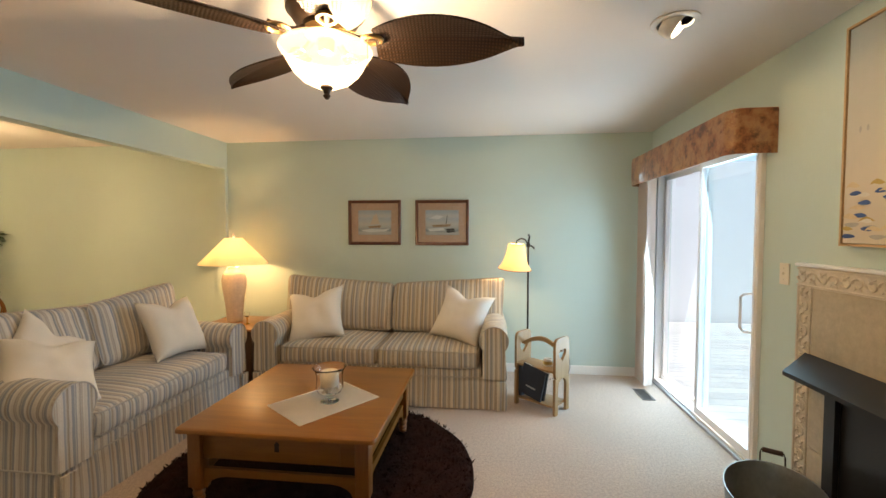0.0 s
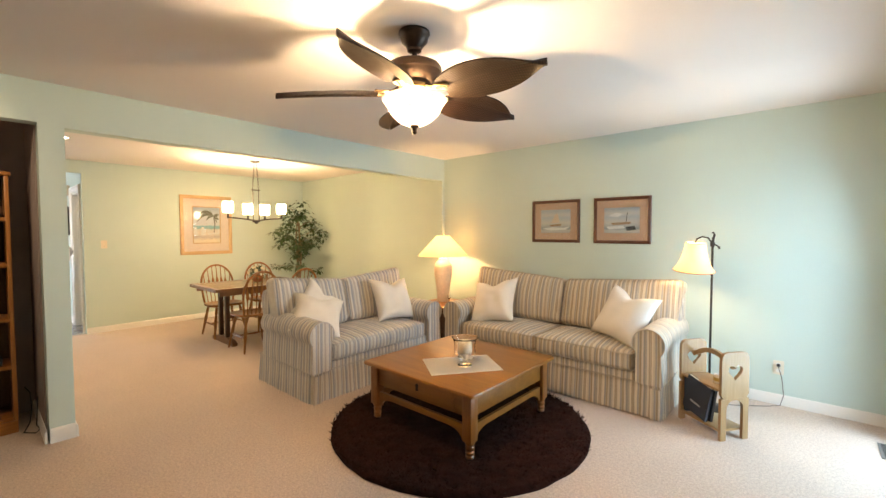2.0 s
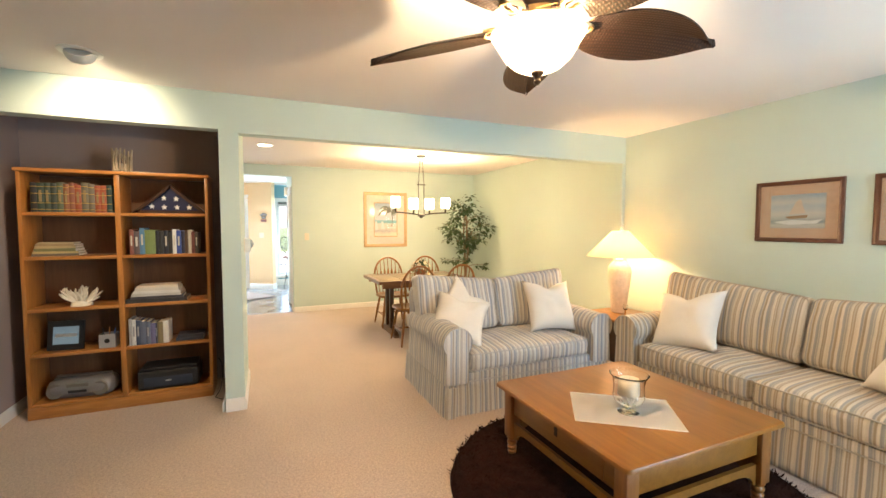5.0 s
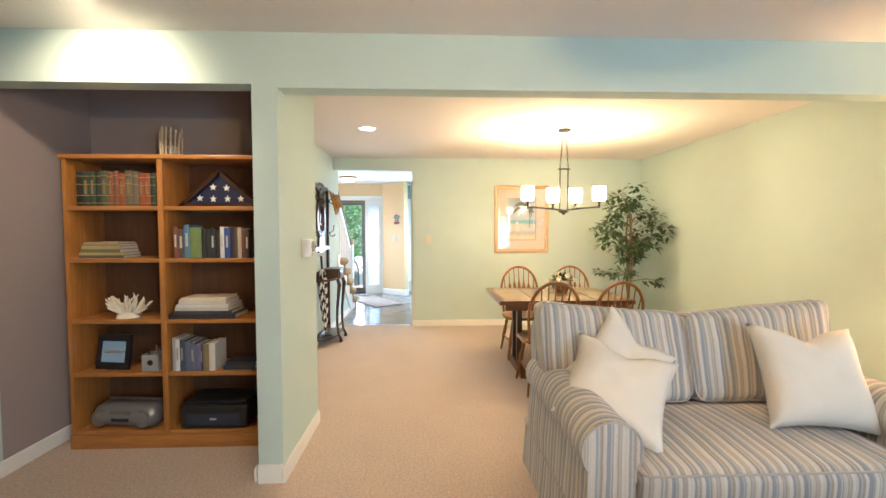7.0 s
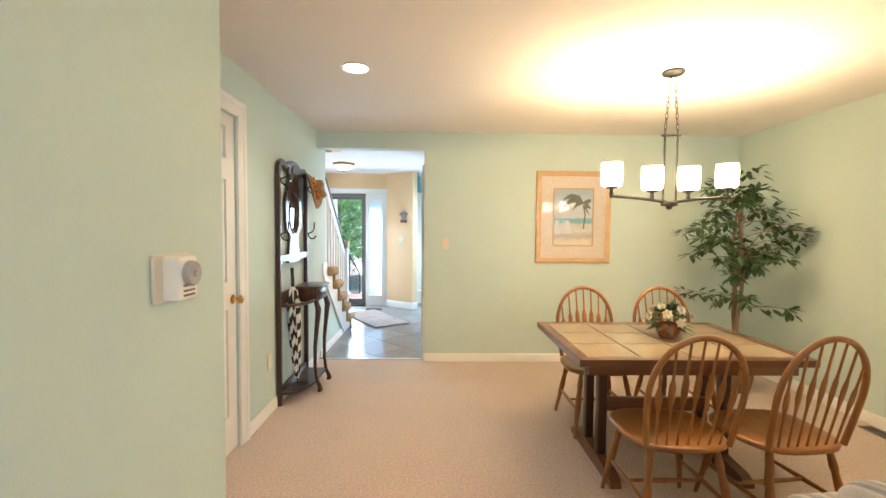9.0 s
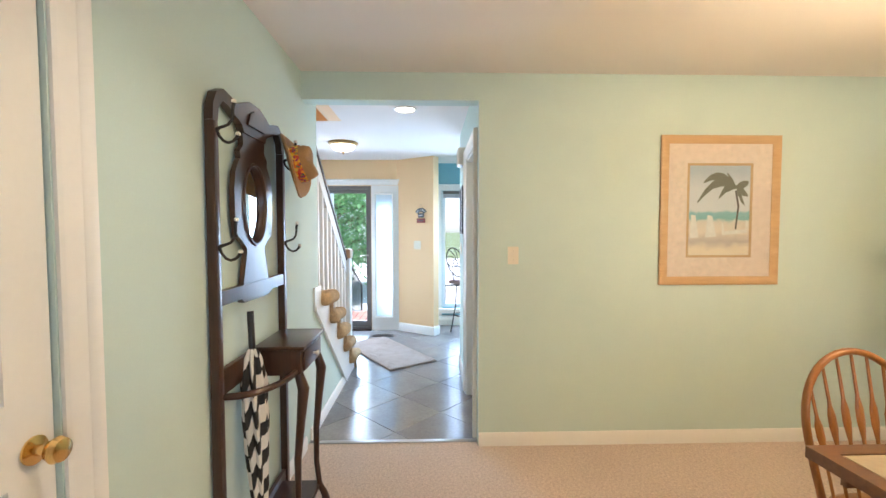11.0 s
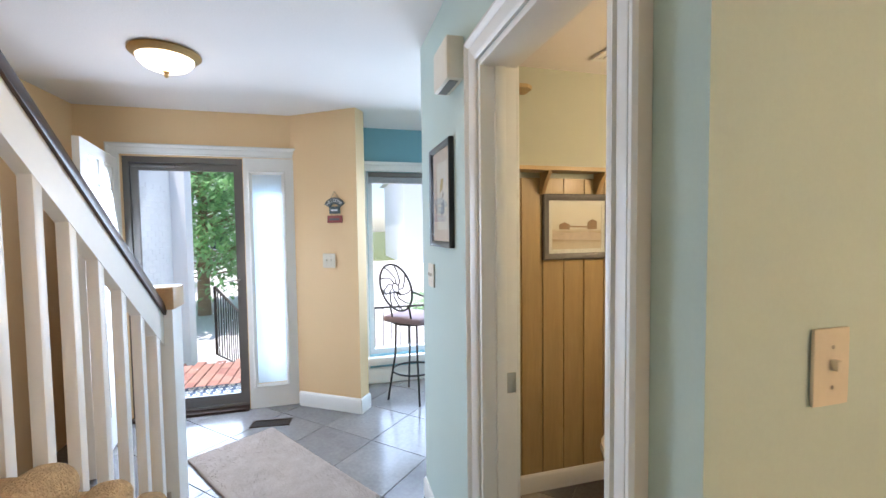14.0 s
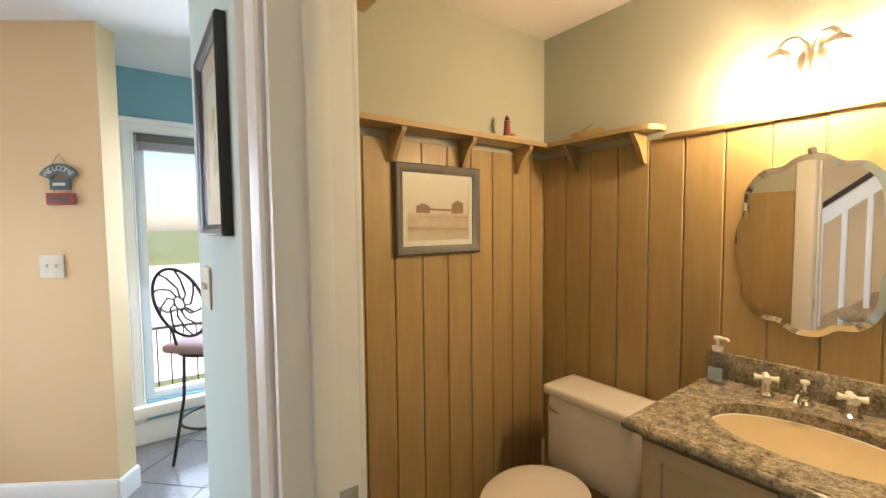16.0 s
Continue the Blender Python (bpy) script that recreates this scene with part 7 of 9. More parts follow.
# silk tree
tree = thing("artificial_tree", pose(-5.72, 3.99, 0), "tall artificial ficus tree with glossy green leaves", "plant")
M["bark"] = plain("pale_bark", (0.27, 0.19, 0.12), 0.85, 0, 0.25, 14, 70, 0.5, 0.004)
M["basket"] = plain("woven_basket", (0.24, 0.14, 0.06), 0.8, 0, 0.25, 20, 60, 0.7, 0.006)
part("basket", lathe([(0.12, 0.0), (0.125, 0.004), (0.15, 0.12), (0.155, 0.22), (0.162, 0.25), (0.15, 0.255), (0.145, 0.22), (0.002, 0.20)], n=28), M["basket"], tree, "woven basket planter")
trunk = bmesh.new()
crown, rng = bmesh.new(), random.Random(17)
for off, ph in ((0.0, 0.0), (0.02, 2.1), (-0.02, 4.0)):
    pts = [(off + 0.022 * math.cos(ph + z * 5), off * 0.4 + 0.022 * math.sin(ph + z * 5), z) for z in [0.18 + 0.13 * k for k in range(12)]]
    tube_in(trunk, pts, [0.022 - 0.0011 * k for k in range(12)], 8)
tips = []
for i in range(40):
    z0 = rng.uniform(0.72, 1.72)
    a = rng.random() * 6.28
    reach = (0.46 if z0 < 1.5 else 0.32) * rng.uniform(0.55, 1.0)
    rise = rng.uniform(0.02, 0.32)
    p = Vector((0.02 * math.cos(a), 0.02 * math.sin(a), z0))
    d = Vector((math.cos(a), math.sin(a), 0))
    pts = [p + d * reach * k / 5 + Vector((rng.uniform(-1, 1), rng.uniform(-1, 1), 0)) * 0.018 * k / 3 + Vector((0, 0, rise * math.sin(math.pi * k / 7))) for k in range(6)]
    tube_in(trunk, pts, [0.006, 0.005, 0.0042, 0.0034, 0.0026, 0.0016], 5)
    for k in range(2, 6):
        for _ in range(8 if k > 3 else 4):
            side = Vector((rng.uniform(-1, 1), rng.uniform(-1, 1), rng.uniform(-0.9, 0.45)))
            leaf_in(crown, pts[k] + side * 0.03, side + d * 0.5, Vector((0, 0, 1)), rng.uniform(0.07, 0.115), rng.uniform(0.036, 0.052))
for k in range(46):
    z = rng.uniform(1.70, 2.02)
    a = rng.random() * 6.28
    r = 0.05 + 0.55 * (2.06 - z) * rng.random()
    side = Vector((math.cos(a), math.sin(a), rng.uniform(-0.7, 0.4)))
    leaf_in(crown, Vector((r * math.cos(a), r * math.sin(a) + 0.06, z)), side, Vector((0, 0, 1)), rng.uniform(0.07, 0.105), 0.045)
for v in crown.verts:
    w = v.co + tree.matrix_basis.translation
    if w.y > YN - 0.03:
        v.co.y = YN - 0.03 - tree.matrix_basis.translation.y - 0.3 * (w.y - YN + 0.03)
part("trunk", trunk, M["bark"], tree, "twisted pale trunks", smooth=60)
tagged(part("crown", crown, M["leaf"], tree, "glossy dark green leaves", smooth=0), kind="stuff")

# beach print
bm_shapes = [
    ("trunk", [(0.52, -0.42), (0.58, -0.42), (0.66, 0.10), (0.56, 0.45), (0.50, 0.44), (0.60, 0.08)], M["ink_trunk"], 0.0),
    ("chair", [(-0.95, -0.62), (-0.66, -0.60), (-0.78, -0.10), (-0.92, -0.10)], M["ink_chair"], 0.0),
    ("chair", [(-0.45, -0.60), (-0.08, -0.58), (-0.22, -0.12), (-0.38, -0.10)], M["ink_chair"], 0.0),
    ("rail", [(0.10, -0.55), (0.95, -0.50), (0.95, -0.22), (0.88, -0.22), (0.88, -0.42), (0.18, -0.46), (0.10, -0.22)], M["ink_chair"], 0.0),
]
for k, (dx, dy, sag) in enumerate(((-1.25, -0.35, 0.55), (-1.05, 0.10, 0.42), (-0.75, 0.22, 0.20), (-0.55, -0.25, 0.30), (0.42, 0.10, 0.10), (0.40, -0.20, 0.12), (0.30, -0.42, 0.10), (-0.30, 0.30, 0.05))):
    # a frond that rises from the crown and falls towards its tip
    spine = [(0.52 + dx * u, 0.52 + dy * u + sag * 4 * u * (1 - u) * 0.6) for u in (0, 0.2, 0.4, 0.6, 0.8, 1.0)]
    width = (0.03, 0.12, 0.16, 0.14, 0.09, 0.01)
    bm_shapes.append(("frond", [(x, z + 0.03) for x, z in spine] + [(x + 0.03 * (n % 2), z - w) for n, ((x, z), w) in enumerate(zip(spine[::-1], width[::-1]))], M["ink_palm"], 0.0004 * (k + 1)))
picture(pose(XD + 0.001, 2.755, 1.56, 0, 0, 90), 0.80, 0.98, 0.055, M["blond"], (M["mat_cream"], M["blond"]), M["art_beach"], "palm beach print in a wide blond wood frame", shapes=bm_shapes, mats=(0.125, 0.016), depth=0.02)
wall_plate("light_switch", pose(XD + 0.001, 1.39, 1.267, 0, 0, 90), "ivory toggle switch plate beside the hall opening")
wall_plate("wall_outlet", pose(-5.20, YL + 0.001, 0.40, 0, 0, 180), "ivory wall outlet beside the hall stand", "outlet")


def recessed_can(x, y, power):
    r = thing("recessed_light", pose(x, y, H), "white recessed ceiling light that is on", "downlight", "ceiling downlights")
    part("trim_ring", lathe([(0.098, -0.0008), (0.098, -0.005), (0.080, -0.008), (0.074, -0.0012)], n=32), M["white"], r)
    part("lamp_face", lathe([(0.002, -0.0016), (0.073, -0.0016), (0.073, -0.004), (0.002, -0.004)], n=28), M["lit_disc"], r, "lit lamp face")
    lamp("can_beam", "SPOT", pose(x, y, H - 0.02), power, (1.0, 0.82, 0.58), 0.06, spread=130, blend=0.8)


recessed_can(-4.77, 0.77, 20)
recessed_can(-7.30, 0.64, 3.5)
floor_vent(pose(-4.85, 4.44, 0, 0, 0, 0), 0.28, 0.10, "brown metal floor vent by the dining wall", 10)

# hall stand against the closet wall
hs = thing("hall_tree", pose(-5.685, YL + 0.002, 0), "dark walnut hall tree with oval mirror, hooks and drawer", "hall tree")
W2 = M["dark_wood"]
for sx in (-1, 1):
    part("post", box((sx * 0.345 - 0.018, 0.006, 0.0), (sx * 0.345 + 0.018, 0.042, 1.83), 0.004), W2, hs)
arch_out = [(-0.363, 1.83), (-0.358, 1.89), (-0.33, 1.94), (-0.28, 1.965), (-0.22, 1.955), (-0.17, 1.94), (-0.11, 1.965), (-0.05, 1.985), (0.05, 1.985), (0.11, 1.965), (0.17, 1.94), (0.22, 1.955), (0.28, 1.965), (0.33, 1.94), (0.358, 1.89), (0.363, 1.83)]
arch_in = [(0.327, 1.83), (0.318, 1.88), (0.285, 1.918), (0.24, 1.912), (0.19, 1.89), (0.13, 1.87), (0.11, 1.84), (-0.11, 1.84), (-0.13, 1.87), (-0.19, 1.89), (-0.24, 1.912), (-0.285, 1.918), (-0.318, 1.88), (-0.327, 1.83)]
part("crest", slab(arch_out + arch_in, 0.008, 0.040, XZ), W2, hs, "shaped crest rail", smooth=25)
part("crest_carving", slab([(-0.085, 1.88), (0.085, 1.88), (0.06, 1.93), (0.02, 1.95), (-0.02, 1.95), (-0.06, 1.93)], 0.0402, 0.048, XZ), W2, hs, smooth=25)
half = [(0.126, 1.842), (0.10, 1.812), (0.114, 1.785), (0.147, 1.757), (0.128, 1.738), (0.155, 1.715), (0.185, 1.67), (0.197, 1.60), (0.195, 1.48), (0.178, 1.405), (0.160, 1.400), (0.118, 1.374), (0.093, 1.352), (0.094, 1.33), (0.078, 1.312), (0.072, 1.285), (0.079, 1.252), (0.10, 1.230), (0.138, 1.221), (0.145, 1.20)]
out = half + [(-x, z) for x, z in half[::-1]]
c0 = (0.0, 1.545)
N = 144
oval = [(0.112 * math.cos(2 * math.pi * i / 64), 1.545 + 0.172 * math.sin(2 * math.pi * i / 64)) for i in range(64)]
part("splat", holed_panel(resample(out, N, 0.02, c0), resample(oval, N, 0.02, c0), 0.012, 0.034, XZ), W2, hs, "scroll-cut splat round the mirror", smooth=25)
part("mirror", slab([(0.117 * math.cos(2 * math.pi * i / 48), 1.545 + 0.178 * math.sin(2 * math.pi * i / 48)) for i in range(48)], 0.008, 0.016, XZ), M["mirror"], hs, "oval mirror glass", smooth=0)
part("mirror_bead", tube([(0.116 * math.cos(2 * math.pi * i / 48), 0.034, 1.545 + 0.177 * math.sin(2 * math.pi * i / 48)) for i in range(48)], 0.008, 6, True), W2, hs)
part("cross_rail", slab([(-0.327, 1.145), (-0.327, 1.20), (0.327, 1.20), (0.327, 1.145), (0.16, 1.145), (0.13, 1.125), (-0.13, 1.125), (-0.16, 1.145)], 0.010, 0.038, XZ), W2, hs, smooth=20)
part("back_rail", box((-0.327, 0.012, 0.80), (0.327, 0.034, 0.90), 0.003), W2, hs)
part("low_rail", box((-0.327, 0.012, 0.08), (0.327, 0.034, 0.14), 0.003), W2, hs)
# drawer box
DX0, DX1, DY = -0.27, 0.06, 0.255
part("drawer_case", box((DX0, 0.040, 0.785), (DX1, DY - 0.012, 0.90), 0.003), W2, hs)
part("drawer_top", box((DX0 - 0.012, 0.036, 0.90), (DX1 + 0.012, DY + 0.008, 0.918), 0.005), M["dark_wood_x"], hs, "small walnut top over the drawer")
dr = part("drawer_front", box((DX0 + 0.03, DY - 0.0115, 0.798), (DX1 - 0.03, DY - 0.002, 0.885), 0.003), W2, hs)
part("drawer_knob", lathe([(0.006, 0.0), (0.006, 0.01), (0.013, 0.018), (0.012, 0.026), (0.002, 0.028)], n=14, m=pose((DX0 + DX1) / 2, DY - 0.002, 0.842, -90, 0, 0)), M["porcelain"], dr, "white porcelain knob")
for x in (DX0 + 0.015, DX1 - 0.015):
    pts = [(x, DY - 0.025, 0.79), (x, DY - 0.005, 0.72), (x, DY - 0.018, 0.58), (x, DY - 0.035, 0.40), (x, DY - 0.036, 0.22), (x, DY - 0.022, 0.10), (x, DY + 0.004, 0.045), (x, DY + 0.010, 0.018), (x, DY, 0.0)]
    part("cabriole_leg", tube(pts, [0.020, 0.026, 0.020, 0.016, 0.014, 0.014, 0.018, 0.022, 0.020], 10), W2, hs, "curved cabriole leg")
# umbrella ring, base tray
arc = [(0.327, 0.03, 0.80)] + [(0.06 + 0.267 * math.cos(radians(a)), 0.05 + 0.17 * math.sin(radians(a)), 0.80) for a in range(0, 91, 10)]
part("umbrella_rail", tube(arc, 0.014, 8), W2, hs, "curved umbrella rail")
tray = [(0.34, 0.02)] + [(0.06 + 0.28 * math.cos(radians(a)), 0.05 + 0.18 * math.sin(radians(a))) for a in range(0, 91, 10)] + [(DX0 - 0.005, 0.235), (DX0 - 0.005, 0.02)]
part("base_tray", slab(tray, 0.085, 0.105, XY), M["dark_wood_x"], hs, smooth=20)
part("drip_pan", lathe([(0.002, 0.106), (0.06, 0.106), (0.08, 0.114), (0.082, 0.114), (0.062, 0.1075)], (0.19, 0.12, 0), 20, closed=False), M["bronze"], hs)
for sx, z in ((0.345, 1.807), (0.345, 1.377), (-0.345, 1.377), (-0.345, 1.807)):
    hk = part("coat_hook", tube([(sx, 0.042, z - 0.012), (sx, 0.054, z - 0.004), (sx, 0.070, z + 0.001), (sx, 0.087, z + 0.008), (sx, 0.100, z + 0.026), (sx, 0.104, z + 0.05), (sx, 0.104, z + 0.07), (sx, 0.108, z + 0.086)], [0.008, 0.006, 0.0055, 0.0055, 0.0055, 0.0055, 0.006, 0.007], 8), M["iron"], hs, "double iron coat hook")
    part("lower_prong", tube([(sx, 0.045, z - 0.014), (sx, 0.053, z - 0.034), (sx, 0.067, z - 0.051), (sx, 0.084, z - 0.058), (sx, 0.101, z - 0.053), (sx, 0.113, z - 0.042), (sx, 0.120, z - 0.03)], [0.006, 0.0055, 0.0055, 0.0055, 0.0055, 0.006, 0.007], 8), M["iron"], hk)
    part("tip", lathe([(0.002, -0.009), (0.009, -0.004), (0.009, 0.004), (0.002, 0.009)], (sx, 0.108, z + 0.092), 12), M["porcelain"], hk)
    part("tip", lathe([(0.002, -0.009), (0.009, -0.004), (0.009, 0.004), (0.002, 0.009)], (sx, 0.121, z - 0.026), 12), M["porcelain"], hk)

# hat
M["straw"] = plain("brown_felt_straw", (0.34, 0.20, 0.085), 0.9, 0, 0.12, 12, 160, 0.5, 0.003)
hat = thing("hat", pose(-6.005, YL + 0.11, 1.770, -75, 0, 3), "tan brimmed hat with a bright floral band on a hook", "hat")
R = lambda a: (0.180 + 0.012 * math.cos(2 * a), 0.175 + 0.008 * math.cos(2 * a))
bm = bmesh.new()
rows = []
for f, z, up in ((1.0, 0.012, 1), (1.01, 0.004, 1), (0.82, -0.004, 0.5), (0.62, 0.0, 0), (0.56, 0.006, 0), (0.55, 0.045, 0), (0.52, 0.078, 0), (0.46, 0.101, 0), (0.30, 0.1005, 0), (0.02, 0.092, 0)):
    row = []
    for i in range(40):
        a = 2 * math.pi * i / 40
        rx, ry = R(a)
        row.append((rx * f * math.cos(a), ry * f * math.sin(a), z + up * 0.022 * math.cos(2 * a) - (0.02 * math.exp(-(math.sin(a) / 0.5) ** 2) if z > 0.1 else 0)))
    rows.append(row)
rings_in(bm, rows)
part("felt", bm, M["straw"], hat, smooth=70)
band = bmesh.new()
vs = [[band.verts.new((R(2 * math.pi * i / 40)[0] * f * math.cos(2 * math.pi * i / 40), R(2 * math.pi * i / 40)[1] * f * math.sin(2 * math.pi * i / 40), z)) for i in range(40)] for f, z in ((0.572, 0.010), (0.566, 0.055))]
for i in range(40):
    band.faces.new((vs[0][i], vs[0][(i + 1) % 40], vs[1][(i + 1) % 40], vs[1][i]))


def floral(name):
    m, nt, b = nodes_of(name)
    v = coords(nt)
    vo = add(nt, "TexVoronoi", Scale=75.0)
    nt.links.new(v, vo.inputs["Vector"])
    sep = nt.nodes.new("ShaderNodeSeparateColor")
    nt.links.new(vo.outputs["Color"], sep.inputs[0])
    nt.links.new(ramp(nt, sep.outputs[0], [(0.0, (0.45, 0.02, 0.02)), (0.3, (0.70, 0.28, 0.02)), (0.5, (0.72, 0.50, 0.04)), (0.7, (0.02, 0.10, 0.10)), (0.85, (0.30, 0.03, 0.12)), (1.0, (0.60, 0.10, 0.02))]), b.inputs["Base Color"])
    b.inputs["Roughness"].default_value = 0.8
    return m


part("hat_band", band, floral("floral_band"), hat, "bright floral hat band", smooth=70)

# umbrella
def stripes(name):
    m, nt, b = nodes_of(name)
    v = coords(nt, (1, 1, 1), (0, 18, 0))
    w = add(nt, "TexWave", Scale=7.5, Distortion=1.2)
    w.inputs["Detail Scale"].default_value = 1.5
    nt.links.new(v, w.inputs["Vector"])
    nt.links.new(ramp(nt, w.outputs["Fac"], [(0.46, (0.012, 0.012, 0.012)), (0.50, (0.72, 0.70, 0.66))]), b.inputs["Base Color"])
    b.inputs["Roughness"].default_value = 0.7
    return m


um = thing("umbrella", pose(-5.50, YL + 0.115, 0.109, 4, -5, 0), "folded black and white zebra striped umbrella", "umbrella")
bm = bmesh.new()
rows = []
for z, r in ((0.06, 0.010), (0.12, 0.020), (0.25, 0.032), (0.40, 0.040), (0.52, 0.044), (0.60, 0.042), (0.66, 0.046), (0.72, 0.038), (0.78, 0.030), (0.82, 0.016)):
    rows.append([(r * (1 + 0.28 * math.cos(7 * a + z * 6)) * math.cos(a), r * (1 + 0.28 * math.cos(7 * a + z * 6)) * math.sin(a), z) for a in [2 * math.pi * i / 42 for i in range(42)]])
rings_in(bm, rows)
part("canopy", bm, stripes("zebra_cloth"), um, "zebra striped folded canopy", smooth=60)
part("shaft", tube([(0, 0, 0.0), (0, 0, 0.84)], 0.005, 8), M["black"], um)
part("handle", tube([(0, 0, 0.81), (0, 0, 0.98)], 0.014, 10), M["black"], um)


# foyer: stairs
M["stair_carpet"] = plain("tan_stair_carpet", (0.50, 0.345, 0.19), 0.95, 0, 0.30, 26, 90, 0.9, 0.012, spec=0.1)
RISE, RUN, X1 = 0.19, 0.252, -8.15
stairs = tagged(new("staircase"), "carpeted staircase with white balustrade and dark handrail", "staircase", kind="structure")
for k in range(1, 13):
    z, xn = RISE * k, X1 + RUN * (k - 1)
    y1 = YL + 0.040 if k <= 5 else YL - 0.122
    x_end = xn + RUN + 0.03
    rb = bmesh.new()
    # tread with a fat rolled nose, and the riser below it
    prof = [(x_end, z - 0.028), (xn + 0.030, z - 0.028), (xn + 0.030, z - RISE + 0.002), (xn + 0.012, z - RISE + 0.002), (xn + 0.010, z - 0.055), (xn - 0.012, z - 0.046), (xn - 0.022, z - 0.026), (xn - 0.014, z - 0.006), (xn + 0.008, z + 0.004), (x_end, z + 0.002)]
    rings = []
    for j in range(15):
        y = -1.149 + (y1 + 1.149) * j / 14
        f = 0.0 if j < 14 else 0.010
        rings.append([(x + 0.004 * noise.noise(Vector((x * 11, y * 11, k))), y, q + 0.003 * noise.noise(Vector((x * 9, y * 13, k + 5))) - (f if q > z - 0.01 else 0)) for x, q in prof])
    rings_in(rb, rings)
    if k <= 5:
        # carpet rolled over the open end of the tread
        soft_box((RUN + 0.090, 0.115, 0.10), 0.044, (0.006, 0.006, 0.006), 12, pose(xn + RUN / 2 - 0.008, YL + 0.020, z - 0.034, 0, -3, 0), rb, k * 3.1, 0.012)
    part("carpeted_step", rb, M["stair_carpet"], stairs, "tan carpeted step", smooth=60)
saw = [(-7.70, 0.0), (-6.70, 0.866), (-6.70, 1.03), (-6.86, 1.03), (-6.86, 0.935)]
for k in range(5, 0, -1):
    xn = X1 + RUN * (k - 1) + 0.02
    saw += [(xn, RISE * k - 0.02), (xn, max(0.0, RISE * (k - 1) - 0.02))]
part("stringer", slab(saw, YL + 0.001, YL + 0.014, XZ), M["white"], stairs, "white stair stringer board", smooth=0)
part("stringer_trim", slab([(-7.70, 0.0), (-6.70, 0.866), (-6.70, 0.90), (-7.74, 0.0)], YL + 0.0145, YL + 0.024, XZ), M["white"], stairs, smooth=0)
slope = 0.826
rail_z = lambda x: 1.122 + (x + 8.116) * slope
bm = bmesh.new()
sec = [(-0.028, -0.052), (0.028, -0.052), (0.031, -0.030), (0.026, -0.006), (0.012, 0.0), (-0.012, 0.0), (-0.026, -0.006), (-0.031, -0.030)]
rings_in(bm, [[(x, -0.03 + a, rail_z(x) + b) for a, b in sec] for x in (-8.13, -6.80)])
part("handrail", bm, M["dark_wood_x"], stairs, "dark stained wooden handrail", smooth=40)
part("fascia", slab([(-8.10, rail_z(-8.10) - 0.053), (-6.82, rail_z(-6.82) - 0.053), (-6.82, rail_z(-6.82) - 0.185), (-8.10, rail_z(-8.10) - 0.185)], -0.048, -0.012, XZ), M["white"], stairs, "white board under the handrail", smooth=0)
for i in range(9):
    x = -7.985 + 0.1365 * i
    k = max(1, min(5, int((x - X1) / RUN) + 1))
    part("baluster", box((x - 0.0165, -0.0465, RISE * k + 0.002), (x + 0.0165, -0.0135, rail_z(x) - 0.15), 0.002), M["white"], stairs)
nw = part("newel_post", box((-8.155, -0.088, -0.004), (-8.045, 0.022, 1.15), 0.004), M["white"], stairs, "square white newel post")
part("newel_cap", box((-8.165, -0.098, 1.15), (-8.035, 0.032, 1.245), 0.008), M["blond"], nw, "blond wooden newel cap")
# Unseen lamp without a fixture, added upstairs to light the stairwell wall.
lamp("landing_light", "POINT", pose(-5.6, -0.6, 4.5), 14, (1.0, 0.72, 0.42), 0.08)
solid("stair_gate_catch", box((-8.043, -0.04, 0.30), (-8.03, -0.01, 0.36), 0.003), M["nickel"], "small metal catch on the newel post", "catch")

# tiles of the foyer floor, on the diagonal
S = 0.457
half_t = S / 2 - 0.002
tile_me = mesh_of("tile", box((-half_t, -half_t, -0.009), (half_t, half_t, 0.0), 0.0015, seg=1), M["slate"], 0)
c45 = math.cos(radians(45))


def clipped(pts, axis, limit, keep):
    """The part of a polygon on one side of a line."""
    out = []
    for p, q in zip(pts, pts[1:] + pts[:1]):
        a, b = (p[axis] - limit) * keep, (q[axis] - limit) * keep
        if a >= 0:
            out.append(p)
        if (a >= 0) != (b >= 0):
            f = a / (a - b)
            out.append((p[0] + f * (q[0] - p[0]), p[1] + f * (q[1] - p[1])))
    return out


EDGES = ((0, -10.05, 1), (0, -6.553, -1), (1, -1.15, 1), (1, 3.08, -1))
for i in range(-14, 15):
    for j in range(-14, 15):
        x, y = -8.3 + (i - j) * S * c45, 0.6 + (i + j) * S * c45
        r = S * c45
        pts = [(x - r, y), (x, y - r), (x + r, y), (x, y + r)]
        cut = pts
        for axis, limit, keep in EDGES:
            cut = clipped(cut, axis, limit, keep) if cut else cut
        if len(cut) < 3:
            continue
        if cut == pts:
            t = new("tile", tile_me)
            t.matrix_basis = pose(x, y, 0, 0, 0, 45)
        else:
            g = Vector((sum(p[0] for p in cut) / len(cut), sum(p[1] for p in cut) / len(cut)))
            if max((Vector(p) - g).length for p in cut) < 0.04:
                continue
            t = new("tile", mesh_of("tile", slab([((p[0] - g.x) * 0.985, (p[1] - g.y) * 0.985) for p in cut], -0.009, 0.0, XY), M["slate"], 0))
            t.matrix_basis = pose(g.x, g.y, 0)
        t.parent = foyer_floor
structure("floor_threshold", box((-6.572, 0.10, -0.002), (-6.535, YH, 0.008), 0.003), M["silver"], "metal strip between carpet and tiles", "trim")

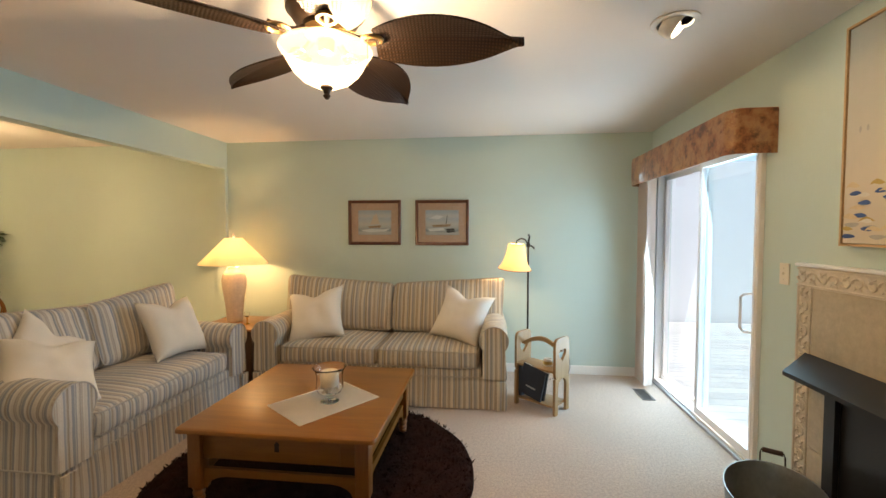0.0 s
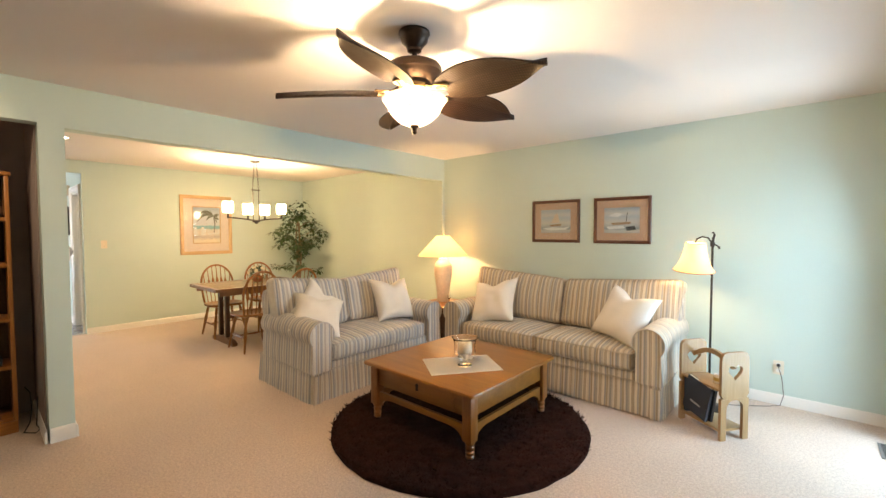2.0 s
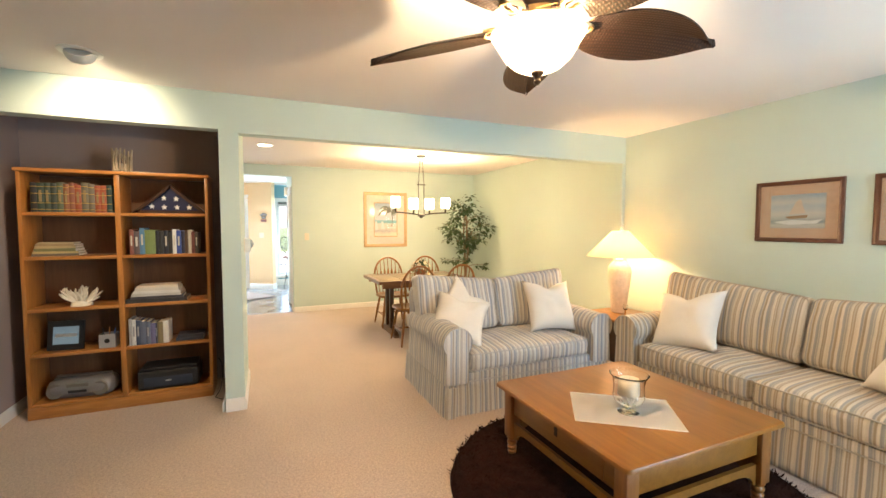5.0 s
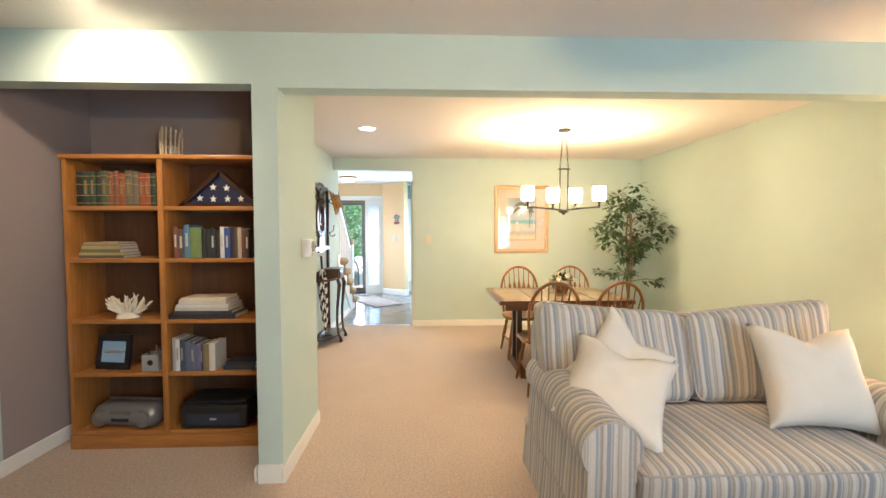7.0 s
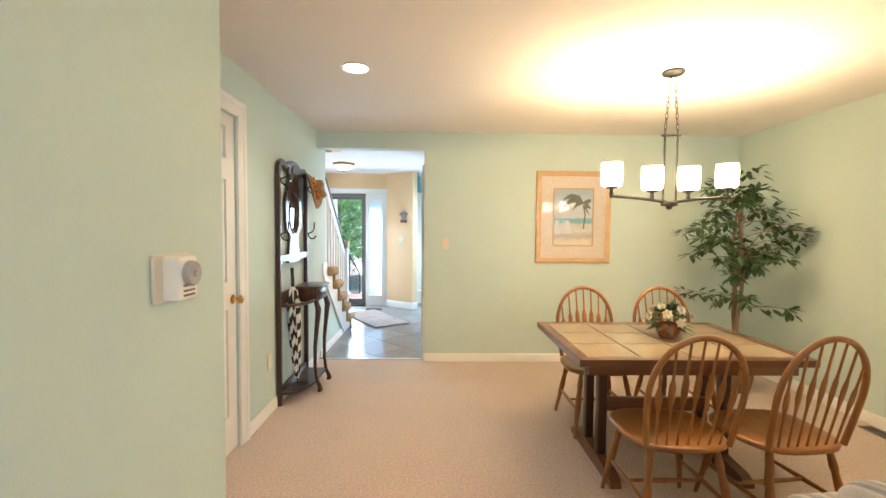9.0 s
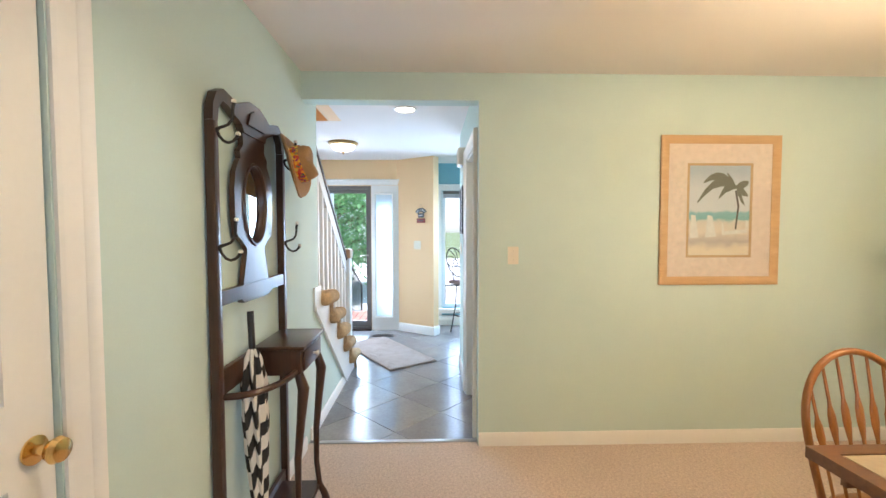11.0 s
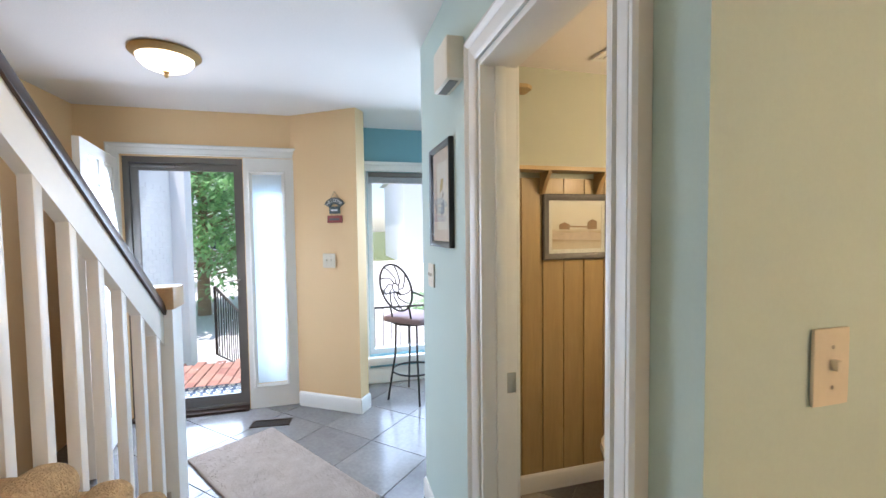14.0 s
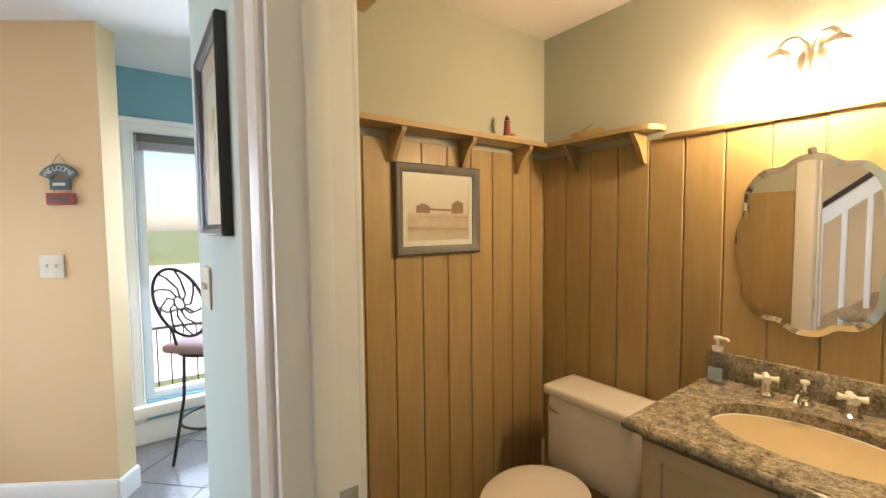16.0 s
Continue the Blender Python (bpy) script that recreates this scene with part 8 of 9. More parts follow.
# entry rug
bm = soft_box((1.24, 0.57, 0.018), 0.008, (0, 0, 0.002), 26, pose(0, 0, 0.010), wrinkle=0.003)
M["shag_grey"] = plain("taupe_shag", (0.36, 0.295, 0.255), 0.95, 0, 0.14, 14, 90, 0.3, 0.006, spec=0.1)
er = thing("entry_rug", pose(-8.65, 0.33, 0, 0, 0, 33.5), "taupe shag entry rug lying askew on the tiles", "rug")
part("base", bm, M["shag_grey"], er, smooth=80)
rng, pile = random.Random(4), bmesh.new()
for _ in range(6500):
    x, y = rng.uniform(-0.62, 0.62), rng.uniform(-0.285, 0.285)
    a, h = rng.random() * 6.28, rng.uniform(0.006, 0.012)
    dx, dy = 0.004 * math.cos(a), 0.004 * math.sin(a)
    lx, ly = rng.uniform(-0.006, 0.006), rng.uniform(-0.006, 0.006)
    pile.faces.new([pile.verts.new(p) for p in ((x - dx, y - dy, 0.014), (x + dx, y + dy, 0.014), (x + lx, y + ly, 0.014 + h))])
tagged(part("shag", pile, M["shag_grey"], er), kind="stuff")
floor_vent(pose(-9.43, 0.20, 0, 0, 0, 84), 0.29, 0.115, "brown metal floor vent in the tiles", 16, M["bronze"])

# front door, storm door and sidelight
fd = panel_door("door_1", 0.84, 2.03, pose(-9.75, -0.885, 0.012, 0, 0, 11), "white panelled front door standing open", M["white"])
tagged(fd, category="door", kind="structure")
part("knob", lathe([(0.030, 0.002), (0.030, 0.006), (0.012, 0.010), (0.010, 0.030), (0.026, 0.045), (0.024, 0.060), (0.006, 0.066)], n=18, m=pose(0.78, 0.018, 0.96, -90, 0, 0)), M["brass"], fd, "brass knob")
part("deadbolt", lathe([(0.028, 0.0), (0.028, 0.012), (0.010, 0.016), (0.004, 0.03)], n=18, m=pose(0.78, 0.018, 1.10, -90, 0, 0)), M["brass"], fd)
sdoor = thing("door_2", pose(0, 0, 0), "bronze-framed full-glass storm door, closed", "storm door", kind="structure")
part("outer_frame", wall_bm((-0.859, -0.006), (0.0, 2.074), (XF - 0.075, XF - 0.03), [(-0.815, -0.045, 0.04, 2.03)], YZ), M["grey"], sdoor, smooth=0)
part("leaf", wall_bm((-0.813, -0.047), (0.043, 2.027), (XF - 0.070, XF - 0.045), [(-0.765, -0.080, 0.125, 1.97)], YZ), M["grey"], sdoor, smooth=0)
gp = part("pane", box((XF - 0.060, -0.767, 0.123), (XF - 0.056, -0.078, 1.972)), M["pane"], sdoor, "clear glass pane", smooth=0)
gp.visible_shadow = False
part("closer", lathe([(0.004, 0), (0.014, 0.002), (0.014, 0.30), (0.005, 0.302), (0.005, 0.42)], n=12, m=pose(XF - 0.035, -0.80, 2.005, -90, 0, 0)), M["grey"], sdoor, "door closer tube")
part("lever", tube([(XF - 0.045, -0.062, 1.08), (XF - 0.005, -0.062, 1.08), (XF - 0.003, -0.075, 1.083), (XF - 0.003, -0.17, 1.07)], 0.008, 8), M["nickel"], sdoor, "nickel lever handle")
part("threshold", box((XF - 0.13, -0.859, -0.004), (XF + 0.05, -0.006, 0.022), 0.004), M["bronze"], sdoor)
sw = thing("window_2", pose(0, 0, 0), "white sidelight panel with frosted glass", "sidelight", kind="structure")
part("panel", wall_bm((0.002, 0.388), (0.0, 2.078), (XF + 0.001, XF + 0.014), [(0.062, 0.298, 0.20, 1.95)], YZ), M["white"], sw, smooth=0)
bm = bmesh.new()
prof = [(0.0, 0.0), (0.0, 0.018), (0.010, 0.022), (0.022, 0.014), (0.030, 0.0)]
rings_in(bm, [[(XF + 0.0142 + o, 0.18 + sy * (0.142 - i), 1.075 + sz * (0.899 - i)) for i, o in prof] for sy, sz in ((-1, -1), (1, -1), (1, 1), (-1, 1))], loop=True)
part("glass_frame", bm, M["white"], sw, "white moulded glass frame", smooth=30)
mf, nt, b = nodes_of("lace_frosted_glass")
v = coords(nt, (1, 60, 3))
b.inputs["Base Color"].default_value = (0.82, 0.90, 0.97, 1)
b.inputs["Transmission Weight"].default_value = 0.55
b.inputs["Roughness"].default_value = 0.6
bump_from(nt, b, noise_tex(nt, v, 2.0, 3.0), 0.6, 0.01)
tr = nt.nodes.new("ShaderNodeBsdfTranslucent")
tr.inputs[0].default_value = (0.70, 0.81, 0.91, 1)
mx = nt.nodes.new("ShaderNodeMixShader")
mx.inputs[0].default_value = 0.6
nt.links.new(b.outputs[0], mx.inputs[1])
nt.links.new(tr.outputs[0], mx.inputs[2])
nt.links.new(mx.outputs[0], nt.nodes["Material Output"].inputs[0])
part("pane", box((XF - 0.02, 0.061, 0.199), (XF - 0.015, 0.299, 1.951)), mf, sw, "frosted glass pane", smooth=0)

# dome light
dm = thing("ceiling_dome_light", pose(-8.62, -0.15, H), "antique brass dome ceiling light that is on", "ceiling light")
M["dull_brass"] = plain("antique_brass", (0.50, 0.34, 0.15), 0.35, 0.9, 0.1, 8, 80, 0.02)
part("pan", lathe([(0.165, -0.001), (0.170, -0.012), (0.150, -0.030), (0.135, -0.036), (0.135, -0.001)], n=40), M["dull_brass"], dm)
part("glass_dome", lathe([(0.134, -0.034), (0.128, -0.052), (0.100, -0.080), (0.055, -0.097), (0.008, -0.102)], n=40, closed=False), glowing("lit_alabaster", (1.0, 0.86, 0.64), 3.6), dm, "lit alabaster glass", smooth=60)
part("finial", lathe([(0.018, -0.100), (0.020, -0.106), (0.008, -0.114), (0.014, -0.124), (0.004, -0.134)], n=14), M["dull_brass"], dm)

# welcome plaques on the angled wall
EA = math.degrees(math.atan2(E2.y - E1.y, E2.x - E1.x))


def on_pier(s, z):
    """A pose on the angled wall at the share s of its length; local -y faces the room."""
    p = E1 + (E2 - E1) * s - EN * 0.002
    return pose(p.x, p.y, z, 0, 0, EA)


def lettering(text, size, material, parent, m, width=None):
    cu = bpy.data.curves.new("lettering", "FONT")
    cu.body, cu.size, cu.extrude, cu.align_x, cu.align_y = text, size, 0.0006, "CENTER", "CENTER"
    tmp = bpy.data.objects.new("lettering", cu)
    me = bpy.data.meshes.new_from_object(tmp)
    bpy.data.objects.remove(tmp)
    me.materials.append(material)
    ob = new("lettering", me)
    ob.parent, ob.matrix_basis = parent, m
    return ob


M["plaque"] = plain("slate_blue_plaque", (0.10, 0.12, 0.12), 0.7, 0, 0.15, 20, 90, 0.1)
M["plaque_red"] = plain("brick_red_plaque", (0.30, 0.07, 0.06), 0.7, 0, 0.15, 20, 90, 0.1)
sg = thing("welcome_sign", on_pier(0.66, 1.66), "three hanging painted plaques with a welcome greeting", "sign")
arc = [(0.105 * math.sin(radians(a)), -0.02 + 0.105 * math.cos(radians(a))) for a in range(-62, 63, 12)]
arc2 = [(0.052 * math.sin(radians(a)), -0.02 + 0.052 * math.cos(radians(a))) for a in range(62, -63, -12)]
top = part("arch_plaque", slab(arc + arc2, -0.014, -0.002, XZ), M["plaque"], sg, "arched slate-blue plaque", smooth=0)
for i, chx in enumerate("WELCOME"):
    a = -47 + 94 * i / 6
    lettering(chx, 0.034, M["star"], top, pose(0.080 * math.sin(radians(a)), -0.0148, -0.02 + 0.080 * math.cos(radians(a)), 90, a, 0))
mid_p = part("middle_plaque", box((-0.048, -0.014, -0.045), (0.048, -0.002, 0.012), 0.003), M["plaque"], sg, "small slate-blue plaque")
part("text_bar", box((-0.03, -0.0155, -0.024), (0.03, -0.0145, -0.010)), M["star"], mid_p, smooth=0)
low_p = part("lower_plaque", box((-0.068, -0.014, -0.118), (0.068, -0.002, -0.060), 0.003), M["plaque_red"], sg, "brick-red plaque")
part("text_bar", box((-0.045, -0.0155, -0.097), (0.045, -0.0145, -0.083)), M["plaque"], low_p, smooth=0)
part("cord", tube([(-0.04, -0.008, 0.072), (0, -0.008, 0.135), (0.04, -0.008, 0.072)], 0.0025, 5), M["drift"], sg)
for x in (-0.03, 0.03):
    part("link", tube([(x, -0.008, 0.025), (x, -0.008, 0.010)], 0.002, 5), M["drift"], sg)
    part("link", tube([(x, -0.008, -0.044), (x, -0.008, -0.062)], 0.002, 5), M["drift"], sg)
wall_plate("light_switch", on_pier(0.545, 1.235), "white double toggle switch plate on the peach wall", double=True, w=0.115)

# hall wall: picture, chime, switch
pm = M["mat_cream"]
blotch = [("print", [(-0.6, -0.7), (0.6, -0.7), (0.6, 0.6), (-0.6, 0.6)], M["mat_white"], 0.0), ("mark", [(-0.4, 0.1), (0.1, 0.2), (0.3, 0.5), (-0.2, 0.5)], M["ink_ochre"], 0.0004), ("mark", [(-0.3, -0.6), (0.4, -0.5), (0.4, -0.1), (-0.1, -0.2)], M["ink_grey"], 0.0004), ("mark", [(-0.1, -0.1), (0.3, 0.0), (0.2, 0.12)], M["ink_dark"], 0.0008)]
picture(pose(-7.83, YH - 0.001, 1.625), 0.345, 0.45, 0.026, M["black"], (M["mat_cream"],), M["mat_white"], "small print in a black moulded frame", shapes=blotch, mats=(0.05,), depth=0.022)
wall_plate("light_switch", pose(-8.06, YH - 0.001, 1.25), "ivory double toggle switch plate on the hall wall", double=True, w=0.115)
cm = thing("door_chime", pose(-7.60, YH - 0.001, 2.095), "cream plastic door chime box high on the wall", "door chime")
part("cover", soft_box((0.20, 0.07, 0.155), 0.010, cuts=5, m=pose(0, -0.036, 0)), M["ivory"], cm)
part("grille", box((-0.08, -0.055, -0.0795), (0.08, -0.02, -0.0765)), M["grey"], cm)

# bathroom panelling: boards with sunk joints
for y in range(11):
    a = 1.29 + 0.130 * y - 0.0
    if a + 0.02 > YB - 0.013:
        break
    b2 = min(a + 0.1265, YB - 0.014)
    t = part("board", box((XB + 0.001, a, 0.0), (XB + 0.012, b2, 1.752), 0.003, seg=1), M["panel"], bpy.data.objects["wall_bath_west"], smooth=0)
x = XB + 0.013
while x < XD - 0.14:
    part("board", box((x, YB - 0.012, 0.0), (min(x + 0.1315, XD - 0.122), YB - 0.001, 1.752), 0.003, seg=1), M["panel"], bpy.data.objects["wall_bath_north"], smooth=0)
    x += 0.135
M["panel_y"] = wood("tan_shelf_wood", (0.36, 0.25, 0.11), (0.47, 0.335, 0.16), "Y", 0.45, 0.05)
M["panel_x"] = wood("tan_shelf_wood_along", (0.36, 0.25, 0.11), (0.47, 0.335, 0.16), "X", 0.45, 0.05)
structure("bath_panel_cap", box((-7.52, YB - 0.026, 1.745), (XD - 0.125, YB - 0.0005, 1.765), 0.004), M["panel_x"], "tan cap rail above the panelling", "trim")


def ledge(name, outline, z, label, brackets):
    s = thing(name, pose(0, 0, 0), label, "shelf")
    part("board", slab(outline, z - 0.020, z, XY), M["panel_y"], s, smooth=20)
    for (bx, by), d in brackets:
        d = Vector(d)
        side = Vector((-d.y, d.x)) * 0.010
        o = [Vector((bx, by)), Vector((bx, by)) + d * 0.098]
        bm = bmesh.new()
        prof = [(0.0, z - 0.0205), (0.098, z - 0.0205), (0.096, z - 0.035), (0.06, z - 0.07), (0.022, z - 0.135), (0.0, z - 0.140)]
        rings_in(bm, [[(bx + d.x * u + side.x * k, by + d.y * u + side.y * k, q) for u, q in prof] for k in (-1, 1)])
        part("bracket", bm, M["panel"], s, "shaped wooden bracket", smooth=20)
    return s


SZ = 1.800
ledge("wall_shelf", [(XB + 0.0125, 1.29), (XB + 0.125, 1.29), (XB + 0.125, YB - 0.125), (-7.60, YB - 0.125), (-7.535, YB - 0.105), (-7.515, YB - 0.06), (-7.515, YB - 0.0125), (XB + 0.0125, YB - 0.0125)], SZ, "tan wooden plate shelf round the bathroom corner",
      [((XB + 0.0125, y), (1, 0)) for y in (1.46, 1.80, 2.14, 2.48)] + [((x, YB - 0.0125), (0, -1)) for x in (-7.92, -7.60)])
ledge("wall_shelf", [(XB + 0.002, 1.29), (XB + 0.115, 1.29), (XB + 0.115, 1.67), (XB + 0.09, 1.705), (XB + 0.002, 1.705)], 2.215, "short tan wooden shelf high on the bathroom wall", [((XB + 0.002, 1.60), (1, 0))])
lh = thing("lighthouse_ornament", pose(XB + 0.075, 2.37, SZ + 0.0005), "small red and black wooden lighthouse ornament on a shelf", "ornament")
part("base", box((-0.02, -0.04, 0), (0.02, 0.04, 0.014), 0.003), M["drift"], lh)
part("tower", lathe([(0.018, 0.014), (0.013, 0.075), (0.016, 0.078), (0.010, 0.082), (0.010, 0.095), (0.003, 0.106)], (0, -0.01, 0), 14), M["plaque_red"], lh)
part("lantern", lathe([(0.0105, 0.083), (0.0105, 0.094), (0.002, 0.1)], (0, -0.01, 0), 12), M["black"], lh)
part("hut", box((-0.012, 0.012, 0.014), (0.012, 0.036, 0.03), 0.002), M["ink_brown"], lh)
bt = thing("model_boat", pose(-7.83, YB - 0.075, SZ + 0.0005), "small wooden model rowing boat on a shelf", "ornament")
bm = bmesh.new()
rings_in(bm, [[(x, w * s, z) for s, z in ((-1, 0.028), (-0.6, 0.004), (0.6, 0.004), (1, 0.028), (0.8, 0.026), (0.45, 0.010), (-0.45, 0.010), (-0.8, 0.026))] for x, w in ((-0.085, 0.004), (-0.05, 0.017), (0.0, 0.022), (0.05, 0.017), (0.085, 0.006))])
part("hull", bm, M["ink_ochre"], bt, smooth=60)
part("oar", tube([(-0.05, 0.01, 0.028), (0.04, -0.005, 0.055)], 0.003, 6), M["ink_brown"], bt)
M["charcoal"] = wood("charcoal_wood", (0.07, 0.066, 0.06), (0.12, 0.112, 0.10), "Z", 0.45, 0.1)
sep = [("shore", [(-1, -0.55), (1, -0.62), (1, -0.30), (0.4, -0.22), (-0.3, -0.28), (-1, -0.16)], M["ink_sail"], 0.0), ("house", [(-0.72, -0.10), (-0.30, -0.12), (-0.30, 0.10), (-0.50, 0.22), (-0.72, 0.10)], M["ink_brown"], 0.0004), ("house", [(0.42, -0.12), (0.82, -0.10), (0.82, 0.24), (0.62, 0.34), (0.42, 0.20)], M["ink_brown"], 0.0004), ("bridge", [(-0.30, -0.02), (0.42, -0.04), (0.42, 0.03), (-0.30, 0.05)], M["ink_brown"], 0.0006)]
picture(pose(XB + 0.0125, 2.02, 1.483, 0, 0, 90), 0.43, 0.365, 0.036, M["charcoal"], (M["mat_white"],), M["art_sepia"], "sepia village print in a dark grey wooden frame", shapes=sep, mats=(0.022,))

# toilet
to = thing("toilet", pose(-7.70, 2.66, 0), "ivory two-piece toilet with closed lid", "toilet")
part("tank", soft_box((0.40, 0.20, 0.33), 0.03, (0.006, 0.006, 0), 8, pose(0, -0.12, 0.505)), M["porcelain"], to, smooth=60)
part("tank_lid", soft_box((0.43, 0.225, 0.045), 0.018, (0, 0, 0.004), 8, pose(0, -0.12, 0.690)), M["porcelain"], to, smooth=60)
part("flush_lever", tube([(-0.17, -0.225, 0.62), (-0.17, -0.24, 0.62), (-0.11, -0.245, 0.615)], 0.006, 8), M["chrome"], to, "chrome flush lever")
egg = lambda k, z, sh=0.0: [(0.180 * k * math.cos(a), -0.50 + sh + (0.245 if math.sin(a) < 0 else 0.20) * k * math.sin(a), z) for a in [2 * math.pi * i / 36 for i in range(36)]]
bm = bmesh.new()
rings_in(bm, [egg(0.55, 0.0, 0.06), egg(0.55, 0.02, 0.06), egg(0.48, 0.12, 0.05), egg(0.62, 0.22, 0.03), egg(0.88, 0.31), egg(0.98, 0.365), egg(0.99, 0.38), egg(0.9, 0.384), egg(0.3, 0.30)])
part("bowl", bm, M["porcelain"], to, smooth=60)
bm = bmesh.new()
rings_in(bm, [egg(0.98, 0.388), egg(1.02, 0.392), egg(1.02, 0.404), egg(0.99, 0.409), egg(0.8, 0.409)])
part("seat", bm, M["porcelain"], to, smooth=50)
bm = bmesh.new()
rings_in(bm, [egg(0.98, 0.4105), egg(1.01, 0.414), egg(1.0, 0.424), egg(0.92, 0.429), egg(0.5, 0.432), egg(0.03, 0.433)])
part("lid", bm, M["porcelain"], to, "closed ivory lid", smooth=50)
part("foot", soft_box((0.22, 0.36, 0.20), 0.04, cuts=7, m=pose(0, -0.30, 0.10)), M["porcelain"], to, smooth=60)
tb2 = thing("toilet_brush", pose(-7.98, 2.52, 0), "white toilet brush in its holder beside the toilet", "toilet brush")
part("holder", lathe([(0.045, 0.0), (0.05, 0.01), (0.04, 0.12), (0.035, 0.13), (0.03, 0.12), (0.002, 0.02)], n=18), M["white"], tb2)
part("stick", tube([(0, 0, 0.03), (0, 0, 0.40)], 0.007, 8), M["white"], tb2)
tp = thing("toilet_paper", pose(-7.67, YH + 0.121, 0.62, 0, 0, 90), "white toilet paper roll on a chrome holder", "toilet paper")
part("roll", lathe([(0.02, -0.05), (0.055, -0.05), (0.055, 0.05), (0.02, 0.05)], n=24, m=pose(0.075, 0, 0, 90, 0, 0), closed=False), M["cloth"], tp)
part("holder", tube([(0.0, -0.07, 0), (0.075, -0.07, 0), (0.075, 0.07, 0), (0.0, 0.07, 0)], 0.007, 8), M["chrome"], tp)

# vanity
def granite(name):
    """Polished granite: dark and cream crystals of several sizes."""
    m, nt, b = nodes_of(name)
    v = coords(nt)
    f = mixed(nt, noise_tex(nt, v, 120.0, 5.0, 0.75), noise_tex(nt, v, 34.0, 4.0, 0.7), 0.45)
    nt.links.new(ramp(nt, f, [(0.36, (0.05, 0.045, 0.035)), (0.45, (0.19, 0.165, 0.12)), (0.54, (0.36, 0.315, 0.23)), (0.63, (0.58, 0.52, 0.41))]), b.inputs["Base Color"])
    b.inputs["Roughness"].default_value = 0.15
    return m


M["granite"] = granite("speckled_granite")
M["vanity"] = plain("cream_vanity_paint", (0.50, 0.39, 0.23), 0.45, 0, 0.05, 4, 60, 0.05)
VX0, VX1, VY = -7.335, XD - 0.125, 2.115
va = thing("vanity", pose(0, 0, 0), "cream painted vanity with panelled doors", "vanity")
part("body", box((VX0 + 0.025, VY + 0.03, 0.08), (VX1, YB - 0.013, 0.826), 0.003), M["vanity"], va)
part("kick", box((VX0 + 0.04, VY + 0.08, 0.0), (VX1, YB - 0.013, 0.08)), M["vanity"], va)
for a, b3 in ((VX0 + 0.04, -6.99), (-6.98, VX1 - 0.012)):
    for z0, z1 in ((0.11, 0.60), (0.615, 0.81)):
        d = part("door" if z0 < 0.5 else "drawer", wall_bm((a, b3), (z0, z1), (VY + 0.012, VY + 0.029), [(a + 0.05, b3 - 0.05, z0 + 0.045, z1 - 0.045)], XZ), M["vanity"], va, smooth=0)
        part("panel", box((a + 0.049, VY + 0.018, z0 + 0.044), (b3 - 0.049, VY + 0.0285, z1 - 0.044), 0.004), M["vanity"], d)
ctop = thing("countertop", pose(0, 0, 0), "speckled granite vanity top with an oval basin", "countertop")
bx0, by0 = -6.985, 2.385
oval_h = [(bx0 + 0.235 * math.cos(a), by0 + 0.165 * math.sin(a)) for a in [2 * math.pi * i / 64 for i in range(64)]]
rect = [(VX0, VY), (VX1, VY), (VX1, YB - 0.013), (VX0, YB - 0.013)]
NT = 64
part("slab", holed_panel(resample(rect, NT, 0.03, (bx0, by0)), resample(oval_h, NT, 0.03, (bx0, by0)), 0.828, 0.860, XY), M["granite"], ctop, "polished granite slab", smooth=0)
part("corner_fill", box((VX0, VY, 0.8285), (VX0 + 0.03, VY + 0.03, 0.8595)), M["granite"], ctop, smooth=0)
part("corner_fill", box((VX0, YB - 0.045, 0.8285), (VX0 + 0.03, YB - 0.013, 0.8595)), M["granite"], ctop, smooth=0)
part("front_edge", tube([(VX0 - 0.003, YB - 0.02, 0.844), (VX0 - 0.003, VY - 0.003, 0.844), (VX1, VY - 0.003, 0.844)], 0.0158, 10), M["granite"], ctop, "rounded granite edge")
part("splashback", box((VX0, YB - 0.0345, 0.8605), (VX1, YB - 0.0125, 0.955), 0.003), M["granite"], ctop, "granite splashback")
bm = bmesh.new()
rings_in(bm, [[(bx0 + 0.232 * k * math.cos(a), by0 + 0.162 * k * math.sin(a), z) for a in [2 * math.pi * i / 40 for i in range(40)]] for k, z in ((1.03, 0.8275), (0.99, 0.826), (0.95, 0.80), (0.85, 0.755), (0.65, 0.72), (0.35, 0.70), (0.05, 0.695))], closed_ends=False)
part("basin", bm, plain("white_basin_glaze", (0.88, 0.87, 0.85), 0.12, 0, 0.02, 4, 60, 0.0, coat=0.3), ctop, "white oval basin", smooth=60)
part("drain", lathe([(0.002, 0.702), (0.022, 0.702), (0.024, 0.6995)], (bx0, by0, 0), 16), M["chrome"], ctop)
fx = -7.065
for x, nm in ((fx - 0.085, "tap"), (fx + 0.115, "tap")):
    f = thing("tap", pose(x, 2.615, 0.8605), "chrome cross-handle tap with white porcelain tips", "tap", "taps of the basin")
    part("stem", lathe([(0.024, 0.0), (0.024, 0.006), (0.013, 0.014), (0.012, 0.035), (0.016, 0.042), (0.008, 0.05)], n=18), M["chrome"], f)
    for a in range(4):
        u = Vector((math.cos(radians(90 * a + 20)), math.sin(radians(90 * a + 20)), 0))
        part("arm", tube([Vector((0, 0, 0.056)) + u * 0.004, Vector((0, 0, 0.056)) + u * 0.020, Vector((0, 0, 0.056)) + u * 0.032], [0.007, 0.008, 0.011], 10), M["porcelain"], f, "white porcelain arm")
    part("button", lathe([(0.011, 0.048), (0.012, 0.062), (0.006, 0.068), (0.001, 0.069)], n=14), M["porcelain"], f)
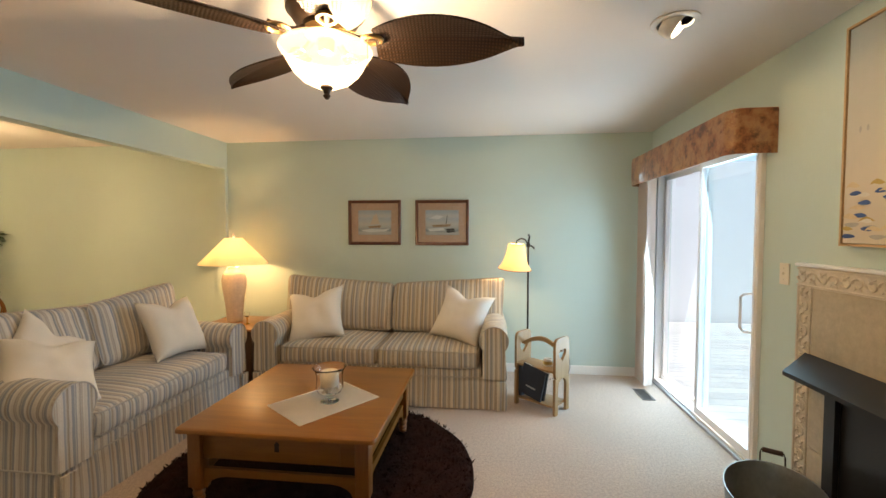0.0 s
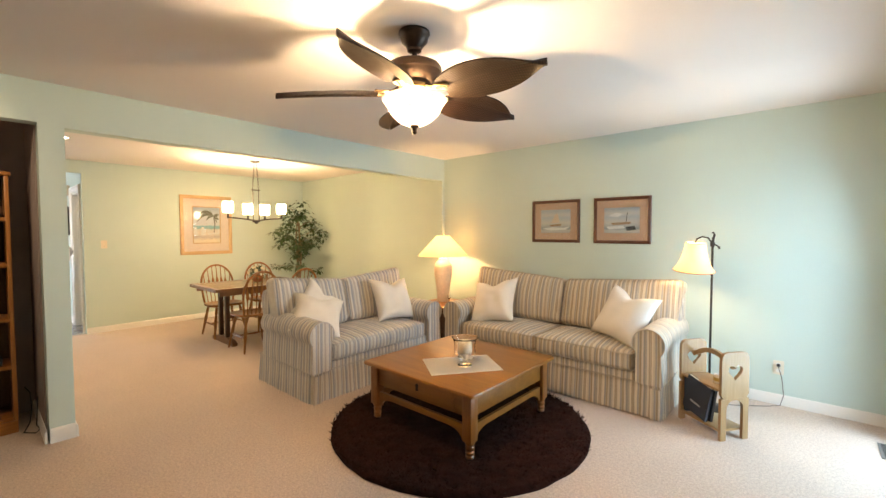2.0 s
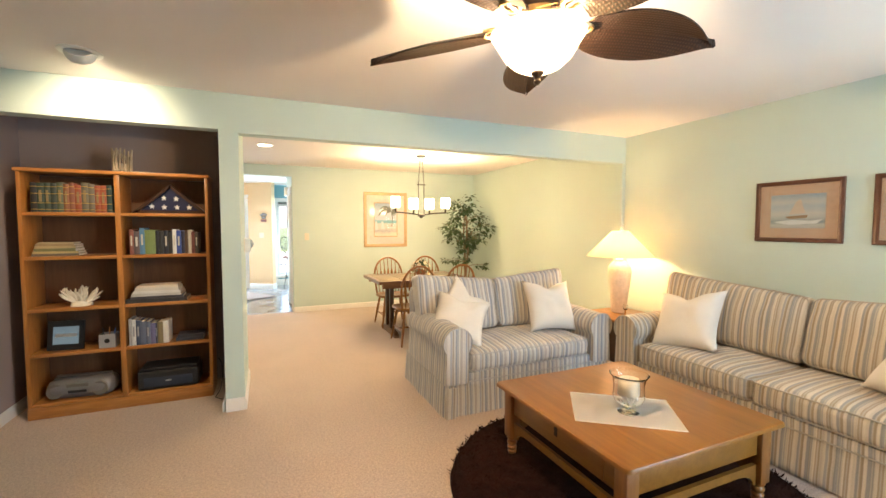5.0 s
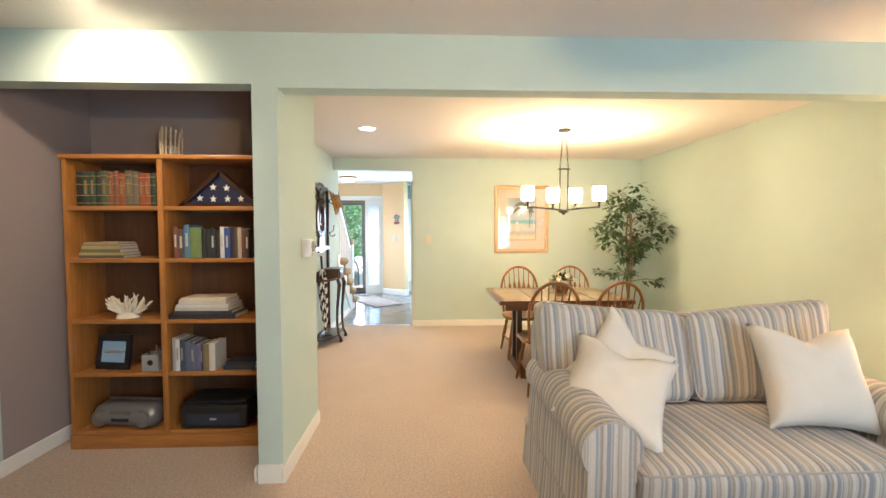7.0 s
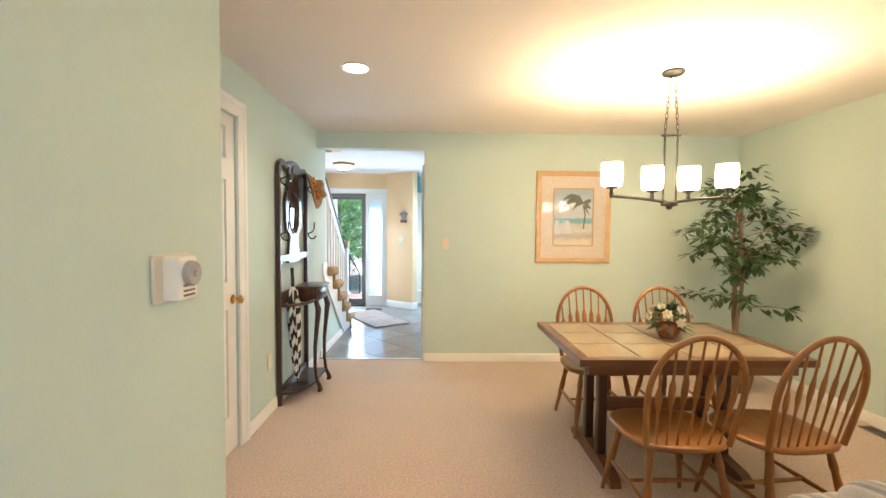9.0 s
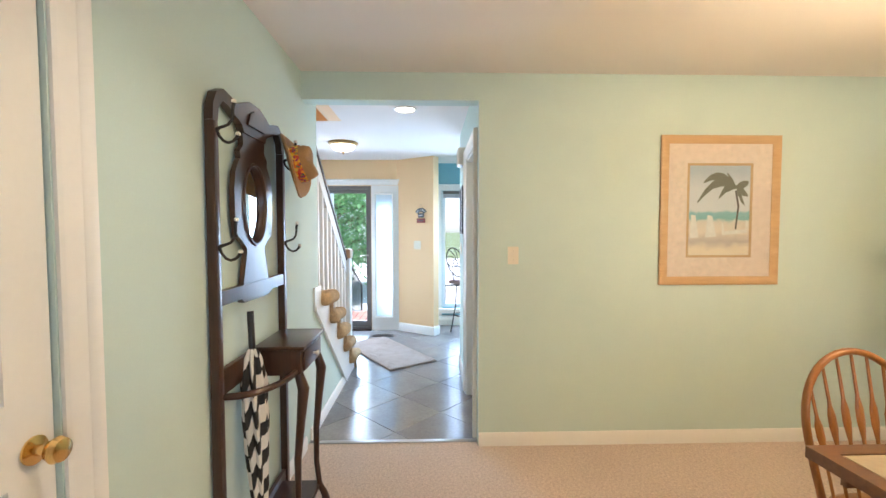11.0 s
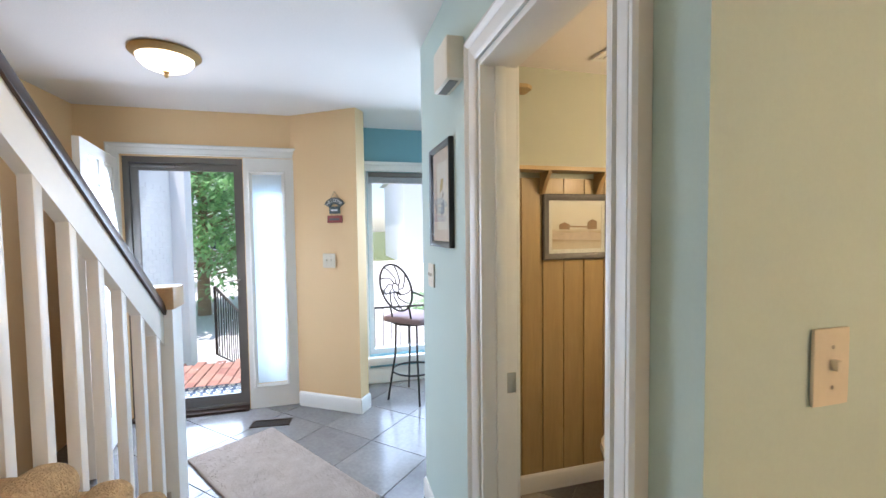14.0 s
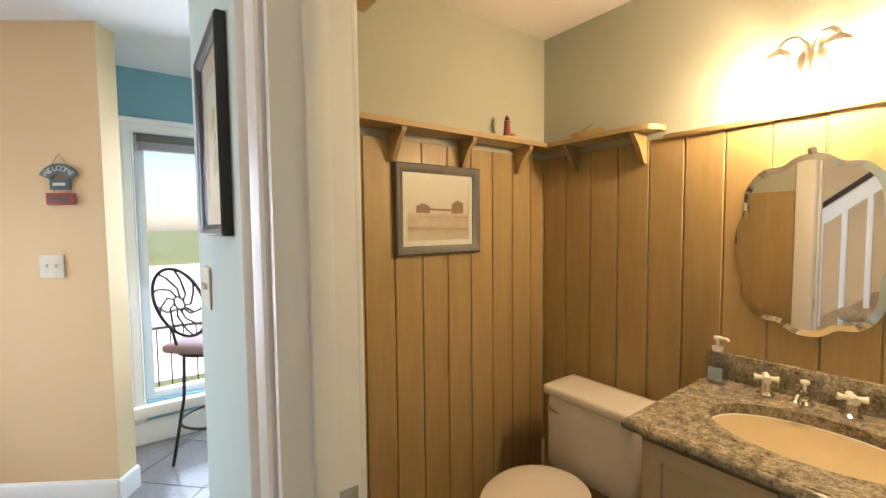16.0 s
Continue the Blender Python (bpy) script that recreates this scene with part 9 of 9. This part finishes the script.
fa = thing("faucet", pose(fx + 0.01, 2.62, 0.8605), "short chrome basin spout with a white pull knob", "faucet")
part("body", lathe([(0.026, 0.0), (0.026, 0.006), (0.016, 0.014), (0.014, 0.04), (0.006, 0.046)], n=18), M["chrome"], fa)
part("spout", tube([(0, 0, 0.025), (0, -0.04, 0.045), (0, -0.08, 0.042), (0, -0.10, 0.028)], [0.012, 0.011, 0.010, 0.010], 10), M["chrome"], fa)
part("pull_knob", lathe([(0.004, 0.045), (0.004, 0.06), (0.012, 0.066), (0.012, 0.074), (0.002, 0.078)], n=14), M["porcelain"], fa)
so_ = thing("soap_dispenser", pose(-7.285, 2.60, 0.8605), "clear plastic hand soap pump bottle", "soap bottle")
part("bottle", soft_box((0.062, 0.036, 0.115), 0.012, (0.003, 0.002, 0), 6, pose(0, 0, 0.058)), pane_mat("clear_plastic", (0.80, 0.85, 0.92)), so_, smooth=60)
part("label", box((-0.022, -0.0205, 0.018), (0.022, -0.0197, 0.062)), plain("blue_label", (0.42, 0.55, 0.70), 0.5, 0, 0.2, 40, 90, 0.0), so_, "blue label")
part("pump", lathe([(0.016, 0.116), (0.016, 0.132), (0.006, 0.134), (0.006, 0.155), (0.013, 0.157), (0.013, 0.166), (0.002, 0.168)], n=16), M["white"], so_, "white pump")
part("nozzle", tube([(0, 0, 0.162), (0.03, -0.008, 0.164), (0.036, -0.01, 0.158)], 0.005, 8), M["white"], so_)

# scalloped mirror
mx0, mz0, mw, mh = -7.072, 1.343, 0.196, 0.282
sc = []
for i in range(72):
    a = 2 * math.pi * i / 72
    r = 1 / (abs(math.cos(a)) ** 2.6 + abs(math.sin(a)) ** 2.6) ** (1 / 2.6)
    r *= 1 - 0.035 * abs(math.sin(4 * a)) ** 6 * 1.6 + 0.012 * math.cos(8 * a)
    sc.append((mx0 + mw * r * math.cos(a), mz0 + mh * r * math.sin(a)))
wm = thing("wall_mirror", pose(0, 0, 0), "scalloped wall mirror hanging over the basin", "mirror")
bm = bmesh.new()
rings_in(bm, [[(x, YB - 0.0135, z) for x, z in sc], [(x, YB - 0.0165, z) for x, z in sc], [(mx0 + (x - mx0) * 0.90, YB - 0.021, mz0 + (z - mz0) * 0.93) for x, z in sc]])
part("glass", bm, M["mirror"], wm, smooth=0)
part("clip", lathe([(0.002, 0.0), (0.012, 0.001), (0.012, 0.005), (0.002, 0.008)], n=12, m=pose(mx0, YB - 0.0135, mz0 + mh + 0.012, 90, 0, 0)), M["chrome"], wm)

# vanity light
vl = thing("wall_light", pose(-7.075, YB - 0.001, 1.915), "nickel two-arm bathroom light with bell shades", "wall light")
part("back_plate", lathe([(0.002, 0.0), (0.045, 0.0), (0.045, 0.008), (0.038, 0.016), (0.02, 0.024), (0.012, 0.05), (0.002, 0.052)], n=28, m=pose(0, 0, 0, 90, 0, 0)), M["nickel"], vl)
part("drop", lathe([(0.018, -0.05), (0.022, -0.04), (0.012, -0.01), (0.012, 0.01)], (0, -0.05, 0), 14), M["nickel"], vl)
for sx in (-1, 1):
    part("arm", tube([(sx * 0.006, -0.05, 0.0), (sx * 0.012, -0.055, 0.035), (sx * 0.030, -0.07, 0.055), (sx * 0.052, -0.085, 0.052), (sx * 0.066, -0.095, 0.036), (sx * 0.068, -0.097, 0.024)], 0.006, 10), M["nickel"], vl, "curved nickel arm")
    shd = part("cap", lathe([(0.009, 0.026), (0.014, 0.023), (0.028, 0.013), (0.032, 0.0), (0.030, 0.0), (0.025, 0.010), (0.002, 0.019)], n=24, m=pose(sx * 0.068, -0.097, 0.0)), M["nickel"], vl, "nickel bell cap")
    part("bulb", lathe([(0.010, 0.008), (0.017, -0.004), (0.021, -0.020), (0.016, -0.036), (0.003, -0.042)], (sx * 0.068, -0.097, 0), 18), glowing("lit_vanity_bulb", (1.0, 0.80, 0.50), 14.0), shd, "lit round bulb")
    lamp("vanity_bulb", "POINT", pose(-7.075 + sx * 0.068, YB - 0.115, 1.84), 8.5, (1.0, 0.76, 0.46), 0.03)
vg = thing("exhaust_fan", pose(-7.82, 2.12, 2.345), "white slatted exhaust fan grille in the ceiling", "exhaust fan")
part("frame", wall_bm((-0.13, 0.13), (-0.13, 0.13), (-0.012, -0.001), [(-0.105, 0.105, -0.105, 0.105)], XY), M["white"], vg, smooth=0)
for i in range(9):
    y = -0.092 + 0.023 * i
    part("slat", box((-0.105, y - 0.007, -0.011), (0.105, y + 0.007, -0.008)), M["white"], vg, smooth=0)
part("back", box((-0.104, -0.104, -0.004), (0.104, 0.104, -0.001)), M["grey"], vg, smooth=0)

# kitchen corner: window and stool
kw = thing("window_3", pose(0, 0, 0), "wide white-framed kitchen window", "window", kind="structure")
part("window_frame", wall_bm((KWIN[0] + 0.001, KWIN[1] - 0.001), (KWIN[2] + 0.001, KWIN[3] - 0.001), (-10.16, -10.09), [(KWIN[0] + 0.05, 1.86, KWIN[2] + 0.05, KWIN[3] - 0.05), (1.91, KWIN[1] - 0.05, KWIN[2] + 0.05, KWIN[3] - 0.05)], YZ), M["vinyl"], kw, smooth=0)
for a, b4 in ((KWIN[0] + 0.049, 1.861), (1.909, KWIN[1] - 0.049)):
    gp = part("pane", box((-10.128, a, KWIN[2] + 0.049), (-10.124, b4, KWIN[3] - 0.049)), M["pane"], kw, "clear glass pane", smooth=0)
    gp.visible_shadow = False
bl = thing("raised_blind", pose(-10.06, 1.885, 1.955), "grey venetian blind raised to the window head", "blind")
part("head_rail", box((-0.03, -0.85, 0.03), (0.03, 0.85, 0.072), 0.003), M["grey"], bl)
for i in range(9):
    part("slat", box((-0.025, -0.845, -0.03 + 0.0062 * i), (0.025, 0.845, -0.0265 + 0.0062 * i)), M["silver"], bl, smooth=0)

st = thing("bar_stool", pose(-9.62, 1.36, 0, 0, 0, 226), "black wrought iron bar stool with a scrolled round back", "stool")
part("cushion", soft_box((0.38, 0.38, 0.055), 0.025, (0, 0, 0.012), 8, pose(0, 0, 0.715)), plain("mauve_cushion", (0.34, 0.24, 0.25), 0.9, 0, 0.1, 8, 160, 0.2), st, "mauve padded seat", smooth=70)
part("seat_ring", tube([(0.18 * math.cos(a), 0.18 * math.sin(a), 0.68) for a in [2 * math.pi * i / 28 for i in range(28)]], 0.009, 6, True), M["iron"], st)
for k in range(4):
    a = radians(45 + 90 * k)
    part("leg", tube([(0.15 * math.cos(a), 0.15 * math.sin(a), 0.68), (0.16 * math.cos(a), 0.16 * math.sin(a), 0.40), (0.23 * math.cos(a), 0.23 * math.sin(a), 0.0)], 0.009, 8), M["iron"], st)
part("foot_ring", tube([(0.185 * math.cos(a), 0.185 * math.sin(a), 0.25) for a in [2 * math.pi * i / 32 for i in range(32)]], 0.008, 6, True), M["iron"], st)
bz, br, bw = 1.00, 0.20, 0.155
bk_pt = lambda u, v: (bw * u, 0.19 + 0.06 * (v + 1), bz + br * v)
part("back_ring", tube([bk_pt(math.cos(a), math.sin(a)) for a in [2 * math.pi * i / 36 for i in range(36)]], 0.009, 8, True), M["iron"], st, "oval iron back")
for sx in (-1, 1):
    part("back_post", tube([(sx * 0.10, 0.15, 0.68), (sx * 0.095, 0.18, 0.76), bk_pt(sx * 0.62, -0.78)], 0.008, 8), M["iron"], st)
    part("arm", tube([bk_pt(sx * 0.98, -0.1), (sx * 0.20, 0.12, 0.92), (sx * 0.21, -0.05, 0.915), (sx * 0.19, -0.09, 0.88)], 0.008, 8), M["iron"], st)
for k in range(9):
    a = radians(20 + 40 * k)
    part("scroll", tube([bk_pt(0.18 * math.cos(a + 1.0), 0.18 * math.sin(a + 1.0)), bk_pt(0.45 * math.cos(a + 0.7), 0.45 * math.sin(a + 0.7)), bk_pt(0.78 * math.cos(a + 0.2), 0.78 * math.sin(a + 0.2)), bk_pt(0.97 * math.cos(a), 0.97 * math.sin(a))], 0.0055, 6), M["iron"], st)
part("back_hub", tube([bk_pt(0.2 * math.cos(a), 0.2 * math.sin(a)) for a in [2 * math.pi * i / 18 for i in range(18)]], 0.0055, 6, True), M["iron"], st)


# outdoors
def ground_mat(name):
    m, nt, b = nodes_of(name)
    v = coords(nt)
    f = mixed(nt, noise_tex(nt, v, 0.35, 4.0), noise_tex(nt, v, 9.0, 4.0, 0.7), 0.5)
    nt.links.new(ramp(nt, f, [(0.32, (0.07, 0.10, 0.035)), (0.55, (0.13, 0.16, 0.06)), (0.7, (0.20, 0.20, 0.10))]), b.inputs["Base Color"])
    b.inputs["Roughness"].default_value = 0.95
    return m


structure("ground", wall_bm((-600, 600), (-600, 600), (-0.75, -0.60), [(-9.86, 1.9, -2.7, 4.6)], XY), ground_mat("lawn"), "lawn that reaches to the horizon", "ground")
structure("road", box((-34.0, -60, -0.599), (-13.2, 60, -0.57)), M["concrete"], "pale concrete drive and parking court", "road")
structure("foundation", box((-10.2, -2.9, -0.75), (1.92, 4.65, -0.13)), M["siding"], "white foundation wall of the house", "wall")
porch = structure("porch", box((-11.35, -1.7, -0.60), (-9.872, 0.75, -0.062)), M["concrete"], "brick-paved front porch", "porch")
me = mesh_of("brick", box((-0.098, -0.047, -0.02), (0.098, 0.047, 0.02), 0.003, seg=1), M["brick"], 0)
row = 0
y = -1.63
while y < 0.72:
    x = -11.27 + (0.103 if row % 2 else 0.0)
    while x < -9.97:
        b = new("brick", me)
        b.matrix_basis = pose(x, y, -0.041 + 0.002 * math.sin(x * 31 + y * 17), 0, 0, 0.6 * math.sin(row * 3.1 + x * 9))
        b.parent = porch
        x += 0.206
    y += 0.104
    row += 1
structure("porch_step", box((-11.75, -1.2, -0.60), (-11.352, 0.4, -0.24)), M["concrete"], "concrete step below the porch", "step")
dmat = thing("doormat", pose(-10.25, -0.33, -0.018), "dark patterned doormat on the brick porch", "doormat")
part("base", box((-0.22, -0.36, 0), (0.22, 0.36, 0.010), 0.003), plain("blue_grey_mat", (0.10, 0.13, 0.18), 0.95, 0, 0.2, 9, 90, 0.5), dmat)
for i in range(5):
    for j in range(8):
        part("scroll", lathe([(0.018, 0.0102), (0.032, 0.0102), (0.032, 0.0135), (0.018, 0.0135)], (-0.17 + 0.085 * i, -0.30 + 0.0855 * j, 0), 10, closed=False), M["mat_white"], dmat)
side_wall = structure("porch_side_wall", box((-12.12, -1.42, -0.6), (-9.88, -1.30, 2.72)), M["siding"], "white painted brick side wall of the porch", "wall")
brick_me = mesh_of("brick", box((-0.100, -0.008, -0.030), (0.100, 0.006, 0.030), 0.003, seg=1), M["siding"], 0)
for r in range(30):
    x = -12.0 + (0.105 if r % 2 else 0)
    while x < -9.95:
        b = new("brick", brick_me)
        b.matrix_basis = pose(x, -1.297, 0.03 + 0.0685 * r)
        b.parent = side_wall
        x += 0.21
pcol = thing("porch_column", pose(-12.26, -1.27, -0.6), "square white painted porch column", "column")
part("shaft", box((-0.135, -0.135, 0.12), (0.135, 0.135, 3.32), 0.004), M["siding"], pcol)
part("plinth", box((-0.165, -0.165, 0.0), (0.165, 0.165, 0.12), 0.006), M["siding"], pcol)


def railing(name, p, q, drop, n, label):
    r = thing(name, pose(*p), label, "railing")
    d = Vector(q) - Vector(p)
    part("top_rail", tube([(0, 0, 0.88), (d.x, d.y, 0.88 + drop)], 0.016, 8), M["iron"], r)
    part("low_rail", tube([(0, 0, 0.10), (d.x, d.y, 0.10 + drop)], 0.010, 8), M["iron"], r)
    for i in range(n + 1):
        f = i / n
        part("picket", tube([(d.x * f, d.y * f, 0.10 + drop * f), (d.x * f, d.y * f, 0.88 + drop * f)], 0.016 if i in (0, n) else 0.007, 6), M["iron"], r)
    return r


railing("porch_railing", (-11.30, -0.62, -0.03), (-12.6, -0.62, -0.03), -0.55, 11, "black iron railing down the porch steps")
railing("walk_railing", (-12.2, 0.4, -0.55), (-12.2, 5.4, -0.55), 0.0, 40, "black iron railing along the walk")


def tree_outside(x, y, h, r, seed, label, z0=-0.62, low=0.18):
    rng = random.Random(seed)
    t = thing("tree", pose(x, y, z0), label, "tree")
    tr = bmesh.new()
    tube_in(tr, [(0, 0, 0), (0.05, 0.03, h * 0.3), (-0.03, 0.06, h * 0.6), (0.02, 0.0, h * 0.92)], [0.16, 0.12, 0.08, 0.02], 9)
    cr, cr2 = bmesh.new(), bmesh.new()
    for i in range(120):
        zc = h * rng.uniform(low, 0.97)
        f = 1 - abs((zc / h - 0.42) / 0.62) ** 1.8
        a, q = rng.random() * 6.28, r * max(0.12, f) * rng.uniform(0.35, 1.05)
        c = Vector((q * math.cos(a), q * math.sin(a), zc))
        tube_in(tr, [(0, 0, zc * 0.82), c * 0.6 + Vector((0, 0, zc * 0.36)), c], [0.022, 0.014, 0.006], 5)
        for _ in range(150):
            d = Vector((rng.gauss(0, 1), rng.gauss(0, 1), rng.gauss(0, 0.75)))
            p = c + d * r * 0.17
            leaf_in(cr if rng.random() < 0.6 else cr2, p, Vector((rng.uniform(-1, 1), rng.uniform(-1, 1), rng.uniform(-0.8, 0.3))), Vector((0, 0, 1)), rng.uniform(0.13, 0.22), rng.uniform(0.07, 0.11))
    part("trunk", tr, M["bark"], t, smooth=60)
    tagged(part("crown", cr, M["tree_leaf"], t, "dense green leaves", smooth=0), kind="stuff")
    tagged(part("crown", cr2, M["tree_leaf2"], t, "lighter green leaves", smooth=0), kind="stuff")


def leaf_mat(name, col):
    m, nt, b = nodes_of(name)
    v = coords(nt)
    nt.links.new(ramp(nt, noise_tex(nt, v, 1.3, 3.0), [(0.3, shade(col, 0.7)), (0.7, shade(col, 1.25))]), b.inputs["Base Color"])
    b.inputs["Roughness"].default_value = 0.5
    tr = nt.nodes.new("ShaderNodeBsdfTranslucent")
    tr.inputs[0].default_value = (*shade(col, 1.8), 1)
    mx = nt.nodes.new("ShaderNodeMixShader")
    mx.inputs[0].default_value = 0.5
    nt.links.new(b.outputs[0], mx.inputs[1])
    nt.links.new(tr.outputs[0], mx.inputs[2])
    nt.links.new(mx.outputs[0], nt.nodes["Material Output"].inputs[0])
    return m


M["tree_leaf"] = leaf_mat("tree_leaf", (0.19, 0.35, 0.16))
M["tree_leaf2"] = leaf_mat("tree_leaf_light", (0.26, 0.42, 0.21))
tree_outside(-17.5, -2.4, 6.2, 2.3, 31, "bushy green tree beyond the porch")
tree_outside(-22.0, -7.5, 8.0, 3.0, 32, "tall green tree across the drive")
tree_outside(-24.5, 9.5, 6.0, 2.2, 33, "green tree beside the parking court", low=0.3)


def shrub(x, y, r, seed):
    rng = random.Random(seed)
    s = thing("shrub", pose(x, y, -0.58), "rounded green shrub beside the drive", "shrub", "shrubs by the drive")
    bm = bmesh.new()
    for _ in range(1500):
        a, e = rng.random() * 6.28, math.asin(rng.uniform(-0.2, 1))
        q = r * rng.uniform(0.6, 1.05)
        p = Vector((q * math.cos(a) * math.cos(e), q * math.sin(a) * math.cos(e), max(0.03, q * math.sin(e) * 0.85)))
        leaf_in(bm, p, Vector((rng.uniform(-1, 1), rng.uniform(-1, 1), rng.uniform(-0.3, 1))), Vector((0, 0, 1)), 0.08, 0.045)
    tagged(part("foliage", bm, M["tree_leaf2"], s, smooth=0), kind="stuff")
    part("stems", tube([(0, 0, 0), (0.05, 0.02, r * 0.6)], 0.03, 6), M["bark"], s)


for i, (x, y, r) in enumerate(((-16.0, 3.2, 0.8), (-16.5, 4.9, 0.7), (-15.5, 6.6, 0.8))):
    shrub(x, y, r, 50 + i)


def far_house(x, y, w, d, h, label):
    hs2 = thing("house", pose(x, y, -0.6), label, "house")
    part("wall", wall_bm((-w / 2, w / 2), (0, h), (-d / 2, d / 2), [], lambda u, v, t: (t, u, v)), M["siding"], hs2, smooth=0)
    part("roof", slab([(-w / 2 - 0.4, h), (w / 2 + 0.4, h), (0, h + w * 0.28)], -d / 2 - 0.4, d / 2 + 0.4, YZ), M["concrete"], hs2, smooth=0)
    for fz in (0.9, 3.5):
        for k in range(4):
            u = -w / 2 + w * (k + 0.5) / 4
            wf = part("window", wall_bm((u - 0.6, u + 0.6), (fz, fz + 1.4), (d / 2 + 0.001, d / 2 + 0.06), [(u - 0.5, u + 0.5, fz + 0.1, fz + 1.3)], YZ), M["vinyl"], hs2, smooth=0)
            part("pane", box((d / 2 + 0.002, u - 0.5, fz + 0.1), (d / 2 + 0.03, u + 0.5, fz + 1.3)), M["book_navy"], wf, smooth=0)


far_house(-36.0, 12.0, 14.0, 9.0, 5.6, "white two-storey house across the parking court")
far_house(-40.0, -8.0, 14.0, 9.0, 5.6, "white two-storey house beyond the trees")

# deck behind the sliding door
deck = structure("deck", box((1.925, 0.5, -0.30), (5.2, 7.5, -0.062)), M["asphalt"], "grey boarded deck outside the sliding door", "deck")
plank = mesh_of("plank", box((-1.63, -0.069, -0.016), (1.63, 0.069, 0.014), 0.003, seg=1), M["deck"], 0)
for i in range(48):
    p = new("plank", plank)
    p.matrix_basis = pose(3.565, 0.58 + 0.1435 * i, -0.045)
    p.parent = deck
fence = structure("deck_screen_wall", box((5.2, 0.3, -0.6), (5.34, 7.7, 2.9)), M["siding"], "white clapboard wall beyond the deck", "wall")
clap = mesh_of("clapboard", slab([(0.0, 0.0), (0.0, 0.135), (-0.006, 0.135), (-0.020, 0.0)], -3.68, 3.68, lambda u, v, t: (u, t, v)), M["siding"], 0)
for i in range(24):
    c = new("clapboard", clap)
    c.matrix_basis = pose(5.199, 4.0, -0.45 + 0.13 * i)
    c.parent = fence
structure("deck_end_wall", box((1.925, 7.5, -0.6), (5.34, 7.64, 2.6)), M["siding"], "white clapboard wall at the deck's end", "wall")
bench = thing("deck_bench", pose(4.6, 4.6, -0.03), "white slatted deck bench against the wall", "bench")
for i in range(4):
    part("seat_slat", box((-0.26 + 0.135 * i, -1.3, 0.40), (-0.14 + 0.135 * i, 1.3, 0.432), 0.004), M["siding"], bench)
for i in range(3):
    part("back_slat", box((0.285, -1.3, 0.52 + 0.13 * i), (0.31, 1.3, 0.62 + 0.13 * i), 0.004), M["siding"], bench)
for y in (-1.15, 0.0, 1.15):
    part("leg", box((-0.24, y - 0.04, 0.0), (-0.16, y + 0.04, 0.40), 0.004), M["siding"], bench)
    part("leg", box((0.20, y - 0.04, 0.0), (0.28, y + 0.04, 0.90), 0.004), M["siding"], bench)
